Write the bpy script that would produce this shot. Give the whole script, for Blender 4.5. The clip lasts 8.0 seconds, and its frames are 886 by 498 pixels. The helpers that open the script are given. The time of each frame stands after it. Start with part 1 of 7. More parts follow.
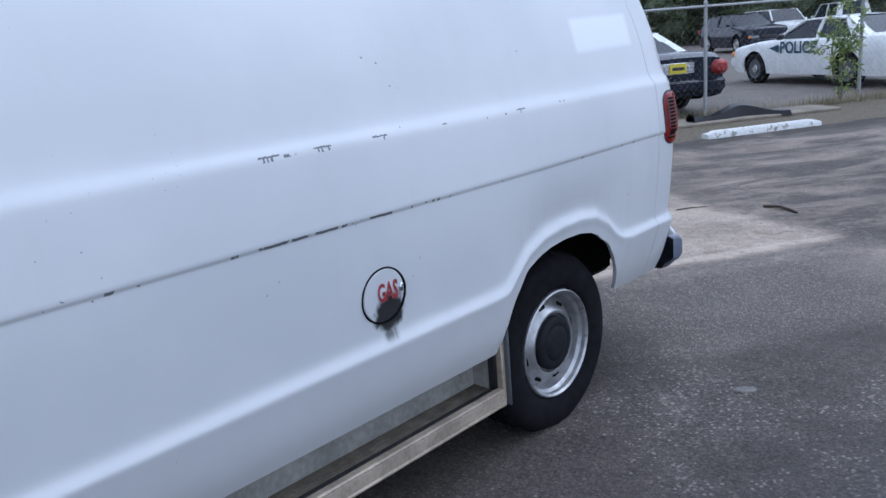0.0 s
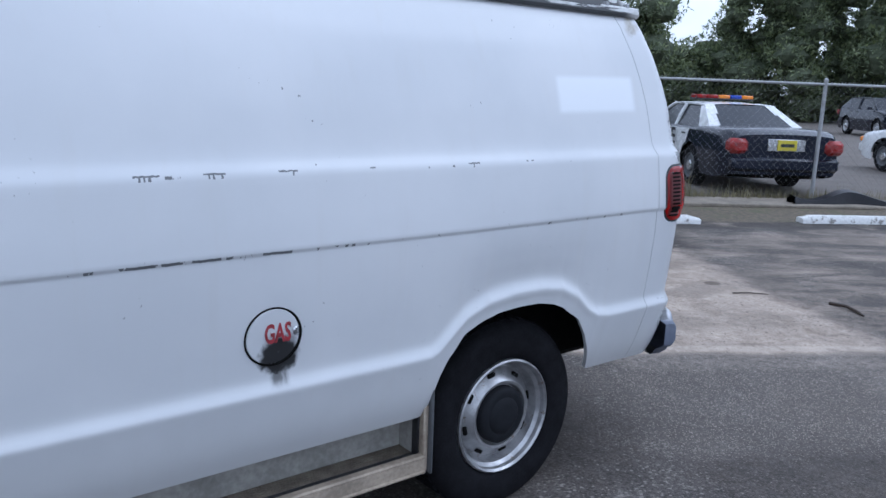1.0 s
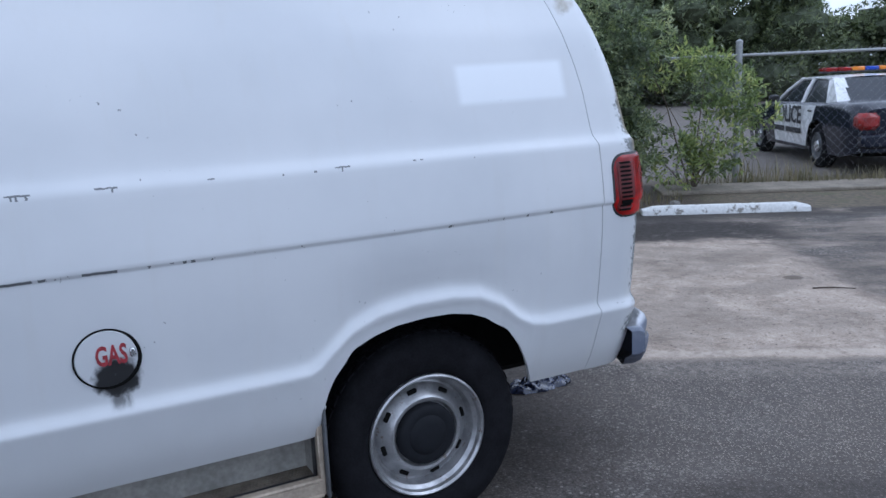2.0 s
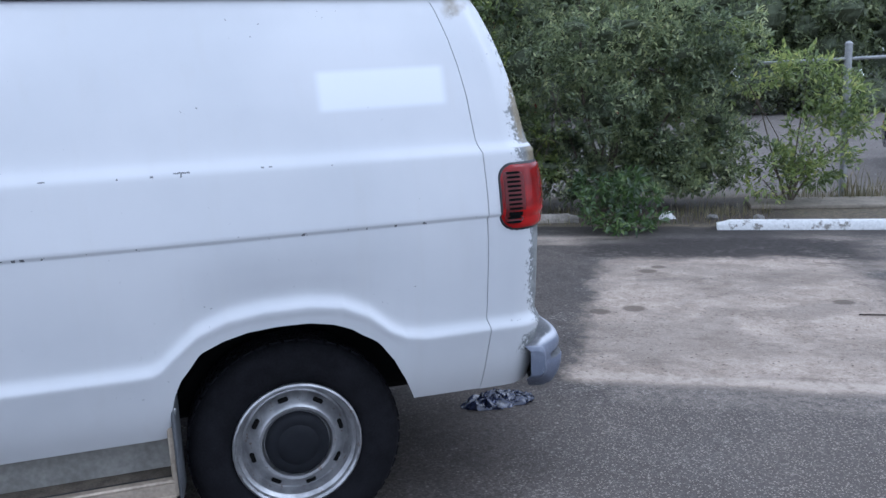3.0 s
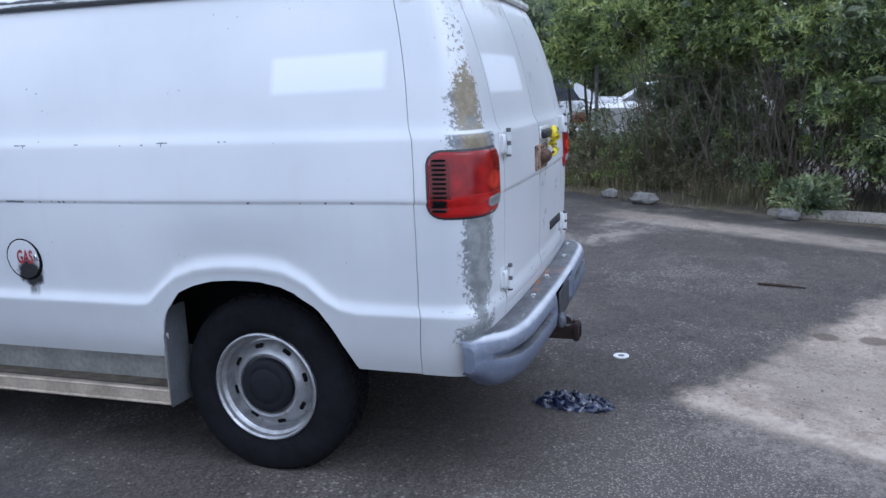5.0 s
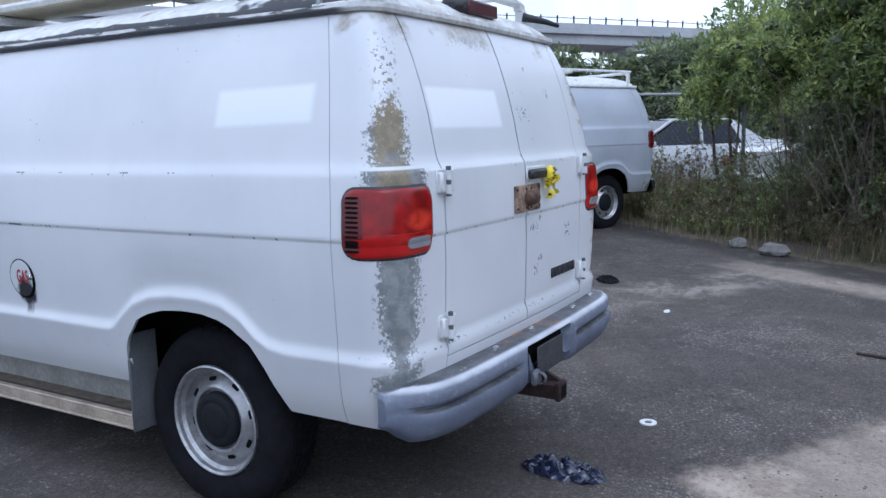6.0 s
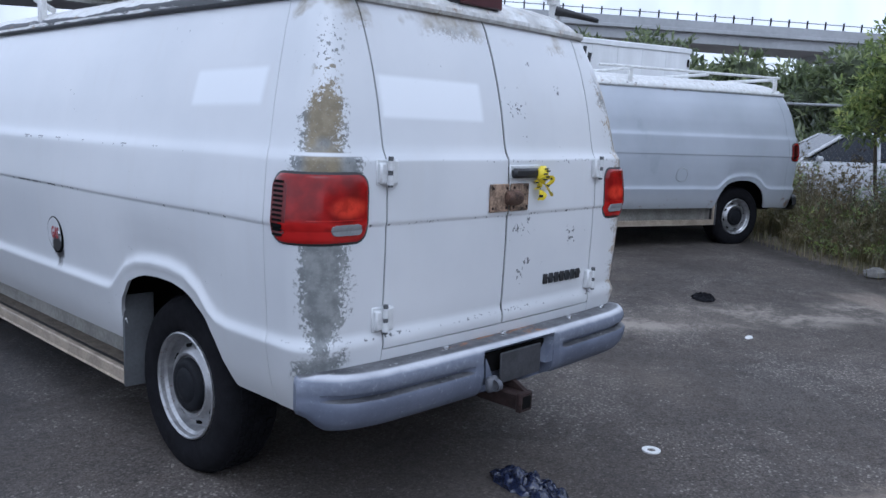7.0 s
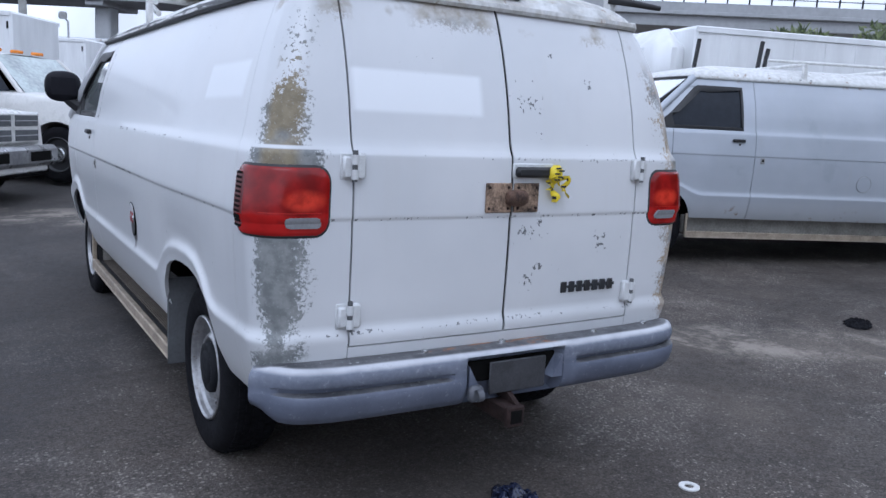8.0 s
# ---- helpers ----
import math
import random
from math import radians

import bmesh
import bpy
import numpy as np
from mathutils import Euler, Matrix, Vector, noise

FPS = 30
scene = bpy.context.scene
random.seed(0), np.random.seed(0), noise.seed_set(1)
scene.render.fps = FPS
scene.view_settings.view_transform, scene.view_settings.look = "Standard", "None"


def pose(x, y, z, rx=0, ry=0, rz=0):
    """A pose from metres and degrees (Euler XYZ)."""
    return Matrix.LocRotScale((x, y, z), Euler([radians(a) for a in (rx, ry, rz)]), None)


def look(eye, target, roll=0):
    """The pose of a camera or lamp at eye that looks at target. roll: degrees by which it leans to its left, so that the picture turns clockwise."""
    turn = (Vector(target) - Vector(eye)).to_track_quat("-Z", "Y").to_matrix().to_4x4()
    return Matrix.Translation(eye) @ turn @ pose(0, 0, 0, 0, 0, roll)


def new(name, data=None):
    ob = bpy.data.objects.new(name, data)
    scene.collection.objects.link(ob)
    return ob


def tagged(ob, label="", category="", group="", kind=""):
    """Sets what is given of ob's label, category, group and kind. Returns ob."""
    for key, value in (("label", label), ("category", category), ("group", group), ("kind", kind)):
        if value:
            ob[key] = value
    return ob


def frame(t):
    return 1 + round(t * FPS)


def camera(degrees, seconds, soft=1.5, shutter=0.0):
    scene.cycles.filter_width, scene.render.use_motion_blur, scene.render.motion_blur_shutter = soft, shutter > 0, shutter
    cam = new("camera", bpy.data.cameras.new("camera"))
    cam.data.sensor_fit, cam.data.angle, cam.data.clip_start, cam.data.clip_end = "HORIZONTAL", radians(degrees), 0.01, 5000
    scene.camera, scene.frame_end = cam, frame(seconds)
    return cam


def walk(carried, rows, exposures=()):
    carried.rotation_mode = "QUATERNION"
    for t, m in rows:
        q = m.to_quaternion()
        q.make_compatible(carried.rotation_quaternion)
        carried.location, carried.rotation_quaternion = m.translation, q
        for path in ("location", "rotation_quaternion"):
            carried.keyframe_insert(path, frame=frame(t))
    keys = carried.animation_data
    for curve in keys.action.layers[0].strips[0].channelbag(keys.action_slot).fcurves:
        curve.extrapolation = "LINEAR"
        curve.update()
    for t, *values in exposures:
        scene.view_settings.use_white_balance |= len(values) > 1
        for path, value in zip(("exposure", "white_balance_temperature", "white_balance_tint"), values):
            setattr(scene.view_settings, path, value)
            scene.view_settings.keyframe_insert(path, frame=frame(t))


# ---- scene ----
cam = camera(57.8, 8.0)
PATH = [
    (0, (0.0, -0.02, 1.562), (-1.337, 1.379, 1.06), -4.7),
    (0.3, (0.129, 0.106, 1.551), (-1.293, 1.443, 1.116), -3.6),
    (0.5, (0.231, 0.165, 1.559), (-1.246, 1.44, 1.121), 0.0),
    (0.8, (0.271, 0.349, 1.541), (-1.298, 1.523, 1.143), -0.7),
    (1, (0.276, 0.507, 1.563), (-1.259, 1.724, 1.158), 2.1),
    (1.3, (0.324, 0.749, 1.568), (-1.262, 1.923, 1.24), -1.3),
    (1.5, (0.414, 0.913, 1.547), (-1.27, 1.955, 1.266), -2.1),
    (1.7, (0.5, 1.07, 1.593), (-1.261, 1.955, 1.253), -0.9),
    (2, (0.581, 1.34, 1.546), (-1.163, 2.23, 1.143), -2.5),
    (2.2, (0.616, 1.522, 1.552), (-1.159, 2.354, 1.154), -1.0),
    (3.3, (0.92, 2.498, 1.492), (-0.992, 2.949, 1.124), -1.9),
    (3.5, (0.925, 2.689, 1.493), (-1.012, 3.028, 1.13), -0.5),
    (3.7, (0.925, 2.87, 1.487), (-1.05, 2.999, 1.178), -2.5),
    (4, (0.979, 3.15, 1.473), (-0.988, 3.039, 1.126), -1.5),
    (4.2, (0.98, 3.329, 1.490), (-0.974, 3.156, 1.1), -2.0),
    (5.3, (0.711, 4.292, 1.465), (-1.118, 3.567, 1.106), -1.1),
    (5.5, (0.595, 4.424, 1.427), (-1.22, 3.655, 1.088), -0.1),
    (5.8, (0.444, 4.641, 1.439), (-1.304, 3.733, 1.092), -0.2),
    (6, (0.332, 4.768, 1.438), (-1.368, 3.754, 1.151), -1.4),
    (6.2, (0.265, 4.944, 1.449), (-1.341, 3.799, 1.123), 0.6),
    (6.5, (0.14, 5.125, 1.441), (-1.342, 3.83, 1.083), -0.4),
    (6.7, (0.022, 5.24, 1.449), (-1.436, 3.915, 1.106), 0.0),
    (7, (-0.191, 5.355, 1.43), (-1.635, 4.0, 1.129), 2.2),
    (7.2, (-0.352, 5.472, 1.444), (-1.669, 3.992, 1.168), 0.0),
    (7.5, (-0.533, 5.632, 1.443), (-1.63, 3.987, 1.144), 2.4),
    (7.7, (-0.667, 5.697, 1.438), (-1.722, 4.029, 1.114), 1.6),
    (8, (-0.899, 5.772, 1.438), (-1.931, 4.089, 1.12), 2.8),
]

EXPOSURES = [(0.0, -0.48, 5050, 12), (2.0, -0.60, 5050, 12), (2.2, -0.58, 5050, 12), (3.5, -0.32, 5050, 13), (5.5, -0.34, 5050, 13), (6.3, -0.48, 5100, 13), (7.0, -0.60, 5150, 13), (7.5, -0.66, 5200, 14), (7.7, -0.68, 5200, 14), (8.0, -0.56, 5250, 14)]
walk(cam, [(t, look(eye, target, roll)) for t, eye, target, roll in PATH], EXPOSURES)

# ---- light: an overcast sky and a wide, weak sun ----
SUN_ELEVATION, SUN_AZIMUTH = radians(52), radians(62)
world = bpy.data.worlds.new("overcast_sky")
scene.world = world
world.use_nodes = True
wn, wl = world.node_tree.nodes, world.node_tree.links
sky = wn.new("ShaderNodeTexSky")
sky.sky_type, sky.sun_disc = "NISHITA", False
sky.sun_elevation, sky.sun_rotation = SUN_ELEVATION, radians(90) - SUN_AZIMUTH
sky.air_density, sky.dust_density, sky.ozone_density = 1.0, 4.0, 1.0
pale = wn.new("ShaderNodeHueSaturation")
pale.inputs["Saturation"].default_value = 0.5
wl.new(sky.outputs[0], pale.inputs["Color"])
cloud = wn.new("ShaderNodeMix")
cloud.data_type = "RGBA"
cloud.inputs["Factor"].default_value = 0.82
drift = wn.new("ShaderNodeTexNoise")
for key, v in (("Scale", 2.6), ("Detail", 6.0), ("Roughness", 0.6), ("Distortion", 0.4)):
    drift.inputs[key].default_value = v
wl.new(wn.new("ShaderNodeTexCoord").outputs["Generated"], drift.inputs["Vector"])
shade = wn.new("ShaderNodeMapRange")
for key, v in (("From Min", 0.38), ("From Max", 0.62), ("To Min", 12.0), ("To Max", 19.0)):
    shade.inputs[key].default_value = v
wl.new(drift.outputs["Fac"], shade.inputs["Value"])
wl.new(shade.outputs[0], cloud.inputs[7])
wl.new(pale.outputs[0], cloud.inputs[6])
wl.new(cloud.outputs[2], wn["Background"].inputs["Color"])
wn["Background"].inputs["Strength"].default_value = 0.12
sun = new("sun", bpy.data.lights.new("sun", "SUN"))
sun.data.energy, sun.data.angle, sun.data.color = 0.9, radians(40), (1.0, 0.97, 0.92)
sun.matrix_world = look((0, 0, 0), (-math.cos(SUN_ELEVATION) * math.cos(SUN_AZIMUTH), -math.cos(SUN_ELEVATION) * math.sin(SUN_AZIMUTH), -math.sin(SUN_ELEVATION)))


# ---- material helper ----
class Mat:
    """A node material with short calls for the usual nodes."""

    def __init__(self, name, rough=0.6, metal=0.0):
        self.m = bpy.data.materials.new(name)
        self.m.use_nodes = True
        self.nodes, self.links = self.m.node_tree.nodes, self.m.node_tree.links
        self.bsdf = self.nodes["Principled BSDF"]
        self.set("Roughness", rough)
        self.set("Metallic", metal)
        self.co = self.nodes.new("ShaderNodeTexCoord").outputs["Object"]
        self.geo = self.nodes.new("ShaderNodeNewGeometry")
        sep = self.nodes.new("ShaderNodeSeparateXYZ")
        self.links.new(self.co, sep.inputs[0])
        self.x, self.y, self.z = sep.outputs

    def set(self, key, value):
        sock = self.bsdf.inputs[key]
        if isinstance(value, bpy.types.NodeSocket):
            self.links.new(value, sock)
        elif isinstance(value, tuple):
            sock.default_value = (*value, 1.0)[:4]
        else:
            sock.default_value = value
        return self

    def put(self, sock, value):
        if isinstance(value, bpy.types.NodeSocket):
            self.links.new(value, sock)
        elif isinstance(value, tuple):
            sock.default_value = (*value, 1.0)[:4] if len(sock.default_value) == 4 else value[:3]
        else:
            sock.default_value = value

    def op(self, kind, a, b=0.0, c=0.0):
        n = self.nodes.new("ShaderNodeMath")
        n.operation = kind
        for sock, v in zip(n.inputs, (a, b, c)):
            self.put(sock, v)
        return n.outputs[0]

    def add(self, a, b):
        return self.op("ADD", a, b)

    def sub(self, a, b):
        return self.op("SUBTRACT", a, b)

    def mul(self, a, b):
        return self.op("MULTIPLY", a, b)

    def most(self, a, b):
        return self.op("MAXIMUM", a, b)

    def step(self, v, lo, hi, to0=0.0, to1=1.0):
        """A smooth step of v from lo to hi."""
        n = self.nodes.new("ShaderNodeMapRange")
        n.interpolation_type = "SMOOTHSTEP"
        for key, val in (("Value", v), ("From Min", lo), ("From Max", hi), ("To Min", to0), ("To Max", to1)):
            self.put(n.inputs[key], val)
        return n.outputs[0]

    def band(self, v, mid, half, soft):
        """1 where v lies within half of mid, falling to 0 over soft."""
        return self.step(self.op("ABSOLUTE", self.sub(v, mid)), half + soft, half)

    def vec(self, x, y, z):
        n = self.nodes.new("ShaderNodeCombineXYZ")
        for sock, v in zip(n.inputs, (x, y, z)):
            self.put(sock, v)
        return n.outputs[0]

    def scaled(self, sx, sy, sz):
        n = self.nodes.new("ShaderNodeVectorMath")
        n.operation = "MULTIPLY"
        self.links.new(self.co, n.inputs[0])
        n.inputs[1].default_value = (sx, sy, sz)
        return n.outputs[0]

    def noise(self, scale, detail=4.0, rough=0.55, vec=None, warp=0.0):
        n = self.nodes.new("ShaderNodeTexNoise")
        self.links.new(vec or self.co, n.inputs["Vector"])
        for key, v in (("Scale", scale), ("Detail", detail), ("Roughness", rough), ("Distortion", warp)):
            n.inputs[key].default_value = v
        return n.outputs["Fac"]

    def cells(self, scale, vec=None, out="Distance", feature="F1"):
        n = self.nodes.new("ShaderNodeTexVoronoi")
        n.feature = feature
        self.links.new(vec or self.co, n.inputs["Vector"])
        n.inputs["Scale"].default_value = scale
        return n.outputs[out]

    def mix(self, f, a, b):
        n = self.nodes.new("ShaderNodeMix")
        n.data_type = "RGBA"
        self.put(n.inputs["Factor"], f)
        self.put(n.inputs[6], a)
        self.put(n.inputs[7], b)
        return n.outputs[2]

    def island(self):
        return self.geo.outputs["Random Per Island"]

    def own(self):
        return self.nodes.new("ShaderNodeObjectInfo").outputs["Random"]

    def bump(self, height, depth=0.002, strength=1.0):
        n = self.nodes.new("ShaderNodeBump")
        n.inputs["Strength"].default_value, n.inputs["Distance"].default_value = strength, depth
        self.links.new(height, n.inputs["Height"])
        self.links.new(n.outputs[0], self.bsdf.inputs["Normal"])
        return self


def plain(name, colour, rough=0.6, metal=0.0, vary=0.15, scale=14.0, relief=0.0, spec=0.5):
    """A surface of one colour with blotches at two scales and a fine relief."""
    k = Mat(name, rough, metal)
    f = k.add(k.mul(k.noise(scale), 0.6), k.mul(k.noise(scale * 9, 3), 0.4))
    lo = tuple(c * (1 - vary) for c in colour)
    hi = tuple(min(1.0, c * (1 + vary)) for c in colour)
    k.set("Base Color", k.mix(k.step(f, 0.3, 0.7), lo, hi))
    k.set("Roughness", k.step(k.noise(scale * 2.3), 0.3, 0.7, max(0.02, rough - 0.07), min(1.0, rough + 0.07)))
    k.set("Specular IOR Level", spec)
    if relief:
        k.bump(k.noise(scale * 12, 3), relief)
    return k.m


# ---- mesh helpers ----
class Geo:
    """Vertices and faces gathered for one mesh."""

    def __init__(self):
        self.v, self.f = [], []

    def raw(self, verts, faces):
        o = len(self.v)
        self.v += [tuple(map(float, p)) for p in verts]
        self.f += [tuple(o + i for i in f) for f in faces]
        return self

    def grid(self, p, wrap=False, flip=False):
        p = np.asarray(p, float)
        n, m = p.shape[:2]
        faces = []
        for i in range(n - 1):
            for j in range(m if wrap else m - 1):
                q = (i * m + j, (i + 1) * m + j, (i + 1) * m + (j + 1) % m, i * m + (j + 1) % m)
                faces.append(q[::-1] if flip else q)
        return self.raw(p.reshape(-1, 3), faces)

    def box(self, c, s, bevel=0.0, m=None):
        """A box with chamfered edges: centre, full size, chamfer, and a turn."""
        h = [v / 2 for v in s]
        b = min(bevel, min(h) * 0.9)
        if b <= 0:
            vs = [(x * h[0], y * h[1], z * h[2]) for x in (-1, 1) for y in (-1, 1) for z in (-1, 1)]
            fs = [(0, 1, 3, 2), (4, 6, 7, 5), (0, 4, 5, 1), (2, 3, 7, 6), (0, 2, 6, 4), (1, 5, 7, 3)]
        else:
            key, vs, fs = {}, [], []
            for sg in ((x, y, z) for x in (-1, 1) for y in (-1, 1) for z in (-1, 1)):
                for ax in range(3):
                    key[(*sg, ax)] = len(vs)
                    vs.append(tuple(sg[k] * (h[k] - (0 if k == ax else b)) for k in range(3)))
            for ax in range(3):
                u, w = (ax + 1) % 3, (ax + 2) % 3
                for sa in (-1, 1):
                    quad, edge = [], []
                    for su, sw in ((-1, -1), (1, -1), (1, 1), (-1, 1)):
                        sg = [0, 0, 0]
                        sg[ax], sg[u], sg[w] = sa, su, sw
                        quad.append(key[(*sg, ax)])
                    fs.append(tuple(quad if sa > 0 else quad[::-1]))
                for su, sw in ((-1, -1), (1, -1), (1, 1), (-1, 1)):
                    lo, hi = [0, 0, 0], [0, 0, 0]
                    lo[ax], lo[u], lo[w], hi[ax], hi[u], hi[w] = -1, su, sw, 1, su, sw
                    quad = (key[(*lo, u)], key[(*hi, u)], key[(*hi, w)], key[(*lo, w)])
                    fs.append(quad if su * sw < 0 else quad[::-1])
            for sg in ((x, y, z) for x in (-1, 1) for y in (-1, 1) for z in (-1, 1)):
                tri = tuple(key[(*sg, ax)] for ax in range(3))
                fs.append(tri if sg[0] * sg[1] * sg[2] > 0 else tri[::-1])
        vs = [Vector(p) for p in vs]
        if m is not None:
            vs = [m @ p for p in vs]
        return self.raw([p + Vector(c) for p in vs], fs)

    def tube(self, path, r, n=8, caps=True):
        """A round bar along a path; r may be a list."""
        path = [Vector(p) for p in path]
        rs = r if isinstance(r, (list, tuple)) else [r] * len(path)
        rings, side = [], None
        for i, p in enumerate(path):
            t = (path[min(i + 1, len(path) - 1)] - path[max(i - 1, 0)]).normalized()
            if side is None:
                side = t.orthogonal().normalized()
            side = (side - t * side.dot(t)).normalized()
            up = t.cross(side)
            rings.append([p + rs[i] * (math.cos(a) * side + math.sin(a) * up) for a in (2 * math.pi * k / n for k in range(n))])
        o = len(self.v)
        self.grid(rings, wrap=True, flip=True)
        if caps:
            self.f += [tuple(o + k for k in range(n)), tuple(o + (len(path) - 1) * n + k for k in reversed(range(n)))]
        return self

    def lathe(self, profile, c=(0, 0, 0), axis="x", n=40):
        """Turns a profile of (along, radius) round an axis."""
        rings = []
        for a, r in profile:
            ring = []
            for k in range(n):
                w = 2 * math.pi * k / n
                p = (a, r * math.cos(w), r * math.sin(w)) if axis == "x" else (r * math.cos(w), r * math.sin(w), a)
                ring.append((p[0] + c[0], p[1] + c[1], p[2] + c[2]))
            rings.append(ring)
        return self.grid(rings, wrap=True, flip=True)

    def sweep(self, path, section):
        """A section of (outward, up) carried along a level path, with outward to the path's left."""
        path = [Vector(p) for p in path]
        rings = []
        for i, p in enumerate(path):
            t = path[min(i + 1, len(path) - 1)] - path[max(i - 1, 0)]
            t.z = 0
            t.normalize()
            out = Vector((-t.y, t.x, 0))
            rings.append([p + out * a + Vector((0, 0, b)) for a, b in section])
        o, n = len(self.v), len(section)
        self.grid(rings, wrap=True)
        self.f += [tuple(o + k for k in reversed(range(n))), tuple(o + (len(path) - 1) * n + k for k in range(n))]
        return self

    def mesh(self, name, smooth=True, angle=40):
        me = bpy.data.meshes.new(name)
        me.from_pydata(self.v, [], self.f)
        me.update()
        if smooth:
            me.shade_smooth()
            if angle < 180:
                me.set_sharp_from_angle(angle=radians(angle))
        return me


def part(name, geo, material, parent=None, label="", smooth=True, angle=40):
    """Links geometry as ONE mesh object under a thing or a part."""
    me = geo.mesh(name, smooth, angle) if isinstance(geo, Geo) else geo
    me.materials.clear()
    me.materials.append(material)
    ob = new(name, me)
    ob.parent = parent
    return tagged(ob, label) if label else ob


def thing(name, m, label, category, group="", kind=""):
    """An Empty at a thing's base."""
    ob = new(name)
    ob.empty_display_size = 0.2
    ob.matrix_world = m
    return tagged(ob, label, category, group, kind)


def solid(name, geo, material, m, label, category, group="", kind="", smooth=True, angle=40):
    """A thing of one mesh."""
    ob = part(name, geo, material, None, "", smooth, angle)
    ob.matrix_world = m
    return tagged(ob, label, category, group, kind)


def words(text, size, depth=0.002, bold=0.0):
    """Letters in the built-in font as a mesh in the x, y plane, centred."""
    cu = bpy.data.curves.new("letters", "FONT")
    cu.body, cu.size, cu.extrude, cu.align_x, cu.align_y = text, size, depth, "CENTER", "CENTER"
    cu.resolution_u, cu.offset = 3, bold
    ob = new("letters", cu)
    me = bpy.data.meshes.new_from_object(ob.evaluated_get(bpy.context.evaluated_depsgraph_get()))
    bpy.data.objects.remove(ob)
    return me


def ss(a, b, v):
    t = np.clip((np.asarray(v, float) - a) / (b - a), 0, 1)
    return t * t * (3 - 2 * t)


# ---- materials ----
def ground_material():
    k = Mat("worn_asphalt", 0.9)
    # lot coordinates: s along the parking stops, v away from the fence
    s = k.add(k.mul(k.x, 0.53), k.mul(k.y, 0.848))
    v = k.sub(k.mul(k.x, 0.848), k.mul(k.y, 0.53))
    big, mid, fine = k.noise(0.35, 5), k.noise(2.2, 6, 0.6), k.noise(16, 5, 0.65)
    def stones(scale):
        n = k.nodes.new("ShaderNodeTexVoronoi")
        k.links.new(k.co, n.inputs["Vector"])
        n.inputs["Scale"].default_value = scale
        part_ = k.nodes.new("ShaderNodeSeparateColor")
        k.links.new(n.outputs["Color"], part_.inputs[0])
        return part_.outputs[0], k.step(n.outputs["Distance"], 0.52, 0.20)

    stone, dot = stones(112)
    pebble, knob = stones(70)
    crumb = k.add(k.mul(k.noise(46, 6, 0.8), 0.6), k.mul(k.noise(120, 3, 0.7), 0.4))
    wob = k.add(k.mul(k.sub(mid, 0.5), 0.9), k.mul(k.sub(fine, 0.5), 0.35))
    tar = k.mix(k.step(big, 0.35, 0.65), (0.047, 0.041, 0.0365), (0.088, 0.076, 0.066))
    thin = k.mul(k.sub(k.noise(0.8, 4, 0.6), 0.5), 0.8)
    tone = k.add(k.mul(stone, 0.36), k.mul(k.step(crumb, 0.32, 0.68), 0.64))
    tar = k.mix(k.step(tone, 0.15, 0.9), k.mix(0.5, tar, (0.022, 0.019, 0.017)), k.mix(0.55, tar, (0.18, 0.163, 0.146)))
    tar = k.mix(k.mul(k.mul(k.step(k.add(stone, k.add(thin, k.mul(k.sub(mid, 0.5), 0.6))), 0.70, 0.98), k.mul(dot, k.step(crumb, 0.36, 0.52))), 0.48), tar, (0.36, 0.335, 0.305))
    tar = k.mix(k.mul(k.mul(k.step(k.add(pebble, thin), 0.93, 1.03), knob), 0.8), tar, (0.46, 0.43, 0.39))
    # bleached, abraded stretches beside the van
    worn = k.step(k.add(k.noise(0.9, 5, 0.6), k.mul(wob, 0.18)), 0.54, 0.70)
    tar = k.mix(k.mul(worn, k.step(k.add(k.mul(stone, 0.5), k.mul(fine, 0.5)), 0.35, 0.65, 0.08, 0.6)), tar, (0.25, 0.238, 0.225))
    dusty = k.step(k.add(k.noise(0.55, 6, 0.6, None, 0.6), k.mul(wob, 0.10)), 0.50, 0.66)
    tar = k.mix(k.mul(dusty, k.step(crumb, 0.38, 0.60, 0.15, 0.55)), tar, (0.15, 0.132, 0.112))
    oily = k.mul(k.step(k.noise(1.7, 5, 0.65, k.scaled(1, 1, 1), 0.5), 0.60, 0.70), 0.55)
    tar = k.mix(oily, tar, (0.028, 0.026, 0.025))
    blot = k.mul(k.step(k.add(k.noise(0.9, 6, 0.65, None, 0.4), k.mul(k.sub(k.noise(6.5, 5, 0.7), 0.5), 0.5)), 0.40, 0.62), 0.62)
    tar = k.mix(blot, tar, k.mix(k.step(tone, 0.2, 0.9), (0.020, 0.018, 0.017), (0.085, 0.078, 0.072)))
    # patches where the binder has worn off and the pale stone shows in flecks
    chip, fleck = stones(52)
    patch = k.step(k.add(k.noise(1.15, 6, 0.62, None, 0.8), k.mul(k.sub(k.noise(7.0, 4, 0.6), 0.5), 0.28)), 0.46, 0.66)
    shard = k.noise(75, 2, 0.5, k.vec(k.mul(s, 0.55), v, 0.0))
    bright = k.most(k.mul(k.step(k.add(chip, k.mul(patch, 0.34)), 0.94, 1.06), fleck), k.mul(k.step(k.add(shard, k.mul(patch, 0.075)), 0.665, 0.70), k.step(patch, 0.0, 0.5, 0.25, 1.0)))
    tar = k.mix(k.mul(bright, 0.42), tar, k.mix(k.step(chip, 0.3, 0.9), (0.30, 0.285, 0.265), (0.56, 0.54, 0.50)))
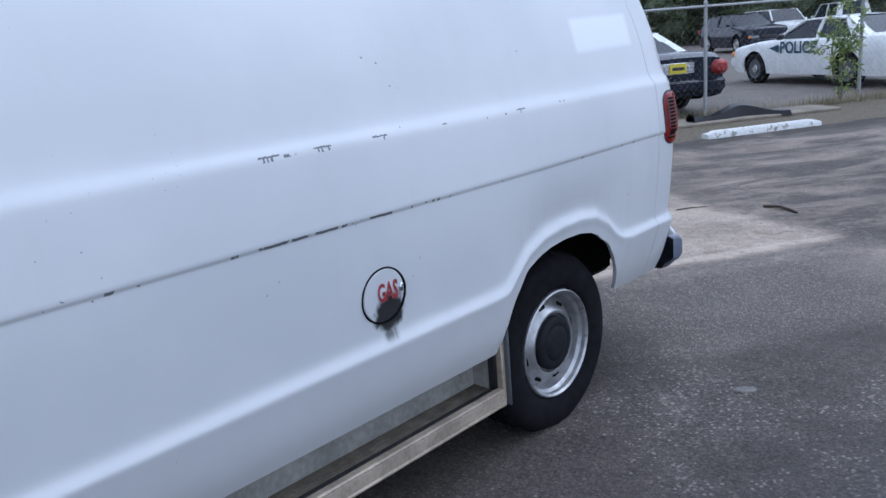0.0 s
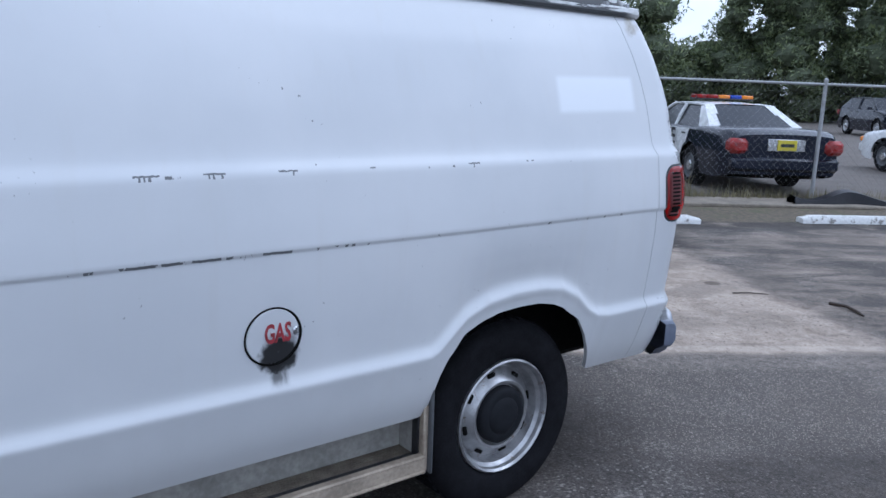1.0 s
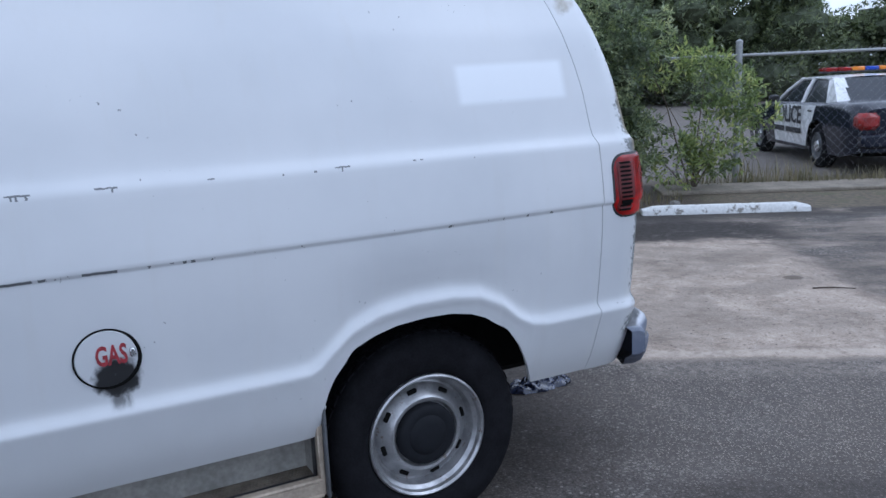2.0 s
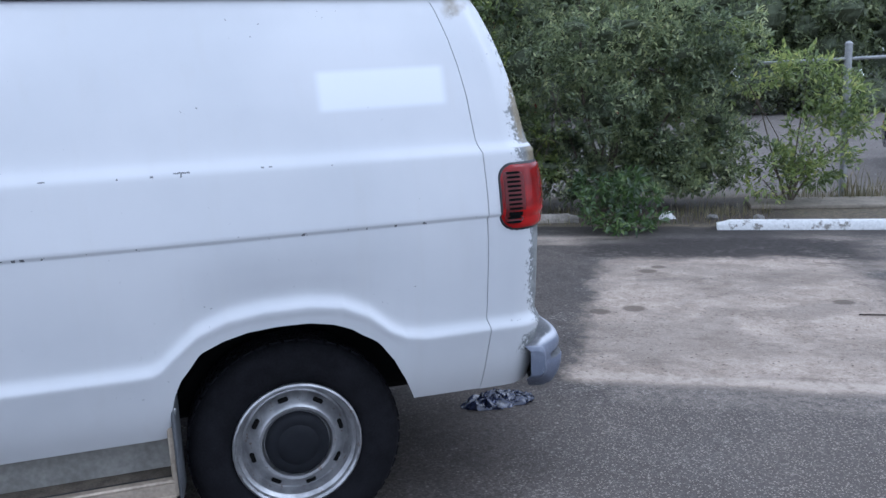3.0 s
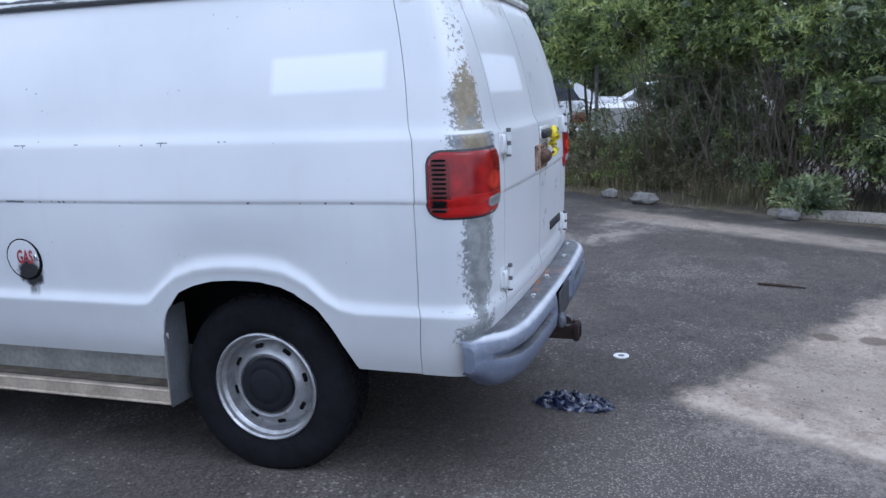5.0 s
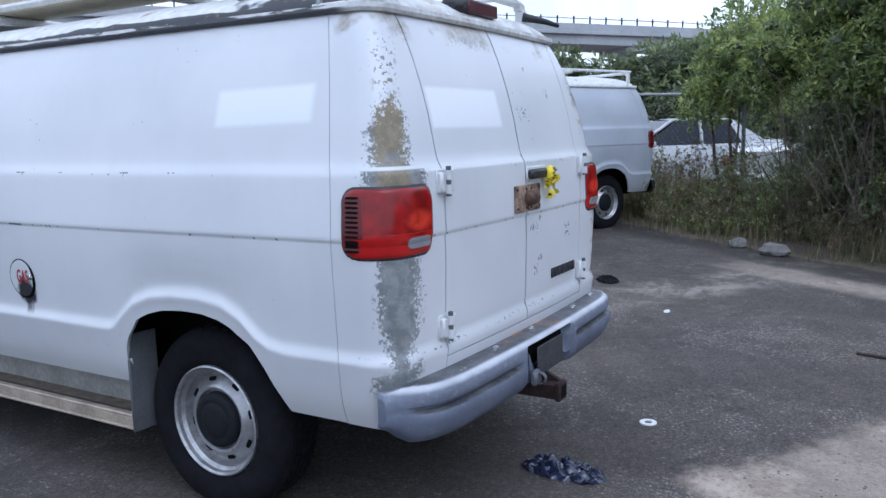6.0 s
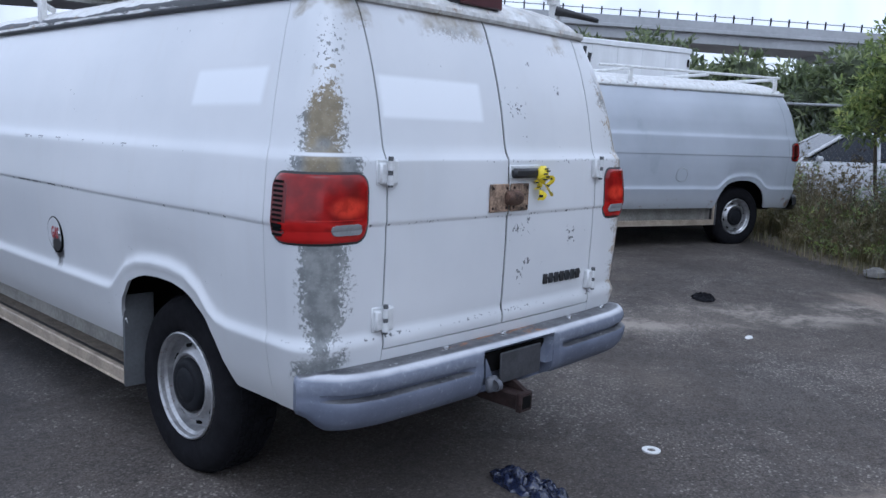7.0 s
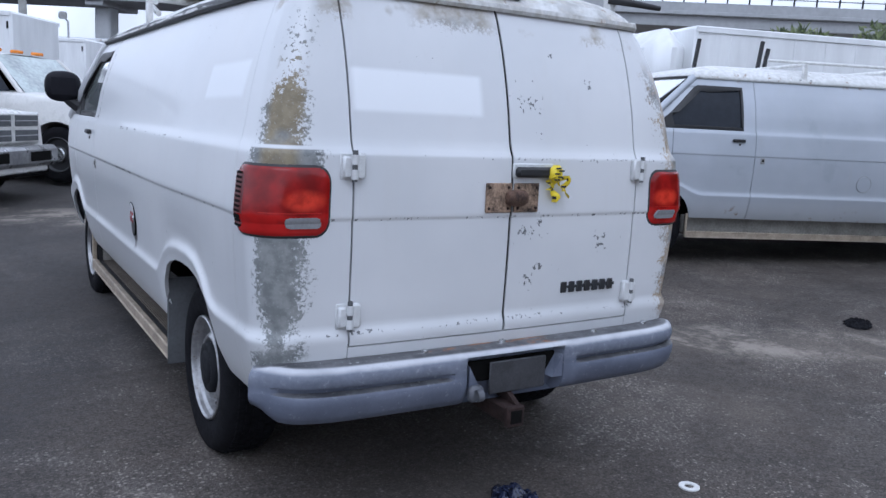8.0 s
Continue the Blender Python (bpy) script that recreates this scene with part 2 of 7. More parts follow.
    tar = k.mix(k.mul(patch, k.step(k.add(k.mul(crumb, 0.6), k.mul(fine, 0.4)), 0.42, 0.60, 0.0, 0.30)), tar, (0.25, 0.24, 0.23))
    dim = k.mul(k.step(k.add(k.noise(0.62, 4, 0.55, k.vec(k.mul(s, 0.7), v, 4.0), 0.5), k.mul(wob, 0.10)), 0.50, 0.64), 0.45)
    tar = k.mix(dim, tar, (0.036, 0.031, 0.028))
    # the sandy slab behind the van
    sv = k.add(v, k.mul(wob, 0.16))
    ssx = k.add(s, k.mul(wob, 0.62))
    slab = k.mul(k.mul(k.step(sv, -4.44, -4.56), k.step(k.add(sv, k.mul(k.sub(mid, 0.5), 1.0)), -8.15, -7.75)), k.mul(k.step(ssx, 1.78, 2.00), k.step(k.add(ssx, k.mul(k.add(v, 4.5), -0.06)), 4.25, 3.85)))
    cloud_ = k.add(k.noise(1.0, 6, 0.65, k.vec(k.mul(s, 0.9), k.mul(v, 1.3), 1.0), 0.5), k.mul(k.sub(fine, 0.5), 0.3))
    slab = k.mul(slab, k.step(cloud_, 0.30, 0.52, 0.62, 1.0))
    streak = k.noise(1.0, 7, 0.65, k.vec(k.mul(s, 0.8), k.mul(v, 2.2), 0.0), 0.6)
    wash = k.mul(k.mul(k.band(v, -6.6, 2.6, 0.7), k.band(s, 6.6, 2.4, 1.0)), k.step(k.add(streak, k.mul(k.sub(fine, 0.5), 0.3)), 0.40, 0.60))
    verge = k.mul(k.band(sv, -8.62, 0.17, 0.16), k.mul(k.band(s, 0.2, 1.6, 0.5), k.step(mid, 0.30, 0.50, 0.35, 0.9)))
    slab = k.most(slab, k.most(k.mul(wash, 0.50), k.mul(verge, 0.8)))
    grain = k.noise(1.0, 9, 0.75, k.vec(k.mul(s, 3.1), k.mul(v, 3.3), 0.4), 0.15)
    sand = k.mix(k.step(grain, 0.34, 0.66), (0.315, 0.270, 0.222), (0.53, 0.468, 0.398))
    sand = k.mix(k.mul(k.step(k.add(k.mul(fine, 0.6), k.mul(grain, 0.4)), 0.54, 0.66), 0.8), sand, (0.24, 0.205, 0.165))
    sand = k.mix(k.mul(k.step(k.noise(55, 5, 0.75), 0.46, 0.62), 0.45), sand, (0.215, 0.175, 0.135))
    sand = k.mix(k.mul(k.step(k.noise(9, 6, 0.7), 0.54, 0.66), 0.5), sand, (0.60, 0.53, 0.45))
    # leaf mould and trodden dirt, drawn out along the slab
    sand = k.mix(k.mul(k.step(k.noise(3.2, 6, 0.72, k.vec(k.mul(s, 1.0), k.mul(v, 1.15), 2.0), 0.5), 0.56, 0.66), 0.6), sand, (0.165, 0.135, 0.104))
    sand = k.mix(k.mul(k.step(k.noise(1.0, 5, 0.6, k.vec(k.mul(s, 0.9), k.mul(v, 1.2), 6.0), 0.4), 0.46, 0.60), 0.50), sand, (0.195, 0.172, 0.146))
    sand = k.mix(k.mul(k.step(k.add(k.mul(k.noise(30, 6, 0.75), 0.75), k.mul(mid, 0.25)), 0.53, 0.60), 0.55), sand, (0.17, 0.135, 0.100))
    sand = k.mix(k.mul(k.step(chip, 0.93, 0.98), fleck), sand, (0.06, 0.045, 0.033))
    sand = k.mix(k.mul(k.step(stone, 0.82, 1.0), dot), sand, (0.50, 0.46, 0.40))
    # shallow dark pits and a damp stain at its far edge
    for hx, hy, wide in ((-3.94, 5.02, 1.0), (-3.98, 4.77, 0.8), (-4.92, 5.72, 0.8), (-5.02, 5.88, 0.6), (-3.45, 6.35, 0.7)):
        gx, gy = k.sub(k.x, hx), k.sub(k.y, hy)
        far = k.add(k.add(k.mul(gx, gx), k.mul(gy, gy)), k.mul(k.sub(fine, 0.5), 0.010))
        sand = k.mix(k.mul(k.step(far, 0.0095 * wide, 0.0035 * wide), 0.8), sand, (0.105, 0.082, 0.062))
    tar = k.mix(slab, tar, sand)
    rim = k.mul(k.band(sv, -4.60, 0.030, 0.05), k.mul(k.step(ssx, 1.85, 2.05), k.step(ssx, 4.3, 3.9)))
    tar = k.mix(k.mul(rim, k.step(fine, 0.35, 0.65, 0.15, 0.8)), tar, (0.52, 0.465, 0.40))
    skirt = k.mul(k.mul(k.band(sv, -4.38, 0.06, 0.14), k.step(ssx, 1.9, 2.3)), k.step(ssx, 4.6, 3.6))
    tar = k.mix(k.mul(skirt, k.step(k.add(k.mul(fine, 0.5), k.mul(crumb, 0.5)), 0.40, 0.62, 0.05, 0.6)), tar, (0.33, 0.30, 0.265))
    damp = k.mul(k.mul(k.band(k.add(v, k.mul(wob, 0.8)), -8.25, 0.34, 0.30), k.band(ssx, 2.85, 1.05, 0.5)), k.step(k.add(mid, k.mul(k.sub(fine, 0.5), 0.5)), 0.28, 0.46))
    tar = k.mix(k.mul(damp, 0.95), tar, (0.030, 0.025, 0.022))
    # bluish shade on the van's left, painted into the asphalt's colour
    van_shade = k.mul(k.step(k.add(v, k.mul(wob, 0.9)), -2.6, -1.7), k.step(k.add(k.y, k.mul(wob, 0.8)), 4.6, 3.4))
    tar = k.mix(k.mul(van_shade, k.step(k.add(k.mul(crumb, 0.5), k.mul(fine, 0.5)), 0.38, 0.64, 0.78, 0.42)), tar, (0.030, 0.031, 0.035))
    front = k.mul(k.band(k.add(v, k.mul(wob, 0.5)), -3.75, 0.35, 0.5), k.band(s, 3.0, 0.8, 0.7))
    tar = k.mix(k.mul(front, k.step(k.add(k.mul(fine, 0.8), k.mul(k.mul(stone, dot), 0.6)), 0.52, 0.80, 0.12, 0.8)), tar, (0.40, 0.37, 0.33))
    # pale washed bands that cross the lot
    band1 = k.mul(k.band(k.add(s, k.mul(wob, 0.5)), -1.05, 0.16, 0.35), k.band(v, -6.7, 1.5, 0.7))
    band2 = k.mul(k.band(k.add(v, k.mul(wob, 0.45)), -8.80, 0.22, 0.35), k.band(s, 0.1, 1.7, 0.6))
    band3 = k.mul(k.band(k.add(s, k.mul(wob, 0.7)), -4.7, 0.25, 0.4), k.band(v, 0.8, 2.4, 0.6))
    torn = k.step(k.add(k.noise(1.6, 6, 0.7, None, 0.7), k.mul(k.sub(fine, 0.5), 0.4)), 0.42, 0.62, 0.12, 1.0)
    tar = k.mix(k.mul(k.most(k.mul(band1, 1.2), k.most(k.mul(band2, 0.5), band3)), k.mul(torn, 0.55)), tar, (0.40, 0.375, 0.33))
    # a dark band against the weeds
    weed_edge = k.mul(k.band(k.add(v, k.mul(wob, 0.5)), -9.45, 0.30, 0.45), k.step(mid, 0.30, 0.5))
    tar = k.mix(k.mul(weed_edge, 0.85), tar, (0.03, 0.026, 0.022))
    # earth and dead grass between the lot and the fence
    earth = k.mix(k.step(fine, 0.35, 0.7), (0.07, 0.058, 0.04), (0.19, 0.165, 0.115))
    earth = k.mix(k.step(mid, 0.5, 0.7), earth, (0.09, 0.095, 0.045))
    strip = k.band(k.add(v, k.mul(wob, 0.5)), -11.1, 1.55, 0.15)
    tar = k.mix(strip, tar, earth)
    # darker brown ground in a band under the shrubs
    litter = k.mul(k.mul(k.band(k.add(v, k.mul(wob, 0.4)), -10.75, 0.95, 0.3), k.band(k.add(s, k.mul(wob, 0.6)), 0.6, 3.0, 0.5)), k.step(fine, 0.3, 0.6, 0.75, 1.0))
    tar = k.mix(k.mul(litter, 0.85), tar, k.mix(k.step(fine, 0.4, 0.65), (0.030, 0.024, 0.018), (0.075, 0.058, 0.040)))
    yard = k.step(k.add(v, k.mul(wob, 0.4)), -11.9, -12.5)
    tar = k.mix(k.mul(yard, k.step(crumb, 0.35, 0.62, 0.45, 0.8)), tar, k.mix(k.step(mid, 0.35, 0.65), (0.165, 0.152, 0.138), (0.215, 0.20, 0.182)))
    warm = k.nodes.new("ShaderNodeVectorMath")
    warm.operation = "MULTIPLY"
    k.links.new(tar, warm.inputs[0])
    warm.inputs[1].default_value = (0.94, 0.885, 0.85)
    k.set("Base Color", warm.outputs[0])
    k.bump(k.add(k.mul(k.mul(stone, dot), 0.5), k.add(k.mul(fine, 0.8), k.mul(crumb, 0.8))), 0.006, 0.65)
    k.set("Roughness", k.step(fine, 0.3, 0.7, 0.78, 0.97))
    return k.m


def van_paint(name, worn, tone=1.0):
    """White paint with grime; worn: the bare corner, the soot and the chips of the near van."""
    k = Mat(name, 0.32)
    soft, spot, fine = k.noise(1.6, 4), k.noise(22, 4, 0.6), k.noise(120, 3)
    # the far van's shaded side is put into its darker blue-grey base
    col = k.mix(k.step(soft, 0.3, 0.7), (0.60 * tone, 0.612 * tone, 0.625 * tone) if worn else (0.42, 0.45, 0.495), (0.665 * tone, 0.672 * tone, 0.68 * tone) if worn else (0.48, 0.51, 0.56))
    streak = k.noise(1.0, 4, 0.6, k.scaled(14, 14, 0.7))
    col = k.mix(k.mul(k.step(streak, 0.52, 0.75), 0.07), col, (0.52, 0.48, 0.40))
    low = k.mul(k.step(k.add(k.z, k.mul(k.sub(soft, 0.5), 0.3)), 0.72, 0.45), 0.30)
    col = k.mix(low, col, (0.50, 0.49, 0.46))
    bare, gloss = None, None
    if worn:
        q = k.sub(k.sub(k.y, k.x), 2.375)
        jag = k.add(k.mul(k.sub(k.noise(70, 4, 0.75), 0.5), 0.25), k.mul(k.sub(k.noise(13, 4), 0.5), 0.12))
        right = k.step(k.x, 0.4, 0.5)
        # primer laid bare above the lamp, on the ledge and below it
        wide = k.step(k.z, 1.44, 1.64, 0.090, -0.034)
        slant = k.step(k.z, 1.40, 1.66, 0.088, 0.120)
        above = k.mul(k.step(k.sub(k.add(k.op("ABSOLUTE", k.sub(q, slant)), jag), wide), 0.012, -0.012), k.mul(k.step(k.z, 1.333, 1.338), k.step(k.add(k.z, jag), 1.78, 1.68)))
        bits = k.mul(k.mul(k.band(q, 0.10, 0.035, 0.05), k.band(k.z, 1.665, 0.07, 0.06)), k.step(k.add(k.noise(62, 3, 0.55), k.mul(k.noise(11, 2), 0.25)), 0.70, 0.725))
        above = k.most(above, bits)
        ledge = k.mul(k.step(k.add(k.op("ABSOLUTE", k.sub(q, 0.112)), jag), 0.160, 0.135), k.band(k.z, 1.295, 0.026, 0.006))
        below = k.mul(k.step(k.add(k.op("ABSOLUTE", k.sub(q, 0.102)), k.add(jag, k.mul(k.step(k.z, 0.86, 0.66), 0.06))), 0.115, 0.09), k.mul(k.step(k.z, 1.06, 1.05), k.step(k.add(k.z, jag), 0.64, 0.68)))
        foot = k.mul(k.step(k.add(k.op("ABSOLUTE", k.sub(q, 0.09)), jag), 0.13, 0.09), k.band(k.add(k.add(k.z, k.mul(q, -0.2)), k.mul(jag, 0.5)), 0.62, 0.018, 0.03))
        bare = k.mul(k.most(k.most(above, ledge), k.most(below, foot)), right)
        tan = k.most(k.mul(ledge, 1.0), k.mul(k.step(k.z, 1.30, 1.34), k.step(k.add(k.z, jag), 1.66, 1.56)))
        primer = k.mix(k.step(spot, 0.35, 0.65), (0.17, 0.18, 0.18), (0.27, 0.28, 0.275))
        rusty = k.mix(k.step(spot, 0.35, 0.65), (0.195, 0.16, 0.10), (0.265, 0.225, 0.145))
        primer = k.mix(k.mul(tan, k.mul(k.band(q, 0.095, 0.050, 0.06), k.step(k.noise(7, 4), 0.15, 0.40))), primer, rusty)
        col = k.mix(k.mul(bare, k.step(k.noise(150, 3), 0.28, 0.40, 0.75, 1.0)), col, primer)
        # the far corner, thinner wear
        q2 = k.add(k.sub(k.y, 2.38), k.x)
        far = k.mul(k.step(k.add(k.op("ABSOLUTE", k.sub(q2, 0.075)), k.mul(jag, 1.4)), 0.090, 0.055), k.mul(k.step(k.z, 0.62, 0.7), k.step(k.z, 1.74, 1.6)))
        col = k.mix(k.mul(k.mul(far, k.step(k.x, -0.5, -0.7)), k.step(spot, 0.3, 0.65, 0.6, 1.0)), col, k.mix(k.step(k.noise(9, 4, 0.6), 0.42, 0.56), (0.20, 0.20, 0.195), (0.33, 0.25, 0.155)))
        # peeling under the rain gutter at the rear
        gut = k.mul(k.step(k.add(k.z, k.mul(jag, 0.6)), 1.750, 1.785), k.mul(k.step(k.y, 3.0, 3.1), k.most(k.step(k.noise(3.3, 4), 0.58, 0.66), k.band(k.x, 0.19, 0.10, 0.12))))
        col = k.mix(k.mul(gut, k.step(spot, 0.3, 0.7, 0.35, 0.85)), col, k.mix(k.step(k.noise(6, 3), 0.4, 0.6), (0.22, 0.22, 0.21), (0.27, 0.225, 0.15)))
        # soot under the filler
        dy, dz = k.sub(k.y, 1.482), k.sub(k.z, 0.802)
        far = k.add(k.mul(k.mul(dy, dy), 1.0), k.mul(k.mul(dz, dz), 1.1))
        soot = k.step(k.add(far, k.mul(k.sub(k.noise(38, 4, 0.65), 0.5), 0.0052)), 0.0050, 0.0020)
        drip = k.mul(k.mul(k.band(k.y, 1.487, 0.016, 0.020), k.band(k.z, 0.760, 0.030, 0.030)), k.step(k.noise(40, 4, 0.6, k.scaled(1, 1, 0.45)), 0.25, 0.62))
        soot = k.mul(k.most(soot, k.mul(drip, 0.75)), k.step(k.x, 0.8, 0.9))
        col = k.mix(k.mul(soot, 0.97), col, (0.008, 0.008, 0.009))
        # chips along the two upper creases and a few scattered ones
        nick = k.noise(30, 3, 0.6, k.scaled(1, 1, 0.25))
        flake = k.noise(62, 3, 0.55)
        dense = k.most(k.mul(k.band(k.y, 1.28, 0.20, 0.06), k.step(k.noise(9.0, 2), 0.30, 0.45, 0.45, 1.25)), k.mul(k.mul(k.step(k.y, 2.3, 1.5), k.step(k.y, 0.60, 0.95)), k.step(k.noise(3.0, 2), 0.34, 0.56, 0.0, 0.7)))
        c2 = k.mul(k.band(k.add(k.z, k.mul(k.sub(nick, 0.5), 0.012)), 1.099, 0.0030, 0.002), k.step(k.add(nick, k.mul(dense, 0.17)), 0.625, 0.65))
        c1 = k.mul(k.band(k.add(k.z, k.mul(k.sub(nick, 0.5), 0.012)), 1.313, 0.003, 0.002), k.step(k.add(nick, k.mul(k.step(k.noise(2.2, 2), 0.52, 0.62), 0.10)), 0.68, 0.70))
        # flakes with hanging teeth on the upper crease: from, to, and the teeth under them
        ragged = k.add(k.z, k.mul(k.sub(k.noise(90, 2, 0.5), 0.5), 0.006))
        wander = k.add(k.y, k.mul(k.sub(k.noise(70, 2, 0.5), 0.5), 0.010))
        for y0, y1, teeth in ((1.103, 1.165, (1.118, 1.131, 1.143)), (1.278, 1.335, (1.292, 1.304, 1.326)), (1.485, 1.540, (1.528,)), (1.775, 1.79, ()), (2.147, 2.192, (2.167,)), (2.405, 2.412, ()), (2.43, 2.438, ())):
            flake_ = k.mul(k.band(wander, (y0 + y1) / 2, (y1 - y0) / 2, 0.003), k.band(ragged, 1.3165, 0.0016, 0.0012))
            for at in teeth:
                flake_ = k.most(flake_, k.mul(k.band(wander, at, 0.0018, 0.0015), k.band(ragged, 1.3105, 0.006, 0.0015)))
            c1 = k.most(c1, k.mul(flake_, k.step(k.x, 0.8, 0.85)))
        # scuffs on the rear doors: x, z, half length, half height, amount
        back = None
        for cx, cz, hx, hz, amount in ((-0.108, 1.512, 0.045, 0.030, 0.10), (-0.025, 1.598, 0.016, 0.020, 0.12), (-0.135, 1.40, 0.012, 0.014, 0.12), (-0.454, 0.99, 0.030, 0.035, 0.11), (-0.139, 0.902, 0.022, 0.012, 0.16),
                                        (-0.10, 0.84, 0.018, 0.045, 0.10), (-0.19, 1.03, 0.014, 0.012, 0.13), (-0.40, 1.60, 0.014, 0.016, 0.12), (-0.22, 1.70, 0.010, 0.010, 0.13), (-0.10, 1.06, 0.05, 0.04, 0.05)):
            near = k.mul(k.band(k.x, cx, hx * 0.5, hx), k.band(k.z, cz, hz * 0.5, hz))
            hit = k.mul(k.step(k.add(flake, k.mul(near, amount)), 0.655, 0.68), k.step(near, 0.0, 0.3))
            back = hit if back is None else k.most(back, hit)
        rim = k.mul(k.band(k.add(k.z, k.mul(k.sub(nick, 0.5), 0.015)), 1.309, 0.004, 0.003), k.mul(k.step(flake, 0.58, 0.62), k.step(k.noise(5.0, 2), 0.50, 0.60)))
        hem = k.mul(k.band(k.add(k.z, k.mul(k.sub(nick, 0.5), 0.02)), 0.712, 0.005, 0.004), k.step(k.add(flake, k.mul(k.step(k.noise(4.0, 2), 0.45, 0.65), 0.07)), 0.64, 0.67))
        low2 = k.mul(k.band(k.z, 1.098, 0.003, 0.002), k.step(flake, 0.60, 0.64))
        back = k.mul(k.most(back, k.most(rim, k.most(hem, low2))), k.step(k.y, 3.20, 3.26))
        dots = k.mul(k.step(flake, 0.70, 0.73), k.step(k.noise(4.2, 3), 0.55, 0.62))
        chips = k.most(k.most(c1, c2), k.most(k.mul(dots, 0.9), back))
        col = k.mix(k.mul(chips, 0.90), col, (0.085, 0.09, 0.095))
        # the two squares where older lettering was covered
        pa = k.mul(k.mul(k.band(k.y, 2.82, 0.195, 0.035), k.band(k.add(k.z, k.mul(k.sub(k.y, 2.8), -0.02)), 1.542, 0.050, 0.025)), k.step(k.x, 0.8, 0.85))
        pb = k.mul(k.mul(k.band(k.x, 0.365, 0.235, 0.03), k.band(k.z, 1.525, 0.06, 0.02)), k.step(k.y, 3.2, 3.25))
        over = k.most(pa, pb)
        col = k.mix(k.mul(over, 0.8), col, (0.84, 0.86, 0.88))
        gloss = k.most(bare, k.mul(over, 0.5))
    else:
        rust = k.mul(k.step(k.noise(5.0, 5, 0.7), 0.60, 0.66), k.step(k.add(k.z, k.mul(k.sub(spot, 0.5), 0.2)), 0.62, 0.52))
        seams = k.mul(k.step(k.noise(3.0, 5, 0.7), 0.55, 0.62), k.band(k.z, 1.90, 0.06, 0.03))
        col = k.mix(k.mul(k.most(rust, seams), 0.8), col, (0.20, 0.115, 0.06))
    k.set("Base Color", col)
    k.set("Roughness", k.step(k.add(soft, k.mul(fine, 0.2)), 0.3, 0.9, 0.26, 0.42))
    if gloss is not None:
        k.set("Roughness", k.add(k.step(soft, 0.3, 0.7, 0.28, 0.40), k.mul(gloss, 0.4)))
    k.set("Coat Weight", 0.25)
    k.bump(k.add(k.noise(3.0, 3), k.mul(fine, 0.03)), 0.004, 0.35)
    return k.m


def leaf_material(name, dark, light, tip, red=0.0):
    """Leaves that differ one by one and bough by bough."""
    k = Mat(name, 0.36)
    r = k.island()
    bough = k.add(k.mul(k.noise(1.3, 3), 0.55), k.mul(k.noise(4.5, 2), 0.45))
    col = k.mix(k.step(k.add(k.mul(r, 0.5), k.mul(k.step(bough, 0.36, 0.62), 0.6)), 0.1, 0.95), dark, light)
    col = k.mix(k.mul(k.step(r, 0.68, 0.96), k.step(bough, 0.42, 0.58)), col, tip)
    if red:
        col = k.mix(k.mul(k.step(r, 0.90, 0.93), k.step(k.noise(3.1, 2), 0.64, 0.68)), col, (0.24, 0.05, 0.035))
    k.set("Base Color", col)
    k.set("Specular IOR Level", 0.9)
    thin = k.nodes.new("ShaderNodeBsdfTranslucent")
    k.links.new(col, thin.inputs["Color"])
    both = k.nodes.new("ShaderNodeMixShader")
    both.inputs[0].default_value = 0.5
    k.links.new(k.bsdf.outputs[0], both.inputs[1])
    k.links.new(thin.outputs[0], both.inputs[2])
    k.links.new(both.outputs[0], k.nodes["Material Output"].inputs["Surface"])
    return k.m


def glass(name, tint, rough=0.03):
    k = Mat(name, rough)
    k.set("Base Color", tint).set("Transmission Weight", 0.85).set("IOR", 1.45)
    k.set("Roughness", k.step(k.noise(9, 4), 0.35, 0.8, rough, rough + 0.12))
    return k.m


def rim_material():
    k = Mat("painted_steel", 0.34, 0.7)
    f = k.noise(18, 5, 0.6)
    col = k.mix(k.step(f, 0.35, 0.65), (0.31, 0.31, 0.315), (0.46, 0.46, 0.465))
    col = k.mix(k.mul(k.step(k.noise(34, 4, 0.7), 0.60, 0.68), 0.7), col, (0.20, 0.15, 0.11))
    k.set("Base Color", col)
    return k.m


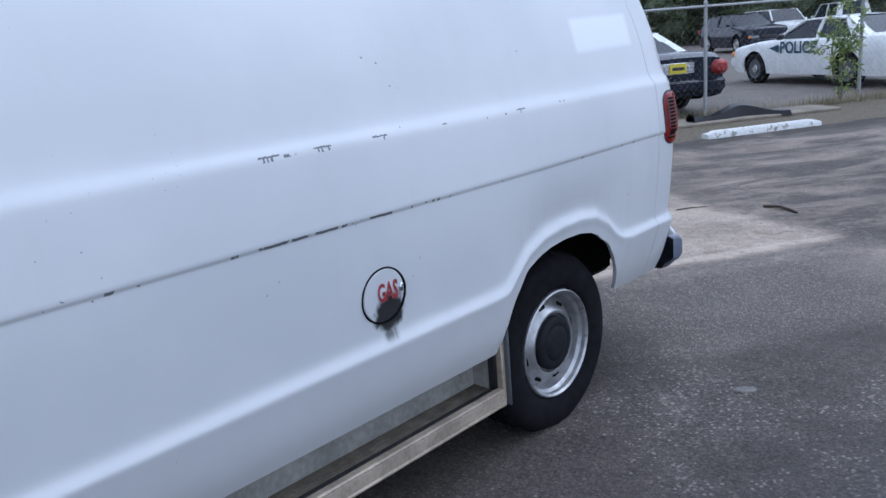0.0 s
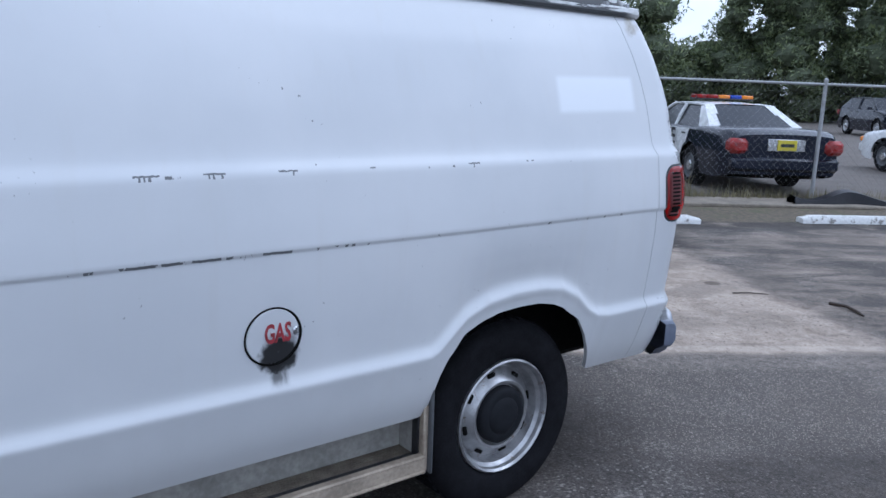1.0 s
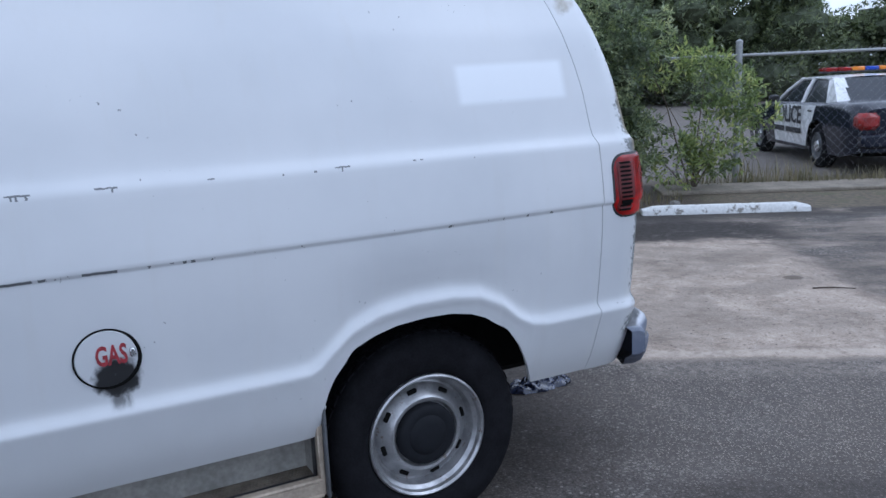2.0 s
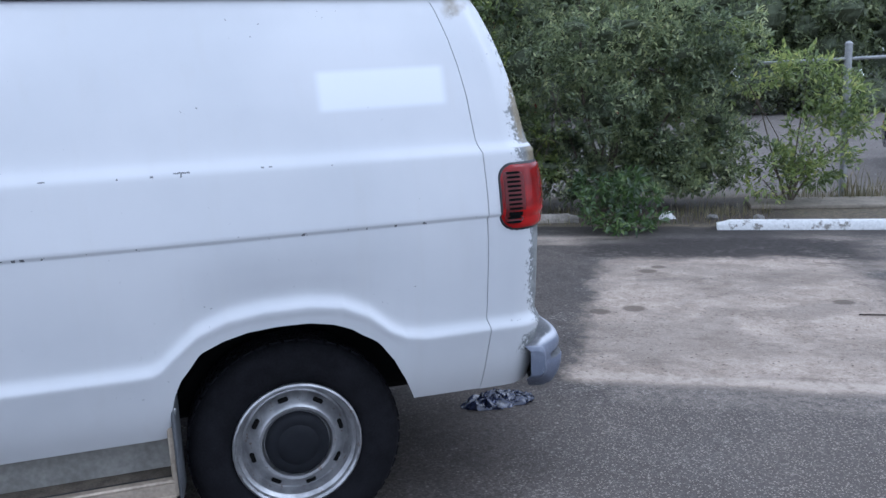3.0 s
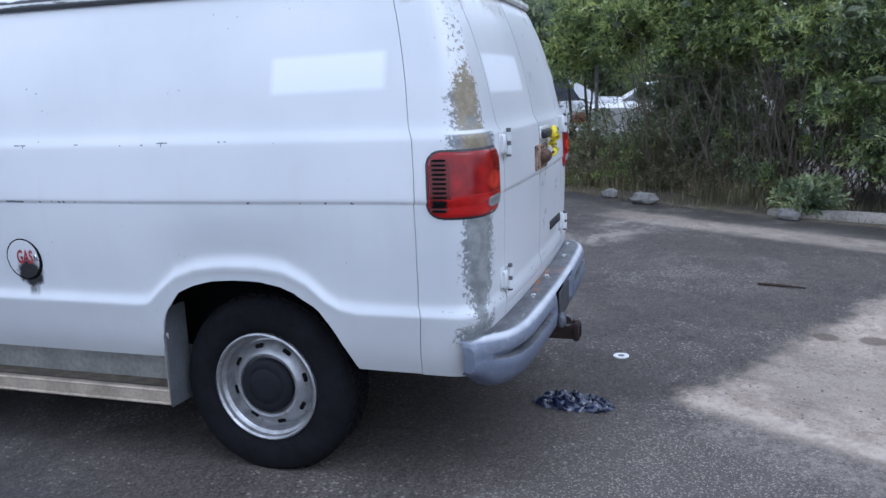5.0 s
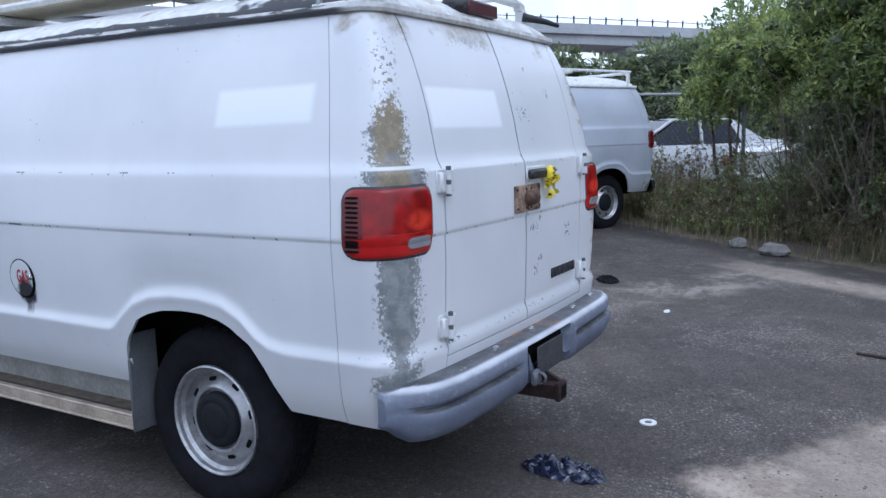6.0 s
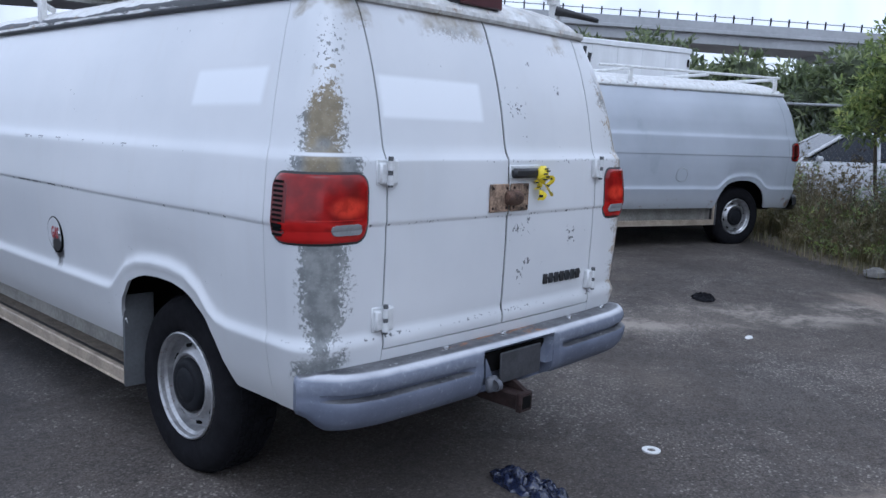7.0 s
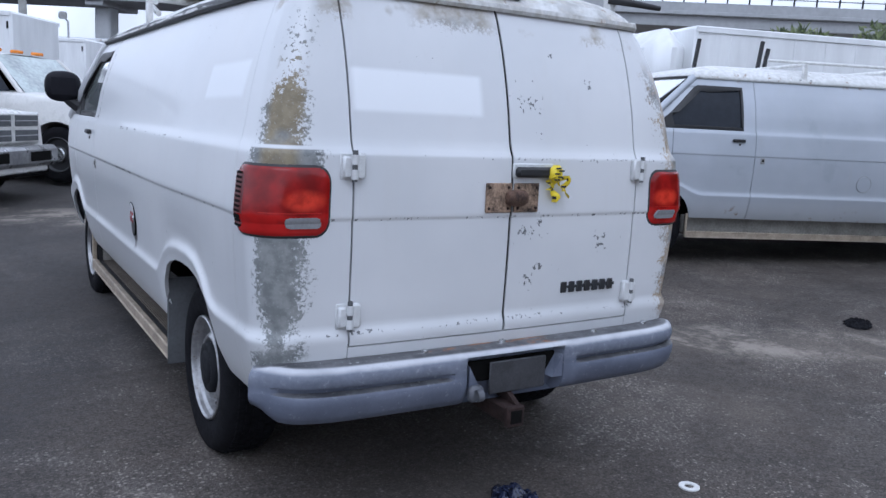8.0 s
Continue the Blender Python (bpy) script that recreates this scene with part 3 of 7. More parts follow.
def bumper_material():
    """Blue-grey paint, worn to white along the upper lip, with a dull grey step and rust on it."""
    k = Mat("scuffed_grey_bumper_paint", 0.5)
    f, g = k.noise(5, 5, 0.6), k.noise(46, 4, 0.65)
    col = k.mix(k.step(f, 0.3, 0.7), (0.095, 0.108, 0.148), (0.140, 0.157, 0.208))
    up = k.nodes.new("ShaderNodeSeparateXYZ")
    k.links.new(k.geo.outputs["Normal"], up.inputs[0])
    # lighter colour above the groove, standing for the shade on the lower half
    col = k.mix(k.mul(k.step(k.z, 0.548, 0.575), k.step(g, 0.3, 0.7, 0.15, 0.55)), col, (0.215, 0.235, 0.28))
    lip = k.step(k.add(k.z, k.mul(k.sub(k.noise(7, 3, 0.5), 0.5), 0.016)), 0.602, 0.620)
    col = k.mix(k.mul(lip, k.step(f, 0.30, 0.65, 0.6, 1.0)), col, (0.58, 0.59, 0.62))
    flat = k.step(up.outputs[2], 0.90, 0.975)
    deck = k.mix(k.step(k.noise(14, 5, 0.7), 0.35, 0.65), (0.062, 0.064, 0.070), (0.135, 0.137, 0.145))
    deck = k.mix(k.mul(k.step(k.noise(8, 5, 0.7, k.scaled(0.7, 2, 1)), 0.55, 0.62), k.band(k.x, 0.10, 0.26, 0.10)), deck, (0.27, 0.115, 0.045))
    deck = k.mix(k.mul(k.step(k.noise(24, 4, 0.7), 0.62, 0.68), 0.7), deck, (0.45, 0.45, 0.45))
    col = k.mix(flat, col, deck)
    col = k.mix(k.mul(k.step(g, 0.60, 0.68), 0.35), col, (0.36, 0.37, 0.40))
    k.set("Base Color", col)
    k.bump(g, 0.0015, 0.7)
    return k.m


def gutter_material(name, tarred, rail=False):
    k = Mat(name, 0.55)
    col = k.mix(k.step(k.noise(20, 4), 0.35, 0.7), (0.60, 0.60, 0.58), (0.74, 0.74, 0.73))
    if tarred and rail:
        lip = k.mul(k.step(k.add(k.noise(3.1, 5, 0.65, k.scaled(1, 1, 9)), k.mul(k.step(k.z, 1.862, 1.852), 0.25)), 0.50, 0.56), k.step(k.y, 3.14, 3.06))
        col = k.mix(k.mul(lip, 0.93), col, (0.028, 0.030, 0.034))
    elif tarred:
        edge = k.add(k.z, k.add(k.mul(k.sub(k.noise(1.9, 2, 0.4), 0.5), 0.12), k.mul(k.sub(k.noise(9, 3, 0.5), 0.5), 0.022)))
        side = k.mul(k.mul(k.step(edge, 1.902, 1.897), k.step(k.op("ABSOLUTE", k.x), 0.58, 0.64)), k.step(k.y, 3.12, 3.06))
        aft = k.mul(k.mul(k.band(k.y, 2.72, 0.16, 0.03), k.step(k.z, 1.955, 1.94)), k.mul(k.step(k.x, 0.5, 0.55), k.step(k.noise(6, 4), 0.35, 0.45)))
        col = k.mix(k.mul(k.most(side, aft), 0.97), col, (0.018, 0.020, 0.024))
    if tarred:
        grime = k.mul(k.step(k.y, 3.0, 3.12), k.step(k.noise(7, 6, 0.75), 0.42, 0.62))
        col = k.mix(k.mul(grime, 0.42), col, k.mix(k.step(k.noise(15, 4), 0.42, 0.60), (0.13, 0.115, 0.10), (0.36, 0.30, 0.22)))
    col = k.mix(k.mul(k.step(k.noise(11, 5, 0.7), 0.60, 0.68), 0.8), col, (0.24, 0.15, 0.08))
    k.set("Base Color", col)
    return k.m


def car_paint(name, colour, rough=0.25):
    k = Mat(name, rough)
    f = k.add(k.mul(k.noise(2.4, 4), 0.6), k.mul(k.noise(30, 3), 0.4))
    k.set("Base Color", k.mix(k.step(f, 0.3, 0.7), tuple(c * 0.86 for c in colour), colour))
    k.set("Roughness", k.step(k.noise(6, 4), 0.3, 0.7, rough - 0.06, rough + 0.12)).set("Coat Weight", 0.4)
    return k.m


def box_material(name, colour, rust=0.5):
    k = Mat(name, 0.5)
    f = k.noise(1.0, 5, 0.6, k.scaled(2.5, 2.5, 0.5))
    col = k.mix(k.step(f, 0.35, 0.7), tuple(c * 0.86 for c in colour), colour)
    col = k.mix(k.mul(k.step(k.noise(2.4, 5, 0.7), 0.66, 0.72), rust), col, (0.26, 0.17, 0.09))
    k.set("Base Color", col)
    return k.m


def kerb_material():
    k = Mat("chipped_white_concrete", 0.85)
    f = k.noise(9, 6, 0.65)
    col = k.mix(k.step(k.noise(40, 4), 0.3, 0.7), (0.62, 0.62, 0.60), (0.74, 0.74, 0.72))
    col = k.mix(k.step(f, 0.55, 0.63), col, (0.25, 0.235, 0.21))
    k.set("Base Color", col)
    k.bump(k.noise(30, 5), 0.006)
    return k.m


ASPHALT = ground_material()
PAINT = van_paint("worn_white_van_paint", True)
PAINT_B = van_paint("shaded_white_van_paint", False, 0.76)
RUBBER = plain("tyre_rubber", (0.010, 0.010, 0.012), 0.9, vary=0.3, relief=0.001, spec=0.10)
RIM = rim_material()
CAP = plain("black_hub_cap", (0.010, 0.011, 0.014), 0.65, spec=0.2)
BLACK = plain("black_plastic", (0.018, 0.018, 0.020), 0.5, relief=0.0006)
MIRROR_BLACK = plain("black_mirror_shell", (0.008, 0.008, 0.012), 0.55, spec=0.2)
# near-black of underbodies and trim; in openings it stands for the shade inside
VOID = plain("underbody_and_shade_black", (0.006, 0.006, 0.006), 0.95, spec=0.1)
BUMPER = bumper_material()
GUTTER = gutter_material("tarred_rain_gutter", True)
GUTTER_B = gutter_material("plain_rain_gutter", False)
RAIL = gutter_material("tarred_drip_rail", True, True)
TAN = plain("dusty_tan_aluminium", (0.37, 0.31, 0.24), 0.5, 0.25, 0.28, 9)
GREYMETAL = plain("grey_sheet_metal", (0.30, 0.30, 0.29), 0.5, 0.2, 0.2, 6)
FLAP = plain("dusty_grey_flap", (0.095, 0.099, 0.104), 0.7, 0.0, 0.2, 8)
ROCKER = plain("dusty_white_sill", (0.31, 0.295, 0.265), 0.6, 0.0, 0.30, 5, 0.001)
TREAD = plain("ribbed_step_rubber", (0.135, 0.112, 0.085), 0.85, vary=0.35, scale=20, relief=0.002)
RUST = plain("rusted_steel", (0.026, 0.014, 0.012), 0.85, 0.2, 0.45, 22, 0.002)
HINGE = plain("white_painted_hinge", (0.62, 0.63, 0.63), 0.4, 0.1, 0.12, 30)
GALV = plain("galvanised_steel", (0.34, 0.345, 0.35), 0.5, 0.3, 0.2, 18)
WHITE_TUBE = plain("rack_white_enamel", (0.68, 0.68, 0.66), 0.45, 0.0, 0.18, 15)
CHROME = plain("dull_chrome", (0.62, 0.63, 0.64), 0.22, 0.9, 0.1, 12)
CAR_WHITE = car_paint("white_car_paint", (0.76, 0.77, 0.77))
CAR_BLACK = plain("black_car_paint", (0.009, 0.012, 0.024), 0.16, vary=0.2, scale=3, spec=0.45)
CAR_SILVER = car_paint("silver_car_paint", (0.52, 0.53, 0.54), 0.3)
CAR_CREAM = car_paint("off_white_car_paint", (0.70, 0.69, 0.66), 0.3)
GLASS_DARK = plain("dark_car_glass", (0.014, 0.018, 0.026), 0.10, vary=0.2, spec=0.25)
GLASS = glass("clear_glass", (0.80, 0.88, 0.88))
def lens_material():
    """A red lens, dull in its upper half, with the reflector's glint painted in."""
    k = Mat("red_lamp_lens", 0.24)
    ax = k.op("ABSOLUTE", k.x)
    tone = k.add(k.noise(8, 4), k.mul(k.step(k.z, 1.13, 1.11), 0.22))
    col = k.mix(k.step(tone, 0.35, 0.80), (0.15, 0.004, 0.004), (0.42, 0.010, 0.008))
    # a bright glint, painted into the lens colour at one spot
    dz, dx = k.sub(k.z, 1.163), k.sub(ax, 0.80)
    glint = k.mul(k.step(k.add(k.mul(k.mul(dz, dz), 1.6), k.mul(k.mul(dx, dx), 0.40)), 0.0030, 0.0), k.step(k.noise(24, 4, 0.6), 0.30, 0.62, 0.35, 0.85))
    k.set("Base Color", k.mix(k.mul(glint, k.step(k.y, 3.2, 3.3)), col, (0.74, 0.055, 0.025)))
    k.set("Coat Weight", 0.15)
    k.set("Specular IOR Level", 0.35)
    return k.m


RED = lens_material()
CAR_LAMP = plain("car_tail_lens", (0.26, 0.018, 0.016), 0.3, vary=0.35, scale=9)
RED_DARK = plain("dark_red_louvre", (0.115, 0.006, 0.006), 0.35, vary=0.3, scale=20)
RED_MID = Mat("mid_red_lamp_lens", 0.16).set("Base Color", (0.48, 0.020, 0.014)).set("Coat Weight", 0.5).m
CLEAR_LENS = plain("grey_reverse_lens", (0.24, 0.245, 0.255), 0.2, vary=0.15)
AMBER = plain("amber_lens", (0.75, 0.24, 0.02), 0.25, vary=0.1)
BLUE = plain("blue_lens", (0.02, 0.06, 0.42), 0.25, vary=0.1)
PLATE = plain("yellow_plate", (0.62, 0.52, 0.03), 0.5, vary=0.1)
INK = plain("black_lettering", (0.02, 0.022, 0.026), 0.5)
INK_BLUE = plain("blue_lettering", (0.02, 0.06, 0.10), 0.45)
INK_RED = plain("red_lettering", (0.27, 0.028, 0.036), 0.55, vary=0.5, scale=40)
TAPE = plain("yellow_tape", (0.78, 0.62, 0.02), 0.45, vary=0.12)
BAG = plain("navy_plastic_film", (0.018, 0.023, 0.050), 0.20, vary=0.6, scale=30, spec=0.8)
KERB = kerb_material()
CONCRETE = plain("grey_concrete", (0.36, 0.36, 0.34), 0.9, 0.0, 0.18, 2, 0.003)
BRIDGE = plain("bridge_concrete", (0.40, 0.41, 0.42), 0.9, 0.0, 0.12, 0.4)
BOX_WHITE = box_material("white_truck_body", (0.86, 0.87, 0.87))
BOX_GREY = box_material("grey_truck_body", (0.46, 0.49, 0.54))
BARK = plain("bark", (0.13, 0.105, 0.08), 0.9, 0.0, 0.4, 12, 0.006)
LEAF_BUSH = leaf_material("shrub_leaves", (0.085, 0.120, 0.062), (0.36, 0.42, 0.21), (0.60, 0.62, 0.30), 1.0)
LEAF_LIGHT = leaf_material("vine_leaves", (0.10, 0.145, 0.050), (0.36, 0.44, 0.14), (0.62, 0.62, 0.20))
LEAF_FAR = leaf_material("wood_leaves", (0.075, 0.100, 0.052), (0.26, 0.31, 0.15), (0.38, 0.42, 0.19))
LEAF_LOW = leaf_material("broad_low_leaves", (0.030, 0.058, 0.020), (0.12, 0.20, 0.060), (0.26, 0.35, 0.11))
GRASS = leaf_material("weeds", (0.10, 0.10, 0.045), (0.26, 0.225, 0.115), (0.38, 0.32, 0.20))
TWIG = plain("dead_twig", (0.045, 0.032, 0.024), 0.9, 0.0, 0.3, 30)
PAPER = plain("litter_white", (0.70, 0.70, 0.68), 0.7, 0.0, 0.1, 30)
STONE = plain("pale_rock", (0.22, 0.21, 0.195), 0.9, 0.0, 0.25, 12, 0.01)


# ---- the ground ----
def rise(x, y):
    """The lot climbs gently away behind the van's far corner and falls again beyond the fence."""
    x, y = np.asarray(x, float), np.asarray(y, float)
    k = -0.6 * (x + 4) - 0.8 * (y - 2)
    beyond = np.clip((-11.9 - (0.848 * x - 0.53 * y)) / 1.8, 0, 1)
    return 0.045 * np.minimum(np.logaddexp(0, (k - 1.2) / 0.5) * 0.5, 7.0) * (1 - 0.8 * beyond)


def lot(s, v):
    """A place of the lot: s along its fence, v away from it."""
    return 0.53 * s + 0.848 * v, 0.848 * s - 0.53 * v


def on_ground(x, y, turn=0.0, lift=0.0):
    return pose(x, y, float(rise(x, y)) + lift, 0, 0, turn)


def make_ground():
    near = np.linspace(-30, 30, 121)
    axis = np.concatenate([[-1500, -600, -250, -120, -70, -45], near, [45, 70, 120, 250, 600, 1500]])
    xx, yy = np.meshgrid(axis - 4, axis + 2, indexing="ij")
    g = Geo().grid(np.stack([xx, yy, rise(xx, yy)], -1))
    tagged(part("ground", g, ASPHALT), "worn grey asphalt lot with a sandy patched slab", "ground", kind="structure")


make_ground()


# ---- the vans: local x to the van's left, y to its rear, z up; the origin lies on the ground under its middle line ----
W_TAB = -np.array([0.0, 0.015]) + np.array([(0.44, 0.905), (0.48, 0.928), (0.54, 0.952), (0.60, 0.968), (0.665, 0.982), (0.685, 0.989), (0.696, 0.990), (0.706, 0.986), (0.726, 0.9765), (0.745, 0.9755),
                  (0.80, 0.980), (0.87, 0.987), (1.00, 0.996), (1.07, 0.998), (1.094, 0.998), (1.100, 1.002), (1.105, 1.0035), (1.15, 1.000), (1.24, 0.991), (1.29, 0.9858), (1.305, 0.9845),
                  (1.317, 0.9805), (1.330, 0.9735), (1.345, 0.9655), (1.36, 0.9602), (1.38, 0.9555), (1.50, 0.931), (1.60, 0.903), (1.70, 0.869), (1.80, 0.826), (1.86, 0.795)])
Y_TAB = np.array([(0.44, 3.345), (0.60, 3.362), (0.69, 3.374), (0.705, 3.372), (0.735, 3.362), (0.78, 3.366), (1.00, 3.372), (1.094, 3.371), (1.104, 3.376), (1.20, 3.374), (1.312, 3.368),
                  (1.338, 3.353), (1.36, 3.345), (1.50, 3.318), (1.60, 3.292), (1.70, 3.260), (1.80, 3.220), (1.86, 3.188)])
ARCH = np.array([(2.056, 0.30), (2.058, 0.47), (2.066, 0.56), (2.078, 0.61), (2.10, 0.663), (2.17, 0.746), (2.24, 0.776), (2.32, 0.796), (2.42, 0.803), (2.52, 0.800), (2.60, 0.784), (2.66, 0.760), (2.735, 0.708), (2.80, 0.628), (2.85, 0.545), (2.890, 0.465)])
CREST = np.array([(1.97, 0.70), (2.02, 0.702), (2.05, 0.714), (2.09, 0.750), (2.165, 0.812), (2.26, 0.847), (2.38, 0.862), (2.52, 0.862), (2.63, 0.846), (2.72, 0.802), (2.79, 0.743), (2.84, 0.713), (2.91, 0.70)])
HUB_Y, FRONT_Y, HUB_Z = 2.456, -0.80, 0.350
DOOR_SEAM = 0.218
SIDE_END, ARC = 3.24, 0.204
SEAM_REAR, SEAM_DOOR = 3.143, 3.654
GATE = SIDE_END + ARC + 0.84


def corner_r(z):
    return np.interp(z, [1.3, 1.86], [0.13, 0.08])


def crest(u):
    back = np.interp(u, CREST[:, 0], CREST[:, 1])
    w = np.abs(np.asarray(u) - FRONT_Y)
    return np.maximum(back, 0.70 + 0.155 * (1 - ss(0.05, 0.52, w)))


def sill(u):
    """The lower edge of the side, with the wheel openings cut into it."""
    low = np.interp(u, [-1.82, -1.28, -0.4, 1.0, 2.06, 2.9, 3.3], [0.52, 0.47, 0.462, 0.462, 0.462, 0.462, 0.455])
    back = np.where((u > 2.056) & (u < 2.890), np.interp(u, ARCH[:, 0], ARCH[:, 1]), 0)
    w = np.abs(np.asarray(u) - FRONT_Y)
    front = np.where(w < 0.43, 0.36 + np.sqrt(np.maximum(0, 0.43**2 - w**2)), 0)
    return np.maximum(low, np.maximum(back, front))


def skin(u, z):
    """A point of the van's left skin: u runs back along the side, round the corner and in to the middle of the rear."""
    u, z = np.broadcast_arrays(np.asarray(u, float), np.asarray(z, float))
    lift = crest(np.minimum(u, 3.0)) - 0.70
    fade = 1 - np.clip((z - (0.745 + lift)) / (0.315 - lift), 0, 1)
    zz = np.where(u < SIDE_END, z - lift * fade, z)
    w = np.interp(zz, W_TAB[:, 0], W_TAB[:, 1]) - 0.028 * ss(2.0, SIDE_END, u) - 0.13 * ss(-1.00, -1.85, u)
    yr, r = np.interp(z, Y_TAB[:, 0], Y_TAB[:, 1]), corner_r(z)
    sx, sy = w, u + (yr - 3.37 + 0.13 - r) * ss(1.6, SIDE_END, u)
    a = np.clip((u - SIDE_END) / ARC, 0, 1) * math.pi / 2
    ax, ay = w - r + r * np.cos(a), yr - r + r * np.sin(a)
    k = np.clip(u - SIDE_END - ARC, 0, 0.84)
    xn, xe = 0.84 - k, w - r
    rx = np.where(xn > 0.66, 0.66 + (xn - 0.66) / 0.18 * (xe - 0.66), xn)
    ry = yr + 0.022 * (1 - (rx / np.maximum(xe, 0.1)) ** 2)
    x = np.where(u <= SIDE_END, sx, np.where(u <= SIDE_END + ARC, ax, rx))
    y = np.where(u <= SIDE_END, sy, np.where(u <= SIDE_END + ARC, ay, ry))
    return np.stack([x, y, z], -1)


UPPER = np.concatenate([[1.02, 1.05, 1.075, 1.088, 1.092, 1.096, 1.100, 1.106, 1.115, 1.135, 1.17, 1.21, 1.25, 1.28, 1.300, 1.308, 1.313, 1.318, 1.325, 1.332, 1.338, 1.346, 1.356, 1.37, 1.385, 1.40], np.linspace(1.43, 1.86, 15)])


def column(u, low, top):
    """Heights of one column of skin, thick where the creases lie."""
    c = max(float(crest(min(u, 3.0))) if u < SIDE_END else 0.70, low + 0.035)
    z = np.concatenate([np.linspace(low, c - 0.022, 7)[:-1], c + np.array([-0.022, -0.012, -0.005, 0.0, 0.006, 0.012, 0.022, 0.034, 0.046, 0.06]), np.linspace(c + 0.06, 1.02, 10)[1:-1], UPPER])
    return np.clip(z, low, top)


def skin_panel(us, low, top, mirror=1, drop=0.018, out=0.0):
    """A pressed sheet of the skin with its edges folded inwards."""
    us = np.asarray(us, float)
    z = np.array([column(u, float(low(u)) if callable(low) else low, float(top(u)) if callable(top) else top) for u in us])
    keep = [0] + [j for j in range(1, z.shape[1]) if np.max(z[:, j] - z[:, j - 1]) > 1e-5]
    z = z[:, keep]
    p = skin(us[:, None], z)
    gu = np.gradient(p, axis=0)
    gz = np.gradient(p, axis=1)
    n = np.cross(gu, gz)
    n /= np.maximum(np.linalg.norm(n, axis=-1, keepdims=True), 1e-9)
    n = np.where(n[..., :1] * 1.0 + n[..., 1:2] * 0.6 < 0, -n, n)
    p = p + n * out
    q = p - n * drop
    for arr in (p, q):
        arr[..., 0] *= mirror
    g = Geo().grid(p, flip=mirror > 0)
    for a, b in ((p[0], q[0]), (q[-1], p[-1]), (q[:, 0], p[:, 0]), (p[:, -1], q[:, -1])):
        g.grid(np.stack([a, b]), flip=mirror > 0)
    return g


def skin_patch(u0, u1, z0, z1, out, corner=0.03, mirror=1, n=18, dome=0.0):
    """A cushion with rounded corners that lies on the skin."""
    a = np.linspace(-1, 1, n)
    aa, bb = np.meshgrid(a, a, indexing="ij")
    hu, hz = (u1 - u0) / 2, (z1 - z0) / 2
    c = min(corner, hu, hz)
    r = np.maximum(np.abs(aa), np.abs(bb))
    du, dz = aa * hu, bb * hz
    ou, oz = np.maximum(np.abs(du) - (hu - c) * r, 0), np.maximum(np.abs(dz) - (hz - c) * r, 0)
    far = np.hypot(ou, oz)
    s = np.where(far > c * r, c * r / np.maximum(far, 1e-9), 1)
    du = np.where(ou > 0, np.sign(du) * ((hu - c) * r + ou * s), du)
    dz = np.where(oz > 0, np.sign(dz) * ((hz - c) * r + oz * s), dz)
    uu, zz = (u0 + u1) / 2 + du, (z0 + z1) / 2 + dz
    e = 1e-3
    p = skin(uu, zz)
    nn = np.cross(skin(uu + e, zz) - p, skin(uu, zz + e) - p)
    nn /= np.maximum(np.linalg.norm(nn, axis=-1, keepdims=True), 1e-12)
    nn = np.where(nn[..., :1] + nn[..., 1:2] < 0, -nn, nn)
    lift = np.where(r < 0.999, out + dome * (1 - r**2), 0)
    inner = np.clip((1 - r) / 0.12, 0, 1)
    p = p + nn * (np.minimum(1, inner) ** 0.5 * (out + dome * (1 - r**2)))[..., None] - nn * (0.004 * (inner <= 0))[..., None]
    p[..., 0] *= mirror
    return Geo().grid(p, flip=mirror > 0)


def dense_us(a, b, step=0.03):
    us = set(np.linspace(a, b, max(2, int((b - a) / step) + 1)).tolist())
    for lo, hi in ((1.96, 2.96), (FRONT_Y - 0.5, FRONT_Y + 0.5)):
        us |= {u for u in np.arange(lo, hi, 0.012).tolist() if a < u < b}
    us |= {u for u in (2.0555, 2.0565, 2.0585, 2.0665, 2.8895, 2.8905, FRONT_Y - 0.4301, FRONT_Y - 0.4295, FRONT_Y + 0.4295, FRONT_Y + 0.4301) if a < u < b}
    us |= {u for u in np.linspace(SIDE_END - 0.02, SIDE_END + ARC + 0.02, 14).tolist() if a < u < b}
    return sorted(us)


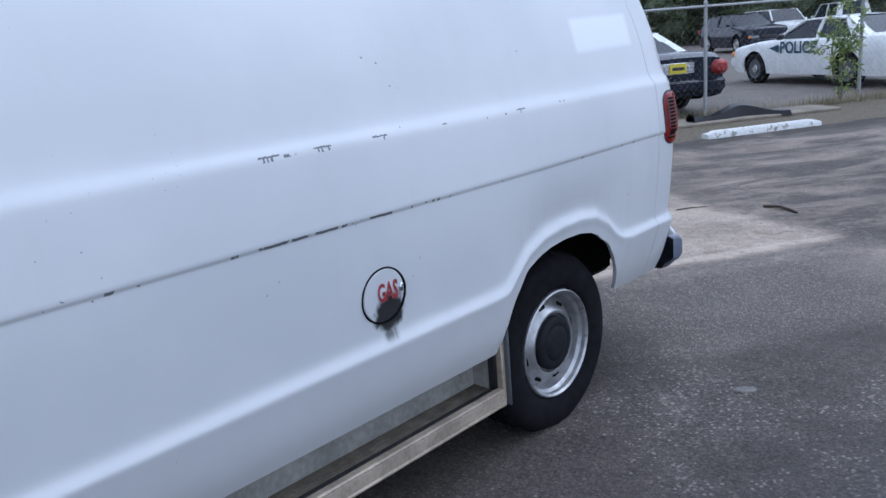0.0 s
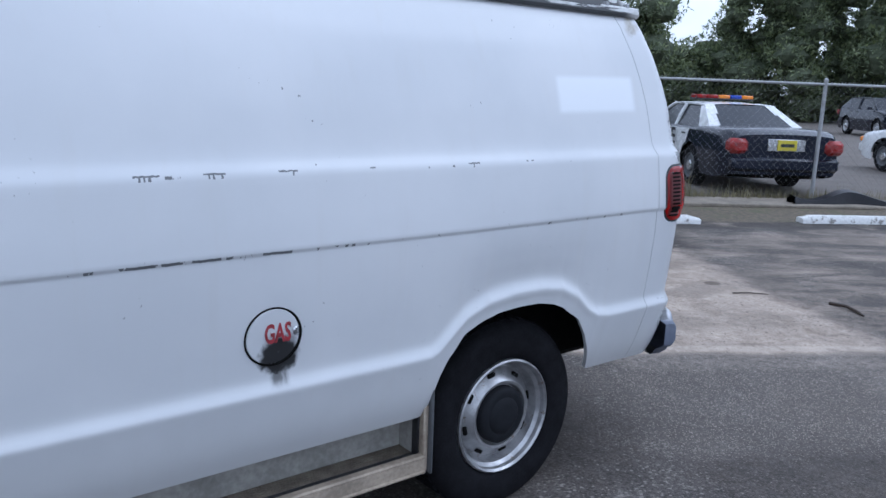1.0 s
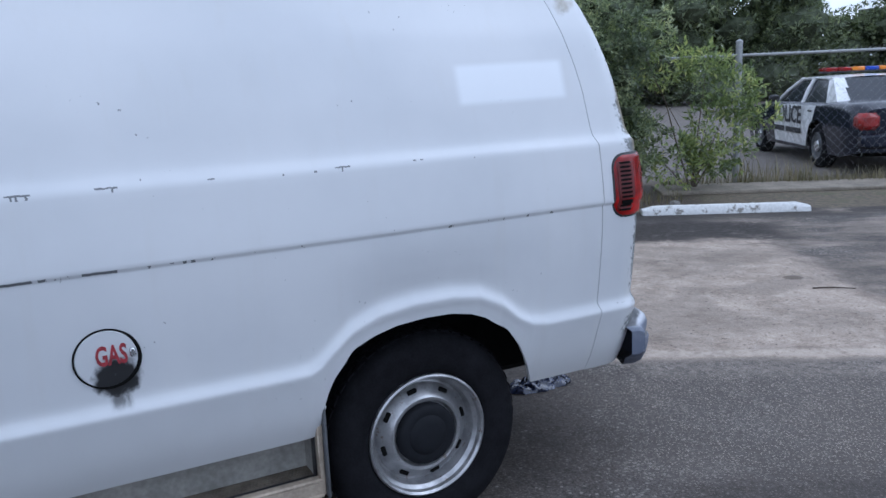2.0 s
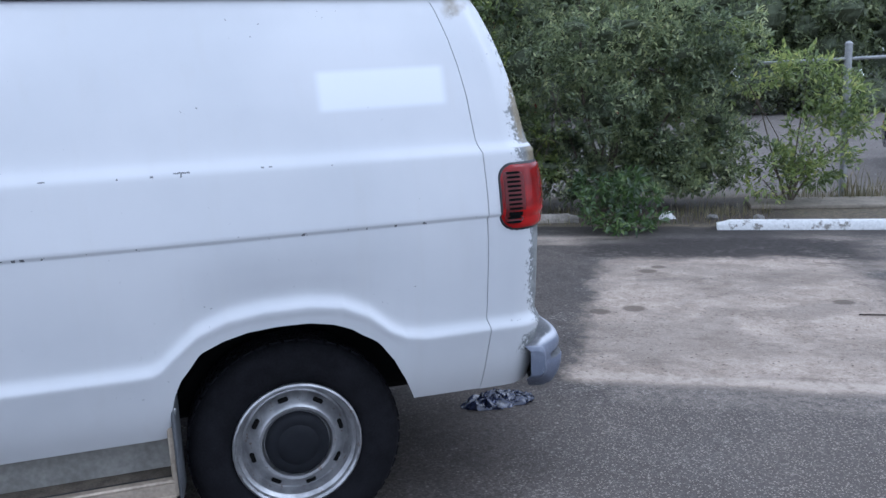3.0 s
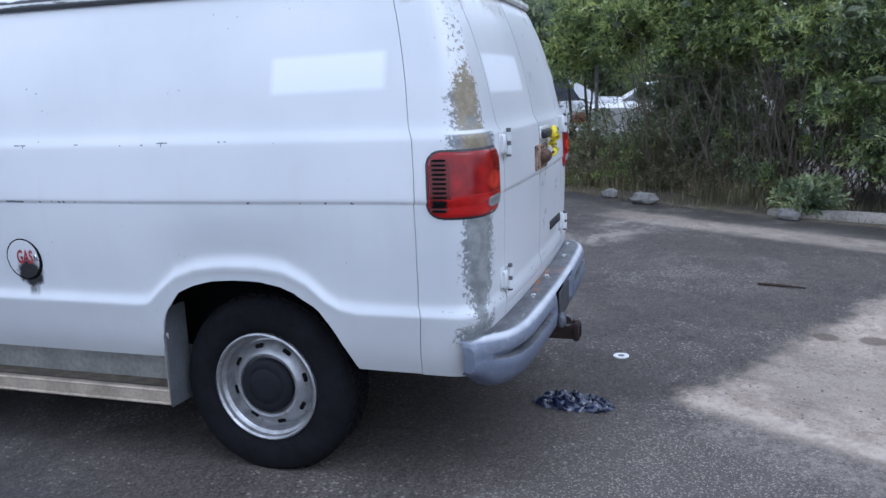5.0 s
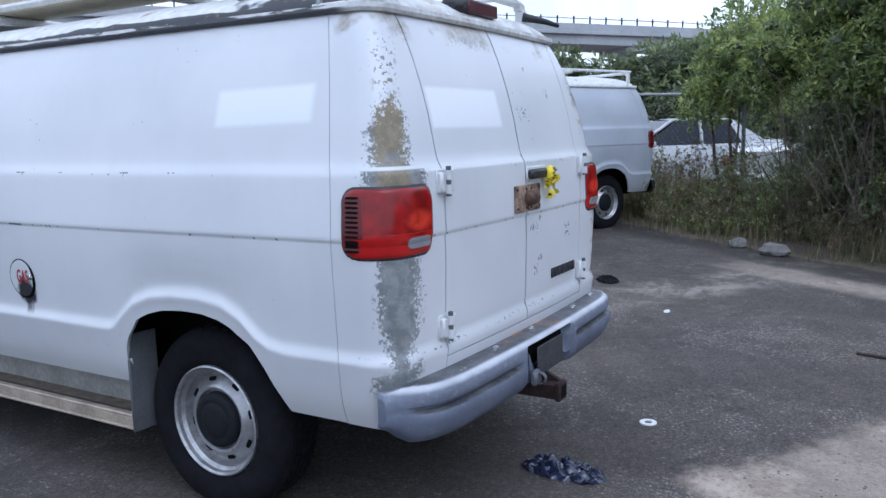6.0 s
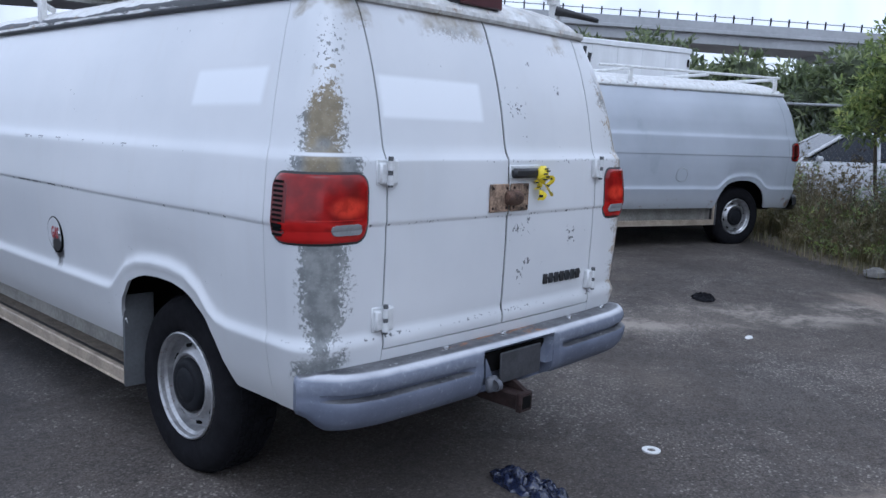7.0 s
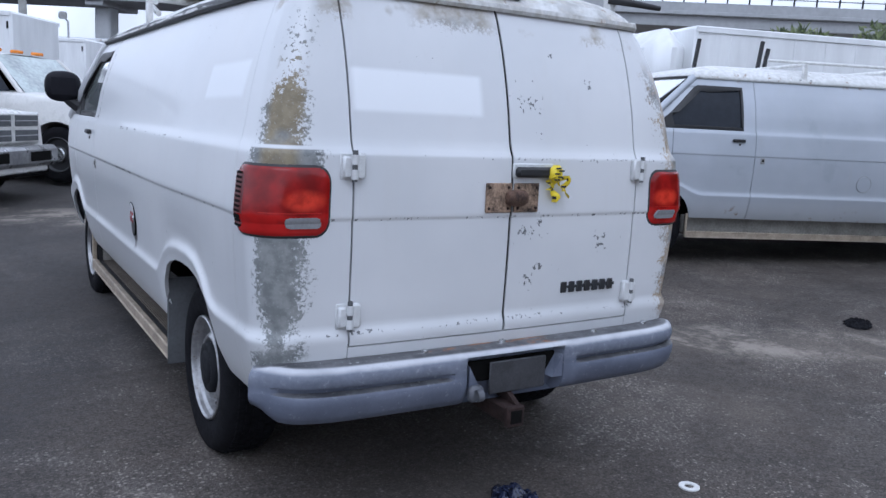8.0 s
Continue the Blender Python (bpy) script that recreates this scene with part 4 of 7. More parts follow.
def wheel(van, x, y, side, r=0.362, width=0.215):
    """A steel wheel with slots, a black cap and a treaded tyre; side is 1 for the left."""
    hub = new("wheel")
    hub.parent = van
    hub.matrix_local = pose(x, y, HUB_Z) @ (Matrix.Identity(4) if side > 0 else pose(0, 0, 0, 0, 0, 180))
    w = width / 2
    g = Geo().lathe([(-w + 0.01, 0.215), (-w, 0.24), (-w - 0.012, 0.29), (-w + 0.004, 0.345), (-w + 0.03, r), (w - 0.03, r), (w - 0.004, 0.347), (w + 0.006, 0.33), (w + 0.013, 0.29), (w + 0.008, 0.25), (w - 0.002, 0.228), (w - 0.03, 0.212)], n=56)
    tread = Geo()
    for row in (-0.06, -0.03, 0.0, 0.03, 0.06):
        for k in range(48):
            a = 2 * math.pi * (k + (row * 16) % 1) / 48
            tread.box((row, (r + 0.001) * math.cos(a), (r + 0.001) * math.sin(a)), (0.024, 0.034, 0.010), m=pose(0, 0, 0, math.degrees(a) + 90, 0, 0))
    tyre = part("tyre", g, RUBBER, hub)
    tagged(part("tread_block", tread, RUBBER, tyre), kind="stuff")
    g = Geo().lathe([(w - 0.014, 0.222), (w + 0.002, 0.221), (w + 0.006, 0.215), (w - 0.002, 0.208), (w - 0.018, 0.205), (w - 0.024, 0.198), (w - 0.030, 0.193), (w - 0.058, 0.189), (w - 0.066, 0.184), (w - 0.064, 0.176), (w - 0.050, 0.166), (w - 0.040, 0.152), (w - 0.026, 0.142), (w - 0.018, 0.132), (w - 0.020, 0.122), (w - 0.034, 0.114), (w - 0.036, 0.0)], n=64)
    rim = part("rim", g, RIM, hub, "silver-painted steel rim", angle=30)
    for k in range(8):
        a = 2 * math.pi * (k + 0.3) / 8
        part("slot", Geo().box((w - 0.044, 0.158 * math.cos(a), 0.158 * math.sin(a)), (0.014, 0.036, 0.017), 0.004, pose(0, 0, 0, math.degrees(a) + 90, 0, 0)), VOID, rim)
    cap = part("hub_cap", Geo().lathe([(w - 0.036, 0.111), (w - 0.012, 0.109), (w - 0.005, 0.103), (w - 0.001, 0.085), (w - 0.003, 0.072), (w + 0.003, 0.064), (w + 0.005, 0.040), (w + 0.005, 0.0)], n=48), CAP, hub, "black domed hub cap")
    return hub


def lamp(van, mirror):
    """A tail lamp that wraps round the rear corner."""
    u0, u1, z0, z1 = 3.185, 3.573, 1.043, 1.274
    base = part("tail_lamp", skin_patch(u0 - 0.009, u1 + 0.009, z0 - 0.008, z1 + 0.008, 0.006, 0.060, mirror), BLACK, van, "red wrap-round tail lamp in a black gasket")
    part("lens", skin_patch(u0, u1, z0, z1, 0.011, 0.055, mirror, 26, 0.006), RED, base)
    part("lens_rib", skin_patch(3.31, u1 - 0.016, 1.1215, 1.1245, 0.0178, 0.001, mirror, 10), RED_MID, base)
    part("reverse_lens", skin_patch(3.400, u1 - 0.028, 1.070, 1.112, 0.0185, 0.016, mirror, 12), CLEAR_LENS, base, "grey clear reversing lens")
    part("louvre_column", skin_patch(3.196, 3.280, z0 + 0.014, z1 - 0.014, 0.0150, 0.020, mirror, 12), RED_DARK, base)
    for i in range(12):
        z = 1.073 + 0.0152 * i
        part("slat", skin_patch(3.204, 3.268, z - 0.0055, z + 0.0055, 0.0170, 0.004, mirror, 8), VOID, base)


def side_window(van, mirror, frame_mat, pane):
    """The front door's window: glass, a black seal and the pillars round it."""
    def pt(y, z, inset=0.0):
        p = skin(max(y, -0.95), z).copy()
        p[1] = y
        p[0] = (p[0] - inset) * mirror
        return p

    zs, rows, frame_rows = np.linspace(1.360, 1.765, 10), [], []
    for z in zs:
        f = (z - 1.360) / 0.405
        a, b = -0.79 + f * 0.40, 0.082
        rows.append([pt(a + (b - a) * t, z, 0.018) for t in np.linspace(0, 1, 9)])
        frame_rows.append([pt(a - 0.13 + 0.13 * t, z, 0.004 + 0.02 * (1 - t)) for t in np.linspace(0, 1, 4)])
    part("door_glass", Geo().grid(rows), pane, van, "tinted door window glass")
    loop = [r[0] for r in rows] + list(rows[-1])[1:] + [r[-1] for r in rows[::-1]][1:] + list(rows[0])[::-1][1:]
    part("window_seal", Geo().tube(loop, 0.020, 6), BLACK, van)
    part("window_frame", Geo().grid(frame_rows), frame_mat, van)
    # a rain visor along the front and top edge
    edge = [r[0] for r in rows[3:]] + list(rows[-1])[1:]
    mid = np.array([0, -0.26, 1.56])
    vis = []
    for p in edge:
        n_in = (mid - p) * np.array([0, 1, 1])
        n_in /= np.linalg.norm(n_in)
        o = np.array([0.024 * mirror, 0, 0])
        vis.append([p + o * 0.75 - n_in * 0.012, p + o * 1.25 + n_in * 0.012, p + o * 1.3 + n_in * 0.050, p + o * 1.1 + n_in * 0.050, p + o * 0.5 + n_in * 0.010])
    part("window_visor", Geo().grid(vis), BLACK, van)
    sail = [pt(-0.86, 1.352, -0.004), pt(-0.64, 1.352, -0.004), pt(-0.68, 1.50, -0.004)]
    inner = [p - np.array([0.02 * mirror, 0, 0]) for p in sail]
    part("mirror_sail", Geo().raw(sail + inner, [(0, 1, 2), (5, 4, 3), (0, 3, 4, 1), (1, 4, 5, 2), (2, 5, 3, 0)]), BLACK, van, smooth=False)
    ap = [np.array(pt(-1.02, 1.33, 0.015)), np.array(pt(-0.76, 1.55, 0.015)), np.array(pt(-0.51, 1.77, 0.015)), np.array(pt(-0.41, 1.85, 0.015))]
    part("door_pillar", Geo().tube(ap, [0.045, 0.038, 0.036, 0.04], 10), frame_mat, van)
    us = np.linspace(-0.48, 0.10, 12)
    part("door_header", Geo().grid([[pt(u, z) for z in (1.765, 1.79, 1.82, 1.86)] for u in us], flip=mirror > 0), frame_mat, van)


def fuel_door(van, paint, lettered=True):
    """A round filler flap with a black rim, red letters and soot."""
    y0, z0, r = 1.461, 0.861, 0.083
    ring = []
    for k in range(49):
        a = 2 * math.pi * k / 48
        p = skin(y0 + r * math.cos(a), z0 + r * math.sin(a))
        ring.append(p + np.array([0.001, 0, 0]))
    flap = Geo()
    rows = []
    for f in (0.0, 0.3, 0.6, 0.85, 0.94, 0.97):
        rows.append([skin(y0 + f * r * math.cos(2 * math.pi * k / 48), z0 + f * r * math.sin(2 * math.pi * k / 48)) + np.array([0.005 * (1 if f < 0.95 else 0.2), 0, 0]) for k in range(48)])
    flap.grid(rows, wrap=True)
    ob = part("fuel_flap", flap, paint, van, "round white fuel flap with red letters" if lettered else "round white fuel flap")
    part("flap_rim", Geo().tube(ring, [(0.0028 + 0.0045 * max(0.0, math.cos(2 * math.pi * k / 48 + 0.5))) if lettered else 0.0022 for k in range(49)], 6), VOID if lettered else GREYMETAL, ob)
    if not lettered:
        return
    me = words("GAS", 0.060, 0.0004, 0.0017)
    x = float(skin(y0, z0 + 0.008)[0]) + 0.0074
    me.transform(Matrix.Translation((x, y0 + 0.012, z0 + 0.008)) @ Matrix(((0, 0, 1, 0), (1, 0, 0, 0), (0, 1, 0, 0), (0, 0, 0, 1))) @ Matrix.Diagonal((0.72, 1.25, 1, 1)))
    part("lettering", me, INK_RED, ob, "red block letters", smooth=False)
    part("flap_latch", Geo().box((x + 0.001, y0 + 0.066, z0 + 0.010), (0.010, 0.016, 0.026), 0.004), CHROME, ob)


def rear_bumper(van, paint):
    """A pressed step bumper, bowed in plan, with a groove and a plate recess."""
    sec = [(0.000, 0.626), (0.060, 0.630), (0.090, 0.626), (0.108, 0.613), (0.116, 0.594), (0.115, 0.574), (0.110, 0.564), (0.086, 0.559), (0.086, 0.544), (0.120, 0.539), (0.125, 0.531), (0.123, 0.505), (0.112, 0.470), (0.090, 0.440), (0.055, 0.428), (0.0, 0.428)]
    flush = {6: 0.115, 7: 0.115, 8: 0.115, 9: 0.116, 10: 0.118, 11: 0.117}

    def line(t):
        x = 0.918 * t
        w = max(0.0, abs(x) - 0.62) / 0.298
        return x, 3.362 + 0.030 * (1 - (x / 0.918) ** 2) - 0.080 * w**2.4

    rows = []
    for t in np.concatenate([np.linspace(1, 0.66, 16), np.linspace(0.64, -0.64, 65), np.linspace(-0.66, -1, 16)]):
        x, y = line(float(t))
        end = float(ss(0.84, 1.0, abs(t)))
        row = []
        for i, (a, z) in enumerate(sec):
            cut = float(ss(0.30, 0.33, abs(t)) * (1 - ss(0.92, 0.96, abs(t))))
            aa = a * cut + flush.get(i, a) * (1 - cut)
            if 4 <= i <= 13:
                aa -= 0.060 * float(ss(0.245, 0.225, abs(t)))
            k = 1 - 0.45 * end * end
            row.append((x + np.sign(x) * 0.030 * (aa / 0.118) * float(ss(0.55, 1.0, abs(t))), y + aa * k, z + (0.545 - z) * (0.22 if z > 0.5 else 0.48) * float(ss(0.90, 1.0, abs(t))) ** 2))
        rows.append(row)

    def shrunk(row, f, out):
        c = np.mean(np.array(row), axis=0)
        return [tuple(c + (np.array(p) - c) * f + np.array([out, 0, 0])) for p in row]

    rows = [shrunk(rows[0], 0.72, 0.016), shrunk(rows[0], 0.93, 0.009)] + rows + [shrunk(rows[-1], 0.93, -0.009), shrunk(rows[-1], 0.72, -0.016)]
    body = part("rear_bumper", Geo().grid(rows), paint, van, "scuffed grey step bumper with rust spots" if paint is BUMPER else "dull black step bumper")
    for k, row in ((0, rows[0]), (1, rows[-1])):
        part("bumper_end", Geo().raw(row, [tuple(range(len(sec))) if k == 0 else tuple(reversed(range(len(sec))))]), paint, body, smooth=False)
    # black sheet in the recess stands for the shade on its paint
    part("recess_shade", Geo().box((0.0, 3.455, 0.545), (0.405, 0.012, 0.080), 0.004), VOID, body)
    for k in (1, -1):
        part("recess_cheek", Geo().raw([(0.205 * k, 3.462, 0.580), (0.150 * k, 3.462, 0.500), (0.205 * k, 3.462, 0.500), (0.212 * k, 3.500, 0.580), (0.165 * k, 3.500, 0.494), (0.212 * k, 3.500, 0.494)], [(0, 1, 2), (5, 4, 3), (0, 3, 4, 1), (1, 4, 5, 2), (2, 5, 3, 0)]), paint, body, smooth=False)
    part("plate_bracket", Geo().box((-0.005, 3.494, 0.524), (0.255, 0.010, 0.122), 0.006), plain("dark_plate_bracket", (0.040, 0.041, 0.046), 0.65, vary=0.35, scale=12), body)
    part("tow_socket", Geo().box((0.195, 3.518, 0.485), (0.060, 0.035, 0.060), 0.012).lathe([(-0.012, 0.022), (0.012, 0.022)], (0.195, 3.54, 0.485)), plain("grey_socket", (0.10, 0.105, 0.12), 0.5), body)
    for x, y in ((0.36, 3.43), (-0.42, 3.43), (0.02, 3.42), (-0.72, 3.40)):
        part("bumper_bolt", Geo().lathe([(0.630, 0.013), (0.639, 0.012), (0.642, 0.006), (0.642, 0.0)], (x, y, 0), "z", 10), CHROME, body)
    hitch = part("tow_hitch", Geo().box((0.050, 3.44, 0.395), (0.066, 0.26, 0.066), 0.008), RUST, van, "rusty square tow-hitch receiver")
    part("receiver_collar", Geo().box((0.050, 3.562, 0.395), (0.078, 0.026, 0.078), 0.006), RUST, hitch)
    part("receiver_mouth", Geo().box((0.050, 3.575, 0.395), (0.050, 0.005, 0.050), 0.002), VOID, hitch)
    part("hitch_crossbar", Geo().box((0.02, 3.30, 0.41), (0.70, 0.06, 0.06), 0.008), VOID, hitch)
    part("hitch_gusset", Geo().raw([(0.02, 3.42, 0.43), (0.02, 3.56, 0.43), (0.02, 3.42, 0.50), (0.04, 3.42, 0.43), (0.04, 3.56, 0.43), (0.04, 3.42, 0.50)], [(0, 1, 2), (5, 4, 3), (0, 3, 4, 1), (1, 4, 5, 2), (2, 5, 3, 0)]), RUST, hitch)


def hinge(van, x, z, paint):
    """Two leaves round a pin, whose dark grey stands for shade, on a pad."""
    y, k = float(skin(SEAM_DOOR, z)[1]) - 0.002, 1 if x > 0 else -1
    h = part("door_hinge", Geo().box((x - 0.020 * k, y + 0.014, z), (0.040, 0.028, 0.084), 0.007), paint, van, "white-painted exposed door hinge")
    part("hinge_leaf", Geo().box((x + 0.021 * k, y + 0.010, z - 0.004), (0.036, 0.024, 0.070), 0.006), paint, h)
    part("hinge_pad", Geo().box((x + 0.004 * k, y + 0.001, z - 0.002), (0.080, 0.007, 0.088), 0.003), paint, h)
    # dark grey pin, coloured to stand for the hinge's shadow gap
    part("hinge_pin", Geo().tube([(x + 0.002 * k, y + 0.027, z - 0.050), (x + 0.002 * k, y + 0.027, z + 0.052)], 0.009, 10), FLAP, h)
    for dz in (-0.026, 0.022):
        part("hinge_knuckle", Geo().tube([(x + 0.002 * k, y + 0.027, z + dz - 0.016), (x + 0.002 * k, y + 0.027, z + dz + 0.016)], 0.0125, 10), paint, h)


def build_van(m, label, paint, gutter, near):
    van = thing("cargo_van", m, label, "van", "parked vans")
    bottom = lambda u: 0.665 if u > SEAM_DOOR else 0.455
    for side in (1, -1):
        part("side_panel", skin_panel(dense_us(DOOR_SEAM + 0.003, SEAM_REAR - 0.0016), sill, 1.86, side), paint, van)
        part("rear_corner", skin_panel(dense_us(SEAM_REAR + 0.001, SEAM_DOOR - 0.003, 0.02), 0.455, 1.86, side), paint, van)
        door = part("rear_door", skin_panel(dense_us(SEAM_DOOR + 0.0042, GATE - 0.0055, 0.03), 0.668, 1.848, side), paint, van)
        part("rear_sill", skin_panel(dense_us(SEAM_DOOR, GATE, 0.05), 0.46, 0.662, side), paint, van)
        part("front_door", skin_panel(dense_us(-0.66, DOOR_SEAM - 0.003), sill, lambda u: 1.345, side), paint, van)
        part("door_post", Geo().grid(skin(np.linspace(0.088, DOOR_SEAM - 0.003, 5)[:, None], np.linspace(1.335, 1.86, 14)[None]) * np.array([side, 1, 1]), flip=side > 0), paint, van)
        part("front_fender", skin_panel(dense_us(-1.82, -0.666), sill, lambda u: np.interp(u, [-1.82, -1.70, -1.15], [1.06, 1.13, 1.345]), side), paint, van)
        lamp(van, side)
        side_window(van, side, paint, GLASS if near else GLASS_DARK)
        wheel(van, 0.757 * side, HUB_Y, side)
        wheel(van, 0.757 * side, FRONT_Y, side)
        for z in (1.275, 0.775):
            hinge(van, 0.634 * side, z, HINGE)
        # running board: a ribbed tread, a black band and a tan outer lip, closed by a plate at each end
        step = part("running_board", Geo().box((0.905 * side, 0.82, 0.290), (0.024, 2.46, 0.052), 0.006), TAN, van, "tan aluminium running board with ribbed tread")
        part("board_edge", Geo().box((0.902 * side, 0.82, 0.318), (0.034, 2.46, 0.014), 0.005), TAN, step)
        part("lower_flange", Geo().box((0.908 * side, 0.82, 0.266), (0.030, 2.46, 0.012), 0.004), TAN, step)
        part("board_tread", Geo().box((0.828 * side, 0.82, 0.296), (0.122, 2.455, 0.022), 0.004), TREAD, step)
        part("dark_band", Geo().box((0.868 * side, 0.82, 0.309), (0.036, 2.45, 0.008), 0.002), BLACK, step)
        for i in range(6):
            part("rib", Geo().box(((0.842 - 0.0125 * i) * side, 0.82, 0.309), (0.0065, 2.45, 0.008), 0.002), TREAD, step)
        part("rocker_panel", Geo().box((0.768 * side, 0.82, 0.385), (0.014, 2.46, 0.19), 0.004), ROCKER, van)
        for y in (-0.404, 2.044):
            plate = part("board_end", Geo().box((0.808 * side, y, 0.385), (0.078, 0.010, 0.170), 0.003), ROCKER, van, "dusty grey end plate of the running board")
            part("end_gasket", Geo().box((0.866 * side, y, 0.395), (0.036, 0.012, 0.190), 0.003), BLACK, plate)
            part("end_flange", Geo().box((0.901 * side, y + (0.006 if y > 1 else -0.006), 0.385), (0.030, 0.020, 0.24), 0.004), TAN, plate)
        part("mud_flap", Geo().box((0.866 * side, 2.068, 0.462), (0.136, 0.012, 0.41), 0.005, pose(0, 0, 0, 0, 0, -4 * side)), FLAP, van, "grey sheet-metal mud flap")
        part("bumper_bracket", Geo().tube([(0.58 * side, 2.70, 0.560), (0.58 * side, 2.85, 0.520), (0.58 * side, 2.99, 0.455)], 0.026, 6), GREYMETAL, van, "pale steel bumper bracket behind the wheel")
        # mirror
        if near or side < 0:
            shell = []
            for a in np.linspace(-math.pi / 2, math.pi / 2, 11):
                ca, sa = math.cos(a) ** 0.5, math.sin(a)
                ring = []
                for b in np.linspace(0, 2 * math.pi, 25)[:-1]:
                    cb, sb = math.cos(b), math.sin(b)
                    ring.append((1.035 * side + 0.125 * ca * abs(cb) ** 0.75 * (1 if cb > 0 else -1), -0.85 + 0.055 * sa, 1.545 + 0.112 * ca * abs(sb) ** 0.75 * (1 if sb > 0 else -1)))
                shell.append(ring)
            mi = part("side_mirror", Geo().grid(shell, wrap=True), MIRROR_BLACK, van, "large black door mirror")
            part("mirror_arm", Geo().tube([(0.88 * side, -0.84, 1.385), (0.95 * side, -0.85, 1.41), (1.01 * side, -0.85, 1.46)], [0.05, 0.04, 0.035], 8), BLACK, mi)
            part("mirror_glass", Geo().box((1.035 * side, -0.797, 1.545), (0.17, 0.006, 0.13), 0.002), MIRROR_BLACK, mi)
        hx = float(skin(0.40, 1.245)[0])
        dh = part("door_handle", Geo().box(((hx + 0.012) * side, 0.030, 1.250), (0.026, 0.135, 0.030), 0.008).box(((hx + 0.003) * side, 0.045, 1.212), (0.012, 0.022, 0.022), 0.006), BLACK, van)
        mk = part("side_vent", Geo().box((float(skin(0.60, 1.05)[0]) * side, 0.305, 1.06), (0.014, 0.045, 0.060), 0.006), GREYMETAL, van)
        part("vent_eye", Geo().box((float(skin(0.60, 1.05)[0]) * side + 0.006 * side, 0.305, 1.063), (0.008, 0.022, 0.022), 0.006), VOID, mk)
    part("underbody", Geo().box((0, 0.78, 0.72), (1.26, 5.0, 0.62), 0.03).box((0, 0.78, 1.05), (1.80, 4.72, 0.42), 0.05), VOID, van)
    # near-black sheet inside the skin stands for the shade behind the gaps
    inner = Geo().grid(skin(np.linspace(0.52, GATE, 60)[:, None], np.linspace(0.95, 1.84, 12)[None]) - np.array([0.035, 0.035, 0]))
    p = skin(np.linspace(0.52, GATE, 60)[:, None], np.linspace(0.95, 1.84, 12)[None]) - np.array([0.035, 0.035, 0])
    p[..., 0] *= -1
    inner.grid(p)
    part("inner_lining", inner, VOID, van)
    part("cab_bulkhead", Geo().box((0, 0.50, 1.31), (1.54, 0.03, 0.90), 0.01), BLACK, van)
    part("rear_axle", Geo().tube([(-0.7, HUB_Y, HUB_Z), (0.7, HUB_Y, HUB_Z)], 0.045, 10).box((0, HUB_Y, HUB_Z), (0.26, 0.24, 0.24), 0.06), VOID, van)
    for k in (1, -1):
        seat = part("cab_seat", Geo().box((0.45 * k, -0.22, 1.02), (0.50, 0.50, 0.18), 0.06).box((0.45 * k, 0.04, 1.28), (0.48, 0.14, 0.55), 0.06), plain("grey_seat_cloth", (0.10, 0.10, 0.11), 0.9), van)
    zs = np.linspace(0.672, 1.846, 30)
    part("door_seal", Geo().grid([[(x, float(skin(GATE, z)[1]) - 0.006, z) for x in (-0.012, 0.012)] for z in zs], flip=True), VOID, van)
    # roof, rain gutter
    left = [skin(u, 1.852) for u in np.concatenate([np.linspace(-0.42, 3.2, 44), np.linspace(3.22, GATE, 30)])]
    right = [p * np.array([-1, 1, 1]) for p in left[::-1]]
    front = [np.array([-left[0][0] * t, -0.42, 1.852]) for t in np.linspace(1, -1, 12)[1:-1]]
    loop = left + right[1:] + front
    rows = []
    for d in (0.0, 0.008, 0.02, 0.035, 0.06, 0.10, 0.16, 0.24, 0.36, 0.50, 0.65, 0.76, 0.80):
        h = 1.862 + 0.158 * (1 - (1 - d / 0.80) ** 3.2) ** 0.6
        rows.append([(p[0] * (1 - d / 0.80), 1.385 + (p[1] - 1.385) * (1 - d / 1.80), h) for p in loop])
    part("roof", Geo().grid(rows, wrap=True), gutter, van, "white ribbed steel roof with tar along its edges" if near else "white steel roof")
    path = [tuple(p) for p in left + right[1:]]
    part("rain_gutter", Geo().sweep(path[::-1], [(-0.010, -0.004), (0.018, -0.010), (0.026, 0.002), (0.024, 0.018), (0.016, 0.018), (0.010, 0.006), (-0.010, 0.014)]), RAIL if near else gutter, van)
    st = part("high_brake_lamp", Geo().box((0.01, 3.150, 1.928), (0.33, 0.11, 0.074), 0.026), BLACK, van, "dark red high-mounted brake lamp in a black shell")
    part("brake_lamp_lens", Geo().box((-0.01, 3.204, 1.928), (0.25, 0.012, 0.052), 0.005), plain("dull_red_lens", (0.060, 0.010, 0.014), 0.35), st)
    # nose
    hood = []
    for f in np.linspace(0, 1, 10):
        y = -1.20 - 0.62 * f
        z = 1.33 - 0.20 * f**1.4 - 0.10 * ss(0.75, 1.0, f)
        half = float(skin(-1.05 - 0.76 * f, 1.0)[0]) * (0.985 - 0.05 * f)
        hood.append([(half * t, y, z + 0.05 * (1 - t * t)) for t in np.linspace(-1, 1, 17)])
    part("hood", Geo().grid(hood, flip=False), paint, van)
    part("front_panel", Geo().box((0, -1.80, 0.84), (1.66, 0.08, 0.50), 0.03), paint, van)
    gr = part("grille", Geo().box((0, -1.842, 0.90), (1.0, 0.03, 0.24), 0.01), BLACK, van)
    part("grille_bar", Geo().box((0, -1.858, 0.90), (1.0, 0.02, 0.04), 0.006).box((0, -1.858, 0.90), (0.05, 0.02, 0.24), 0.006), paint, gr)
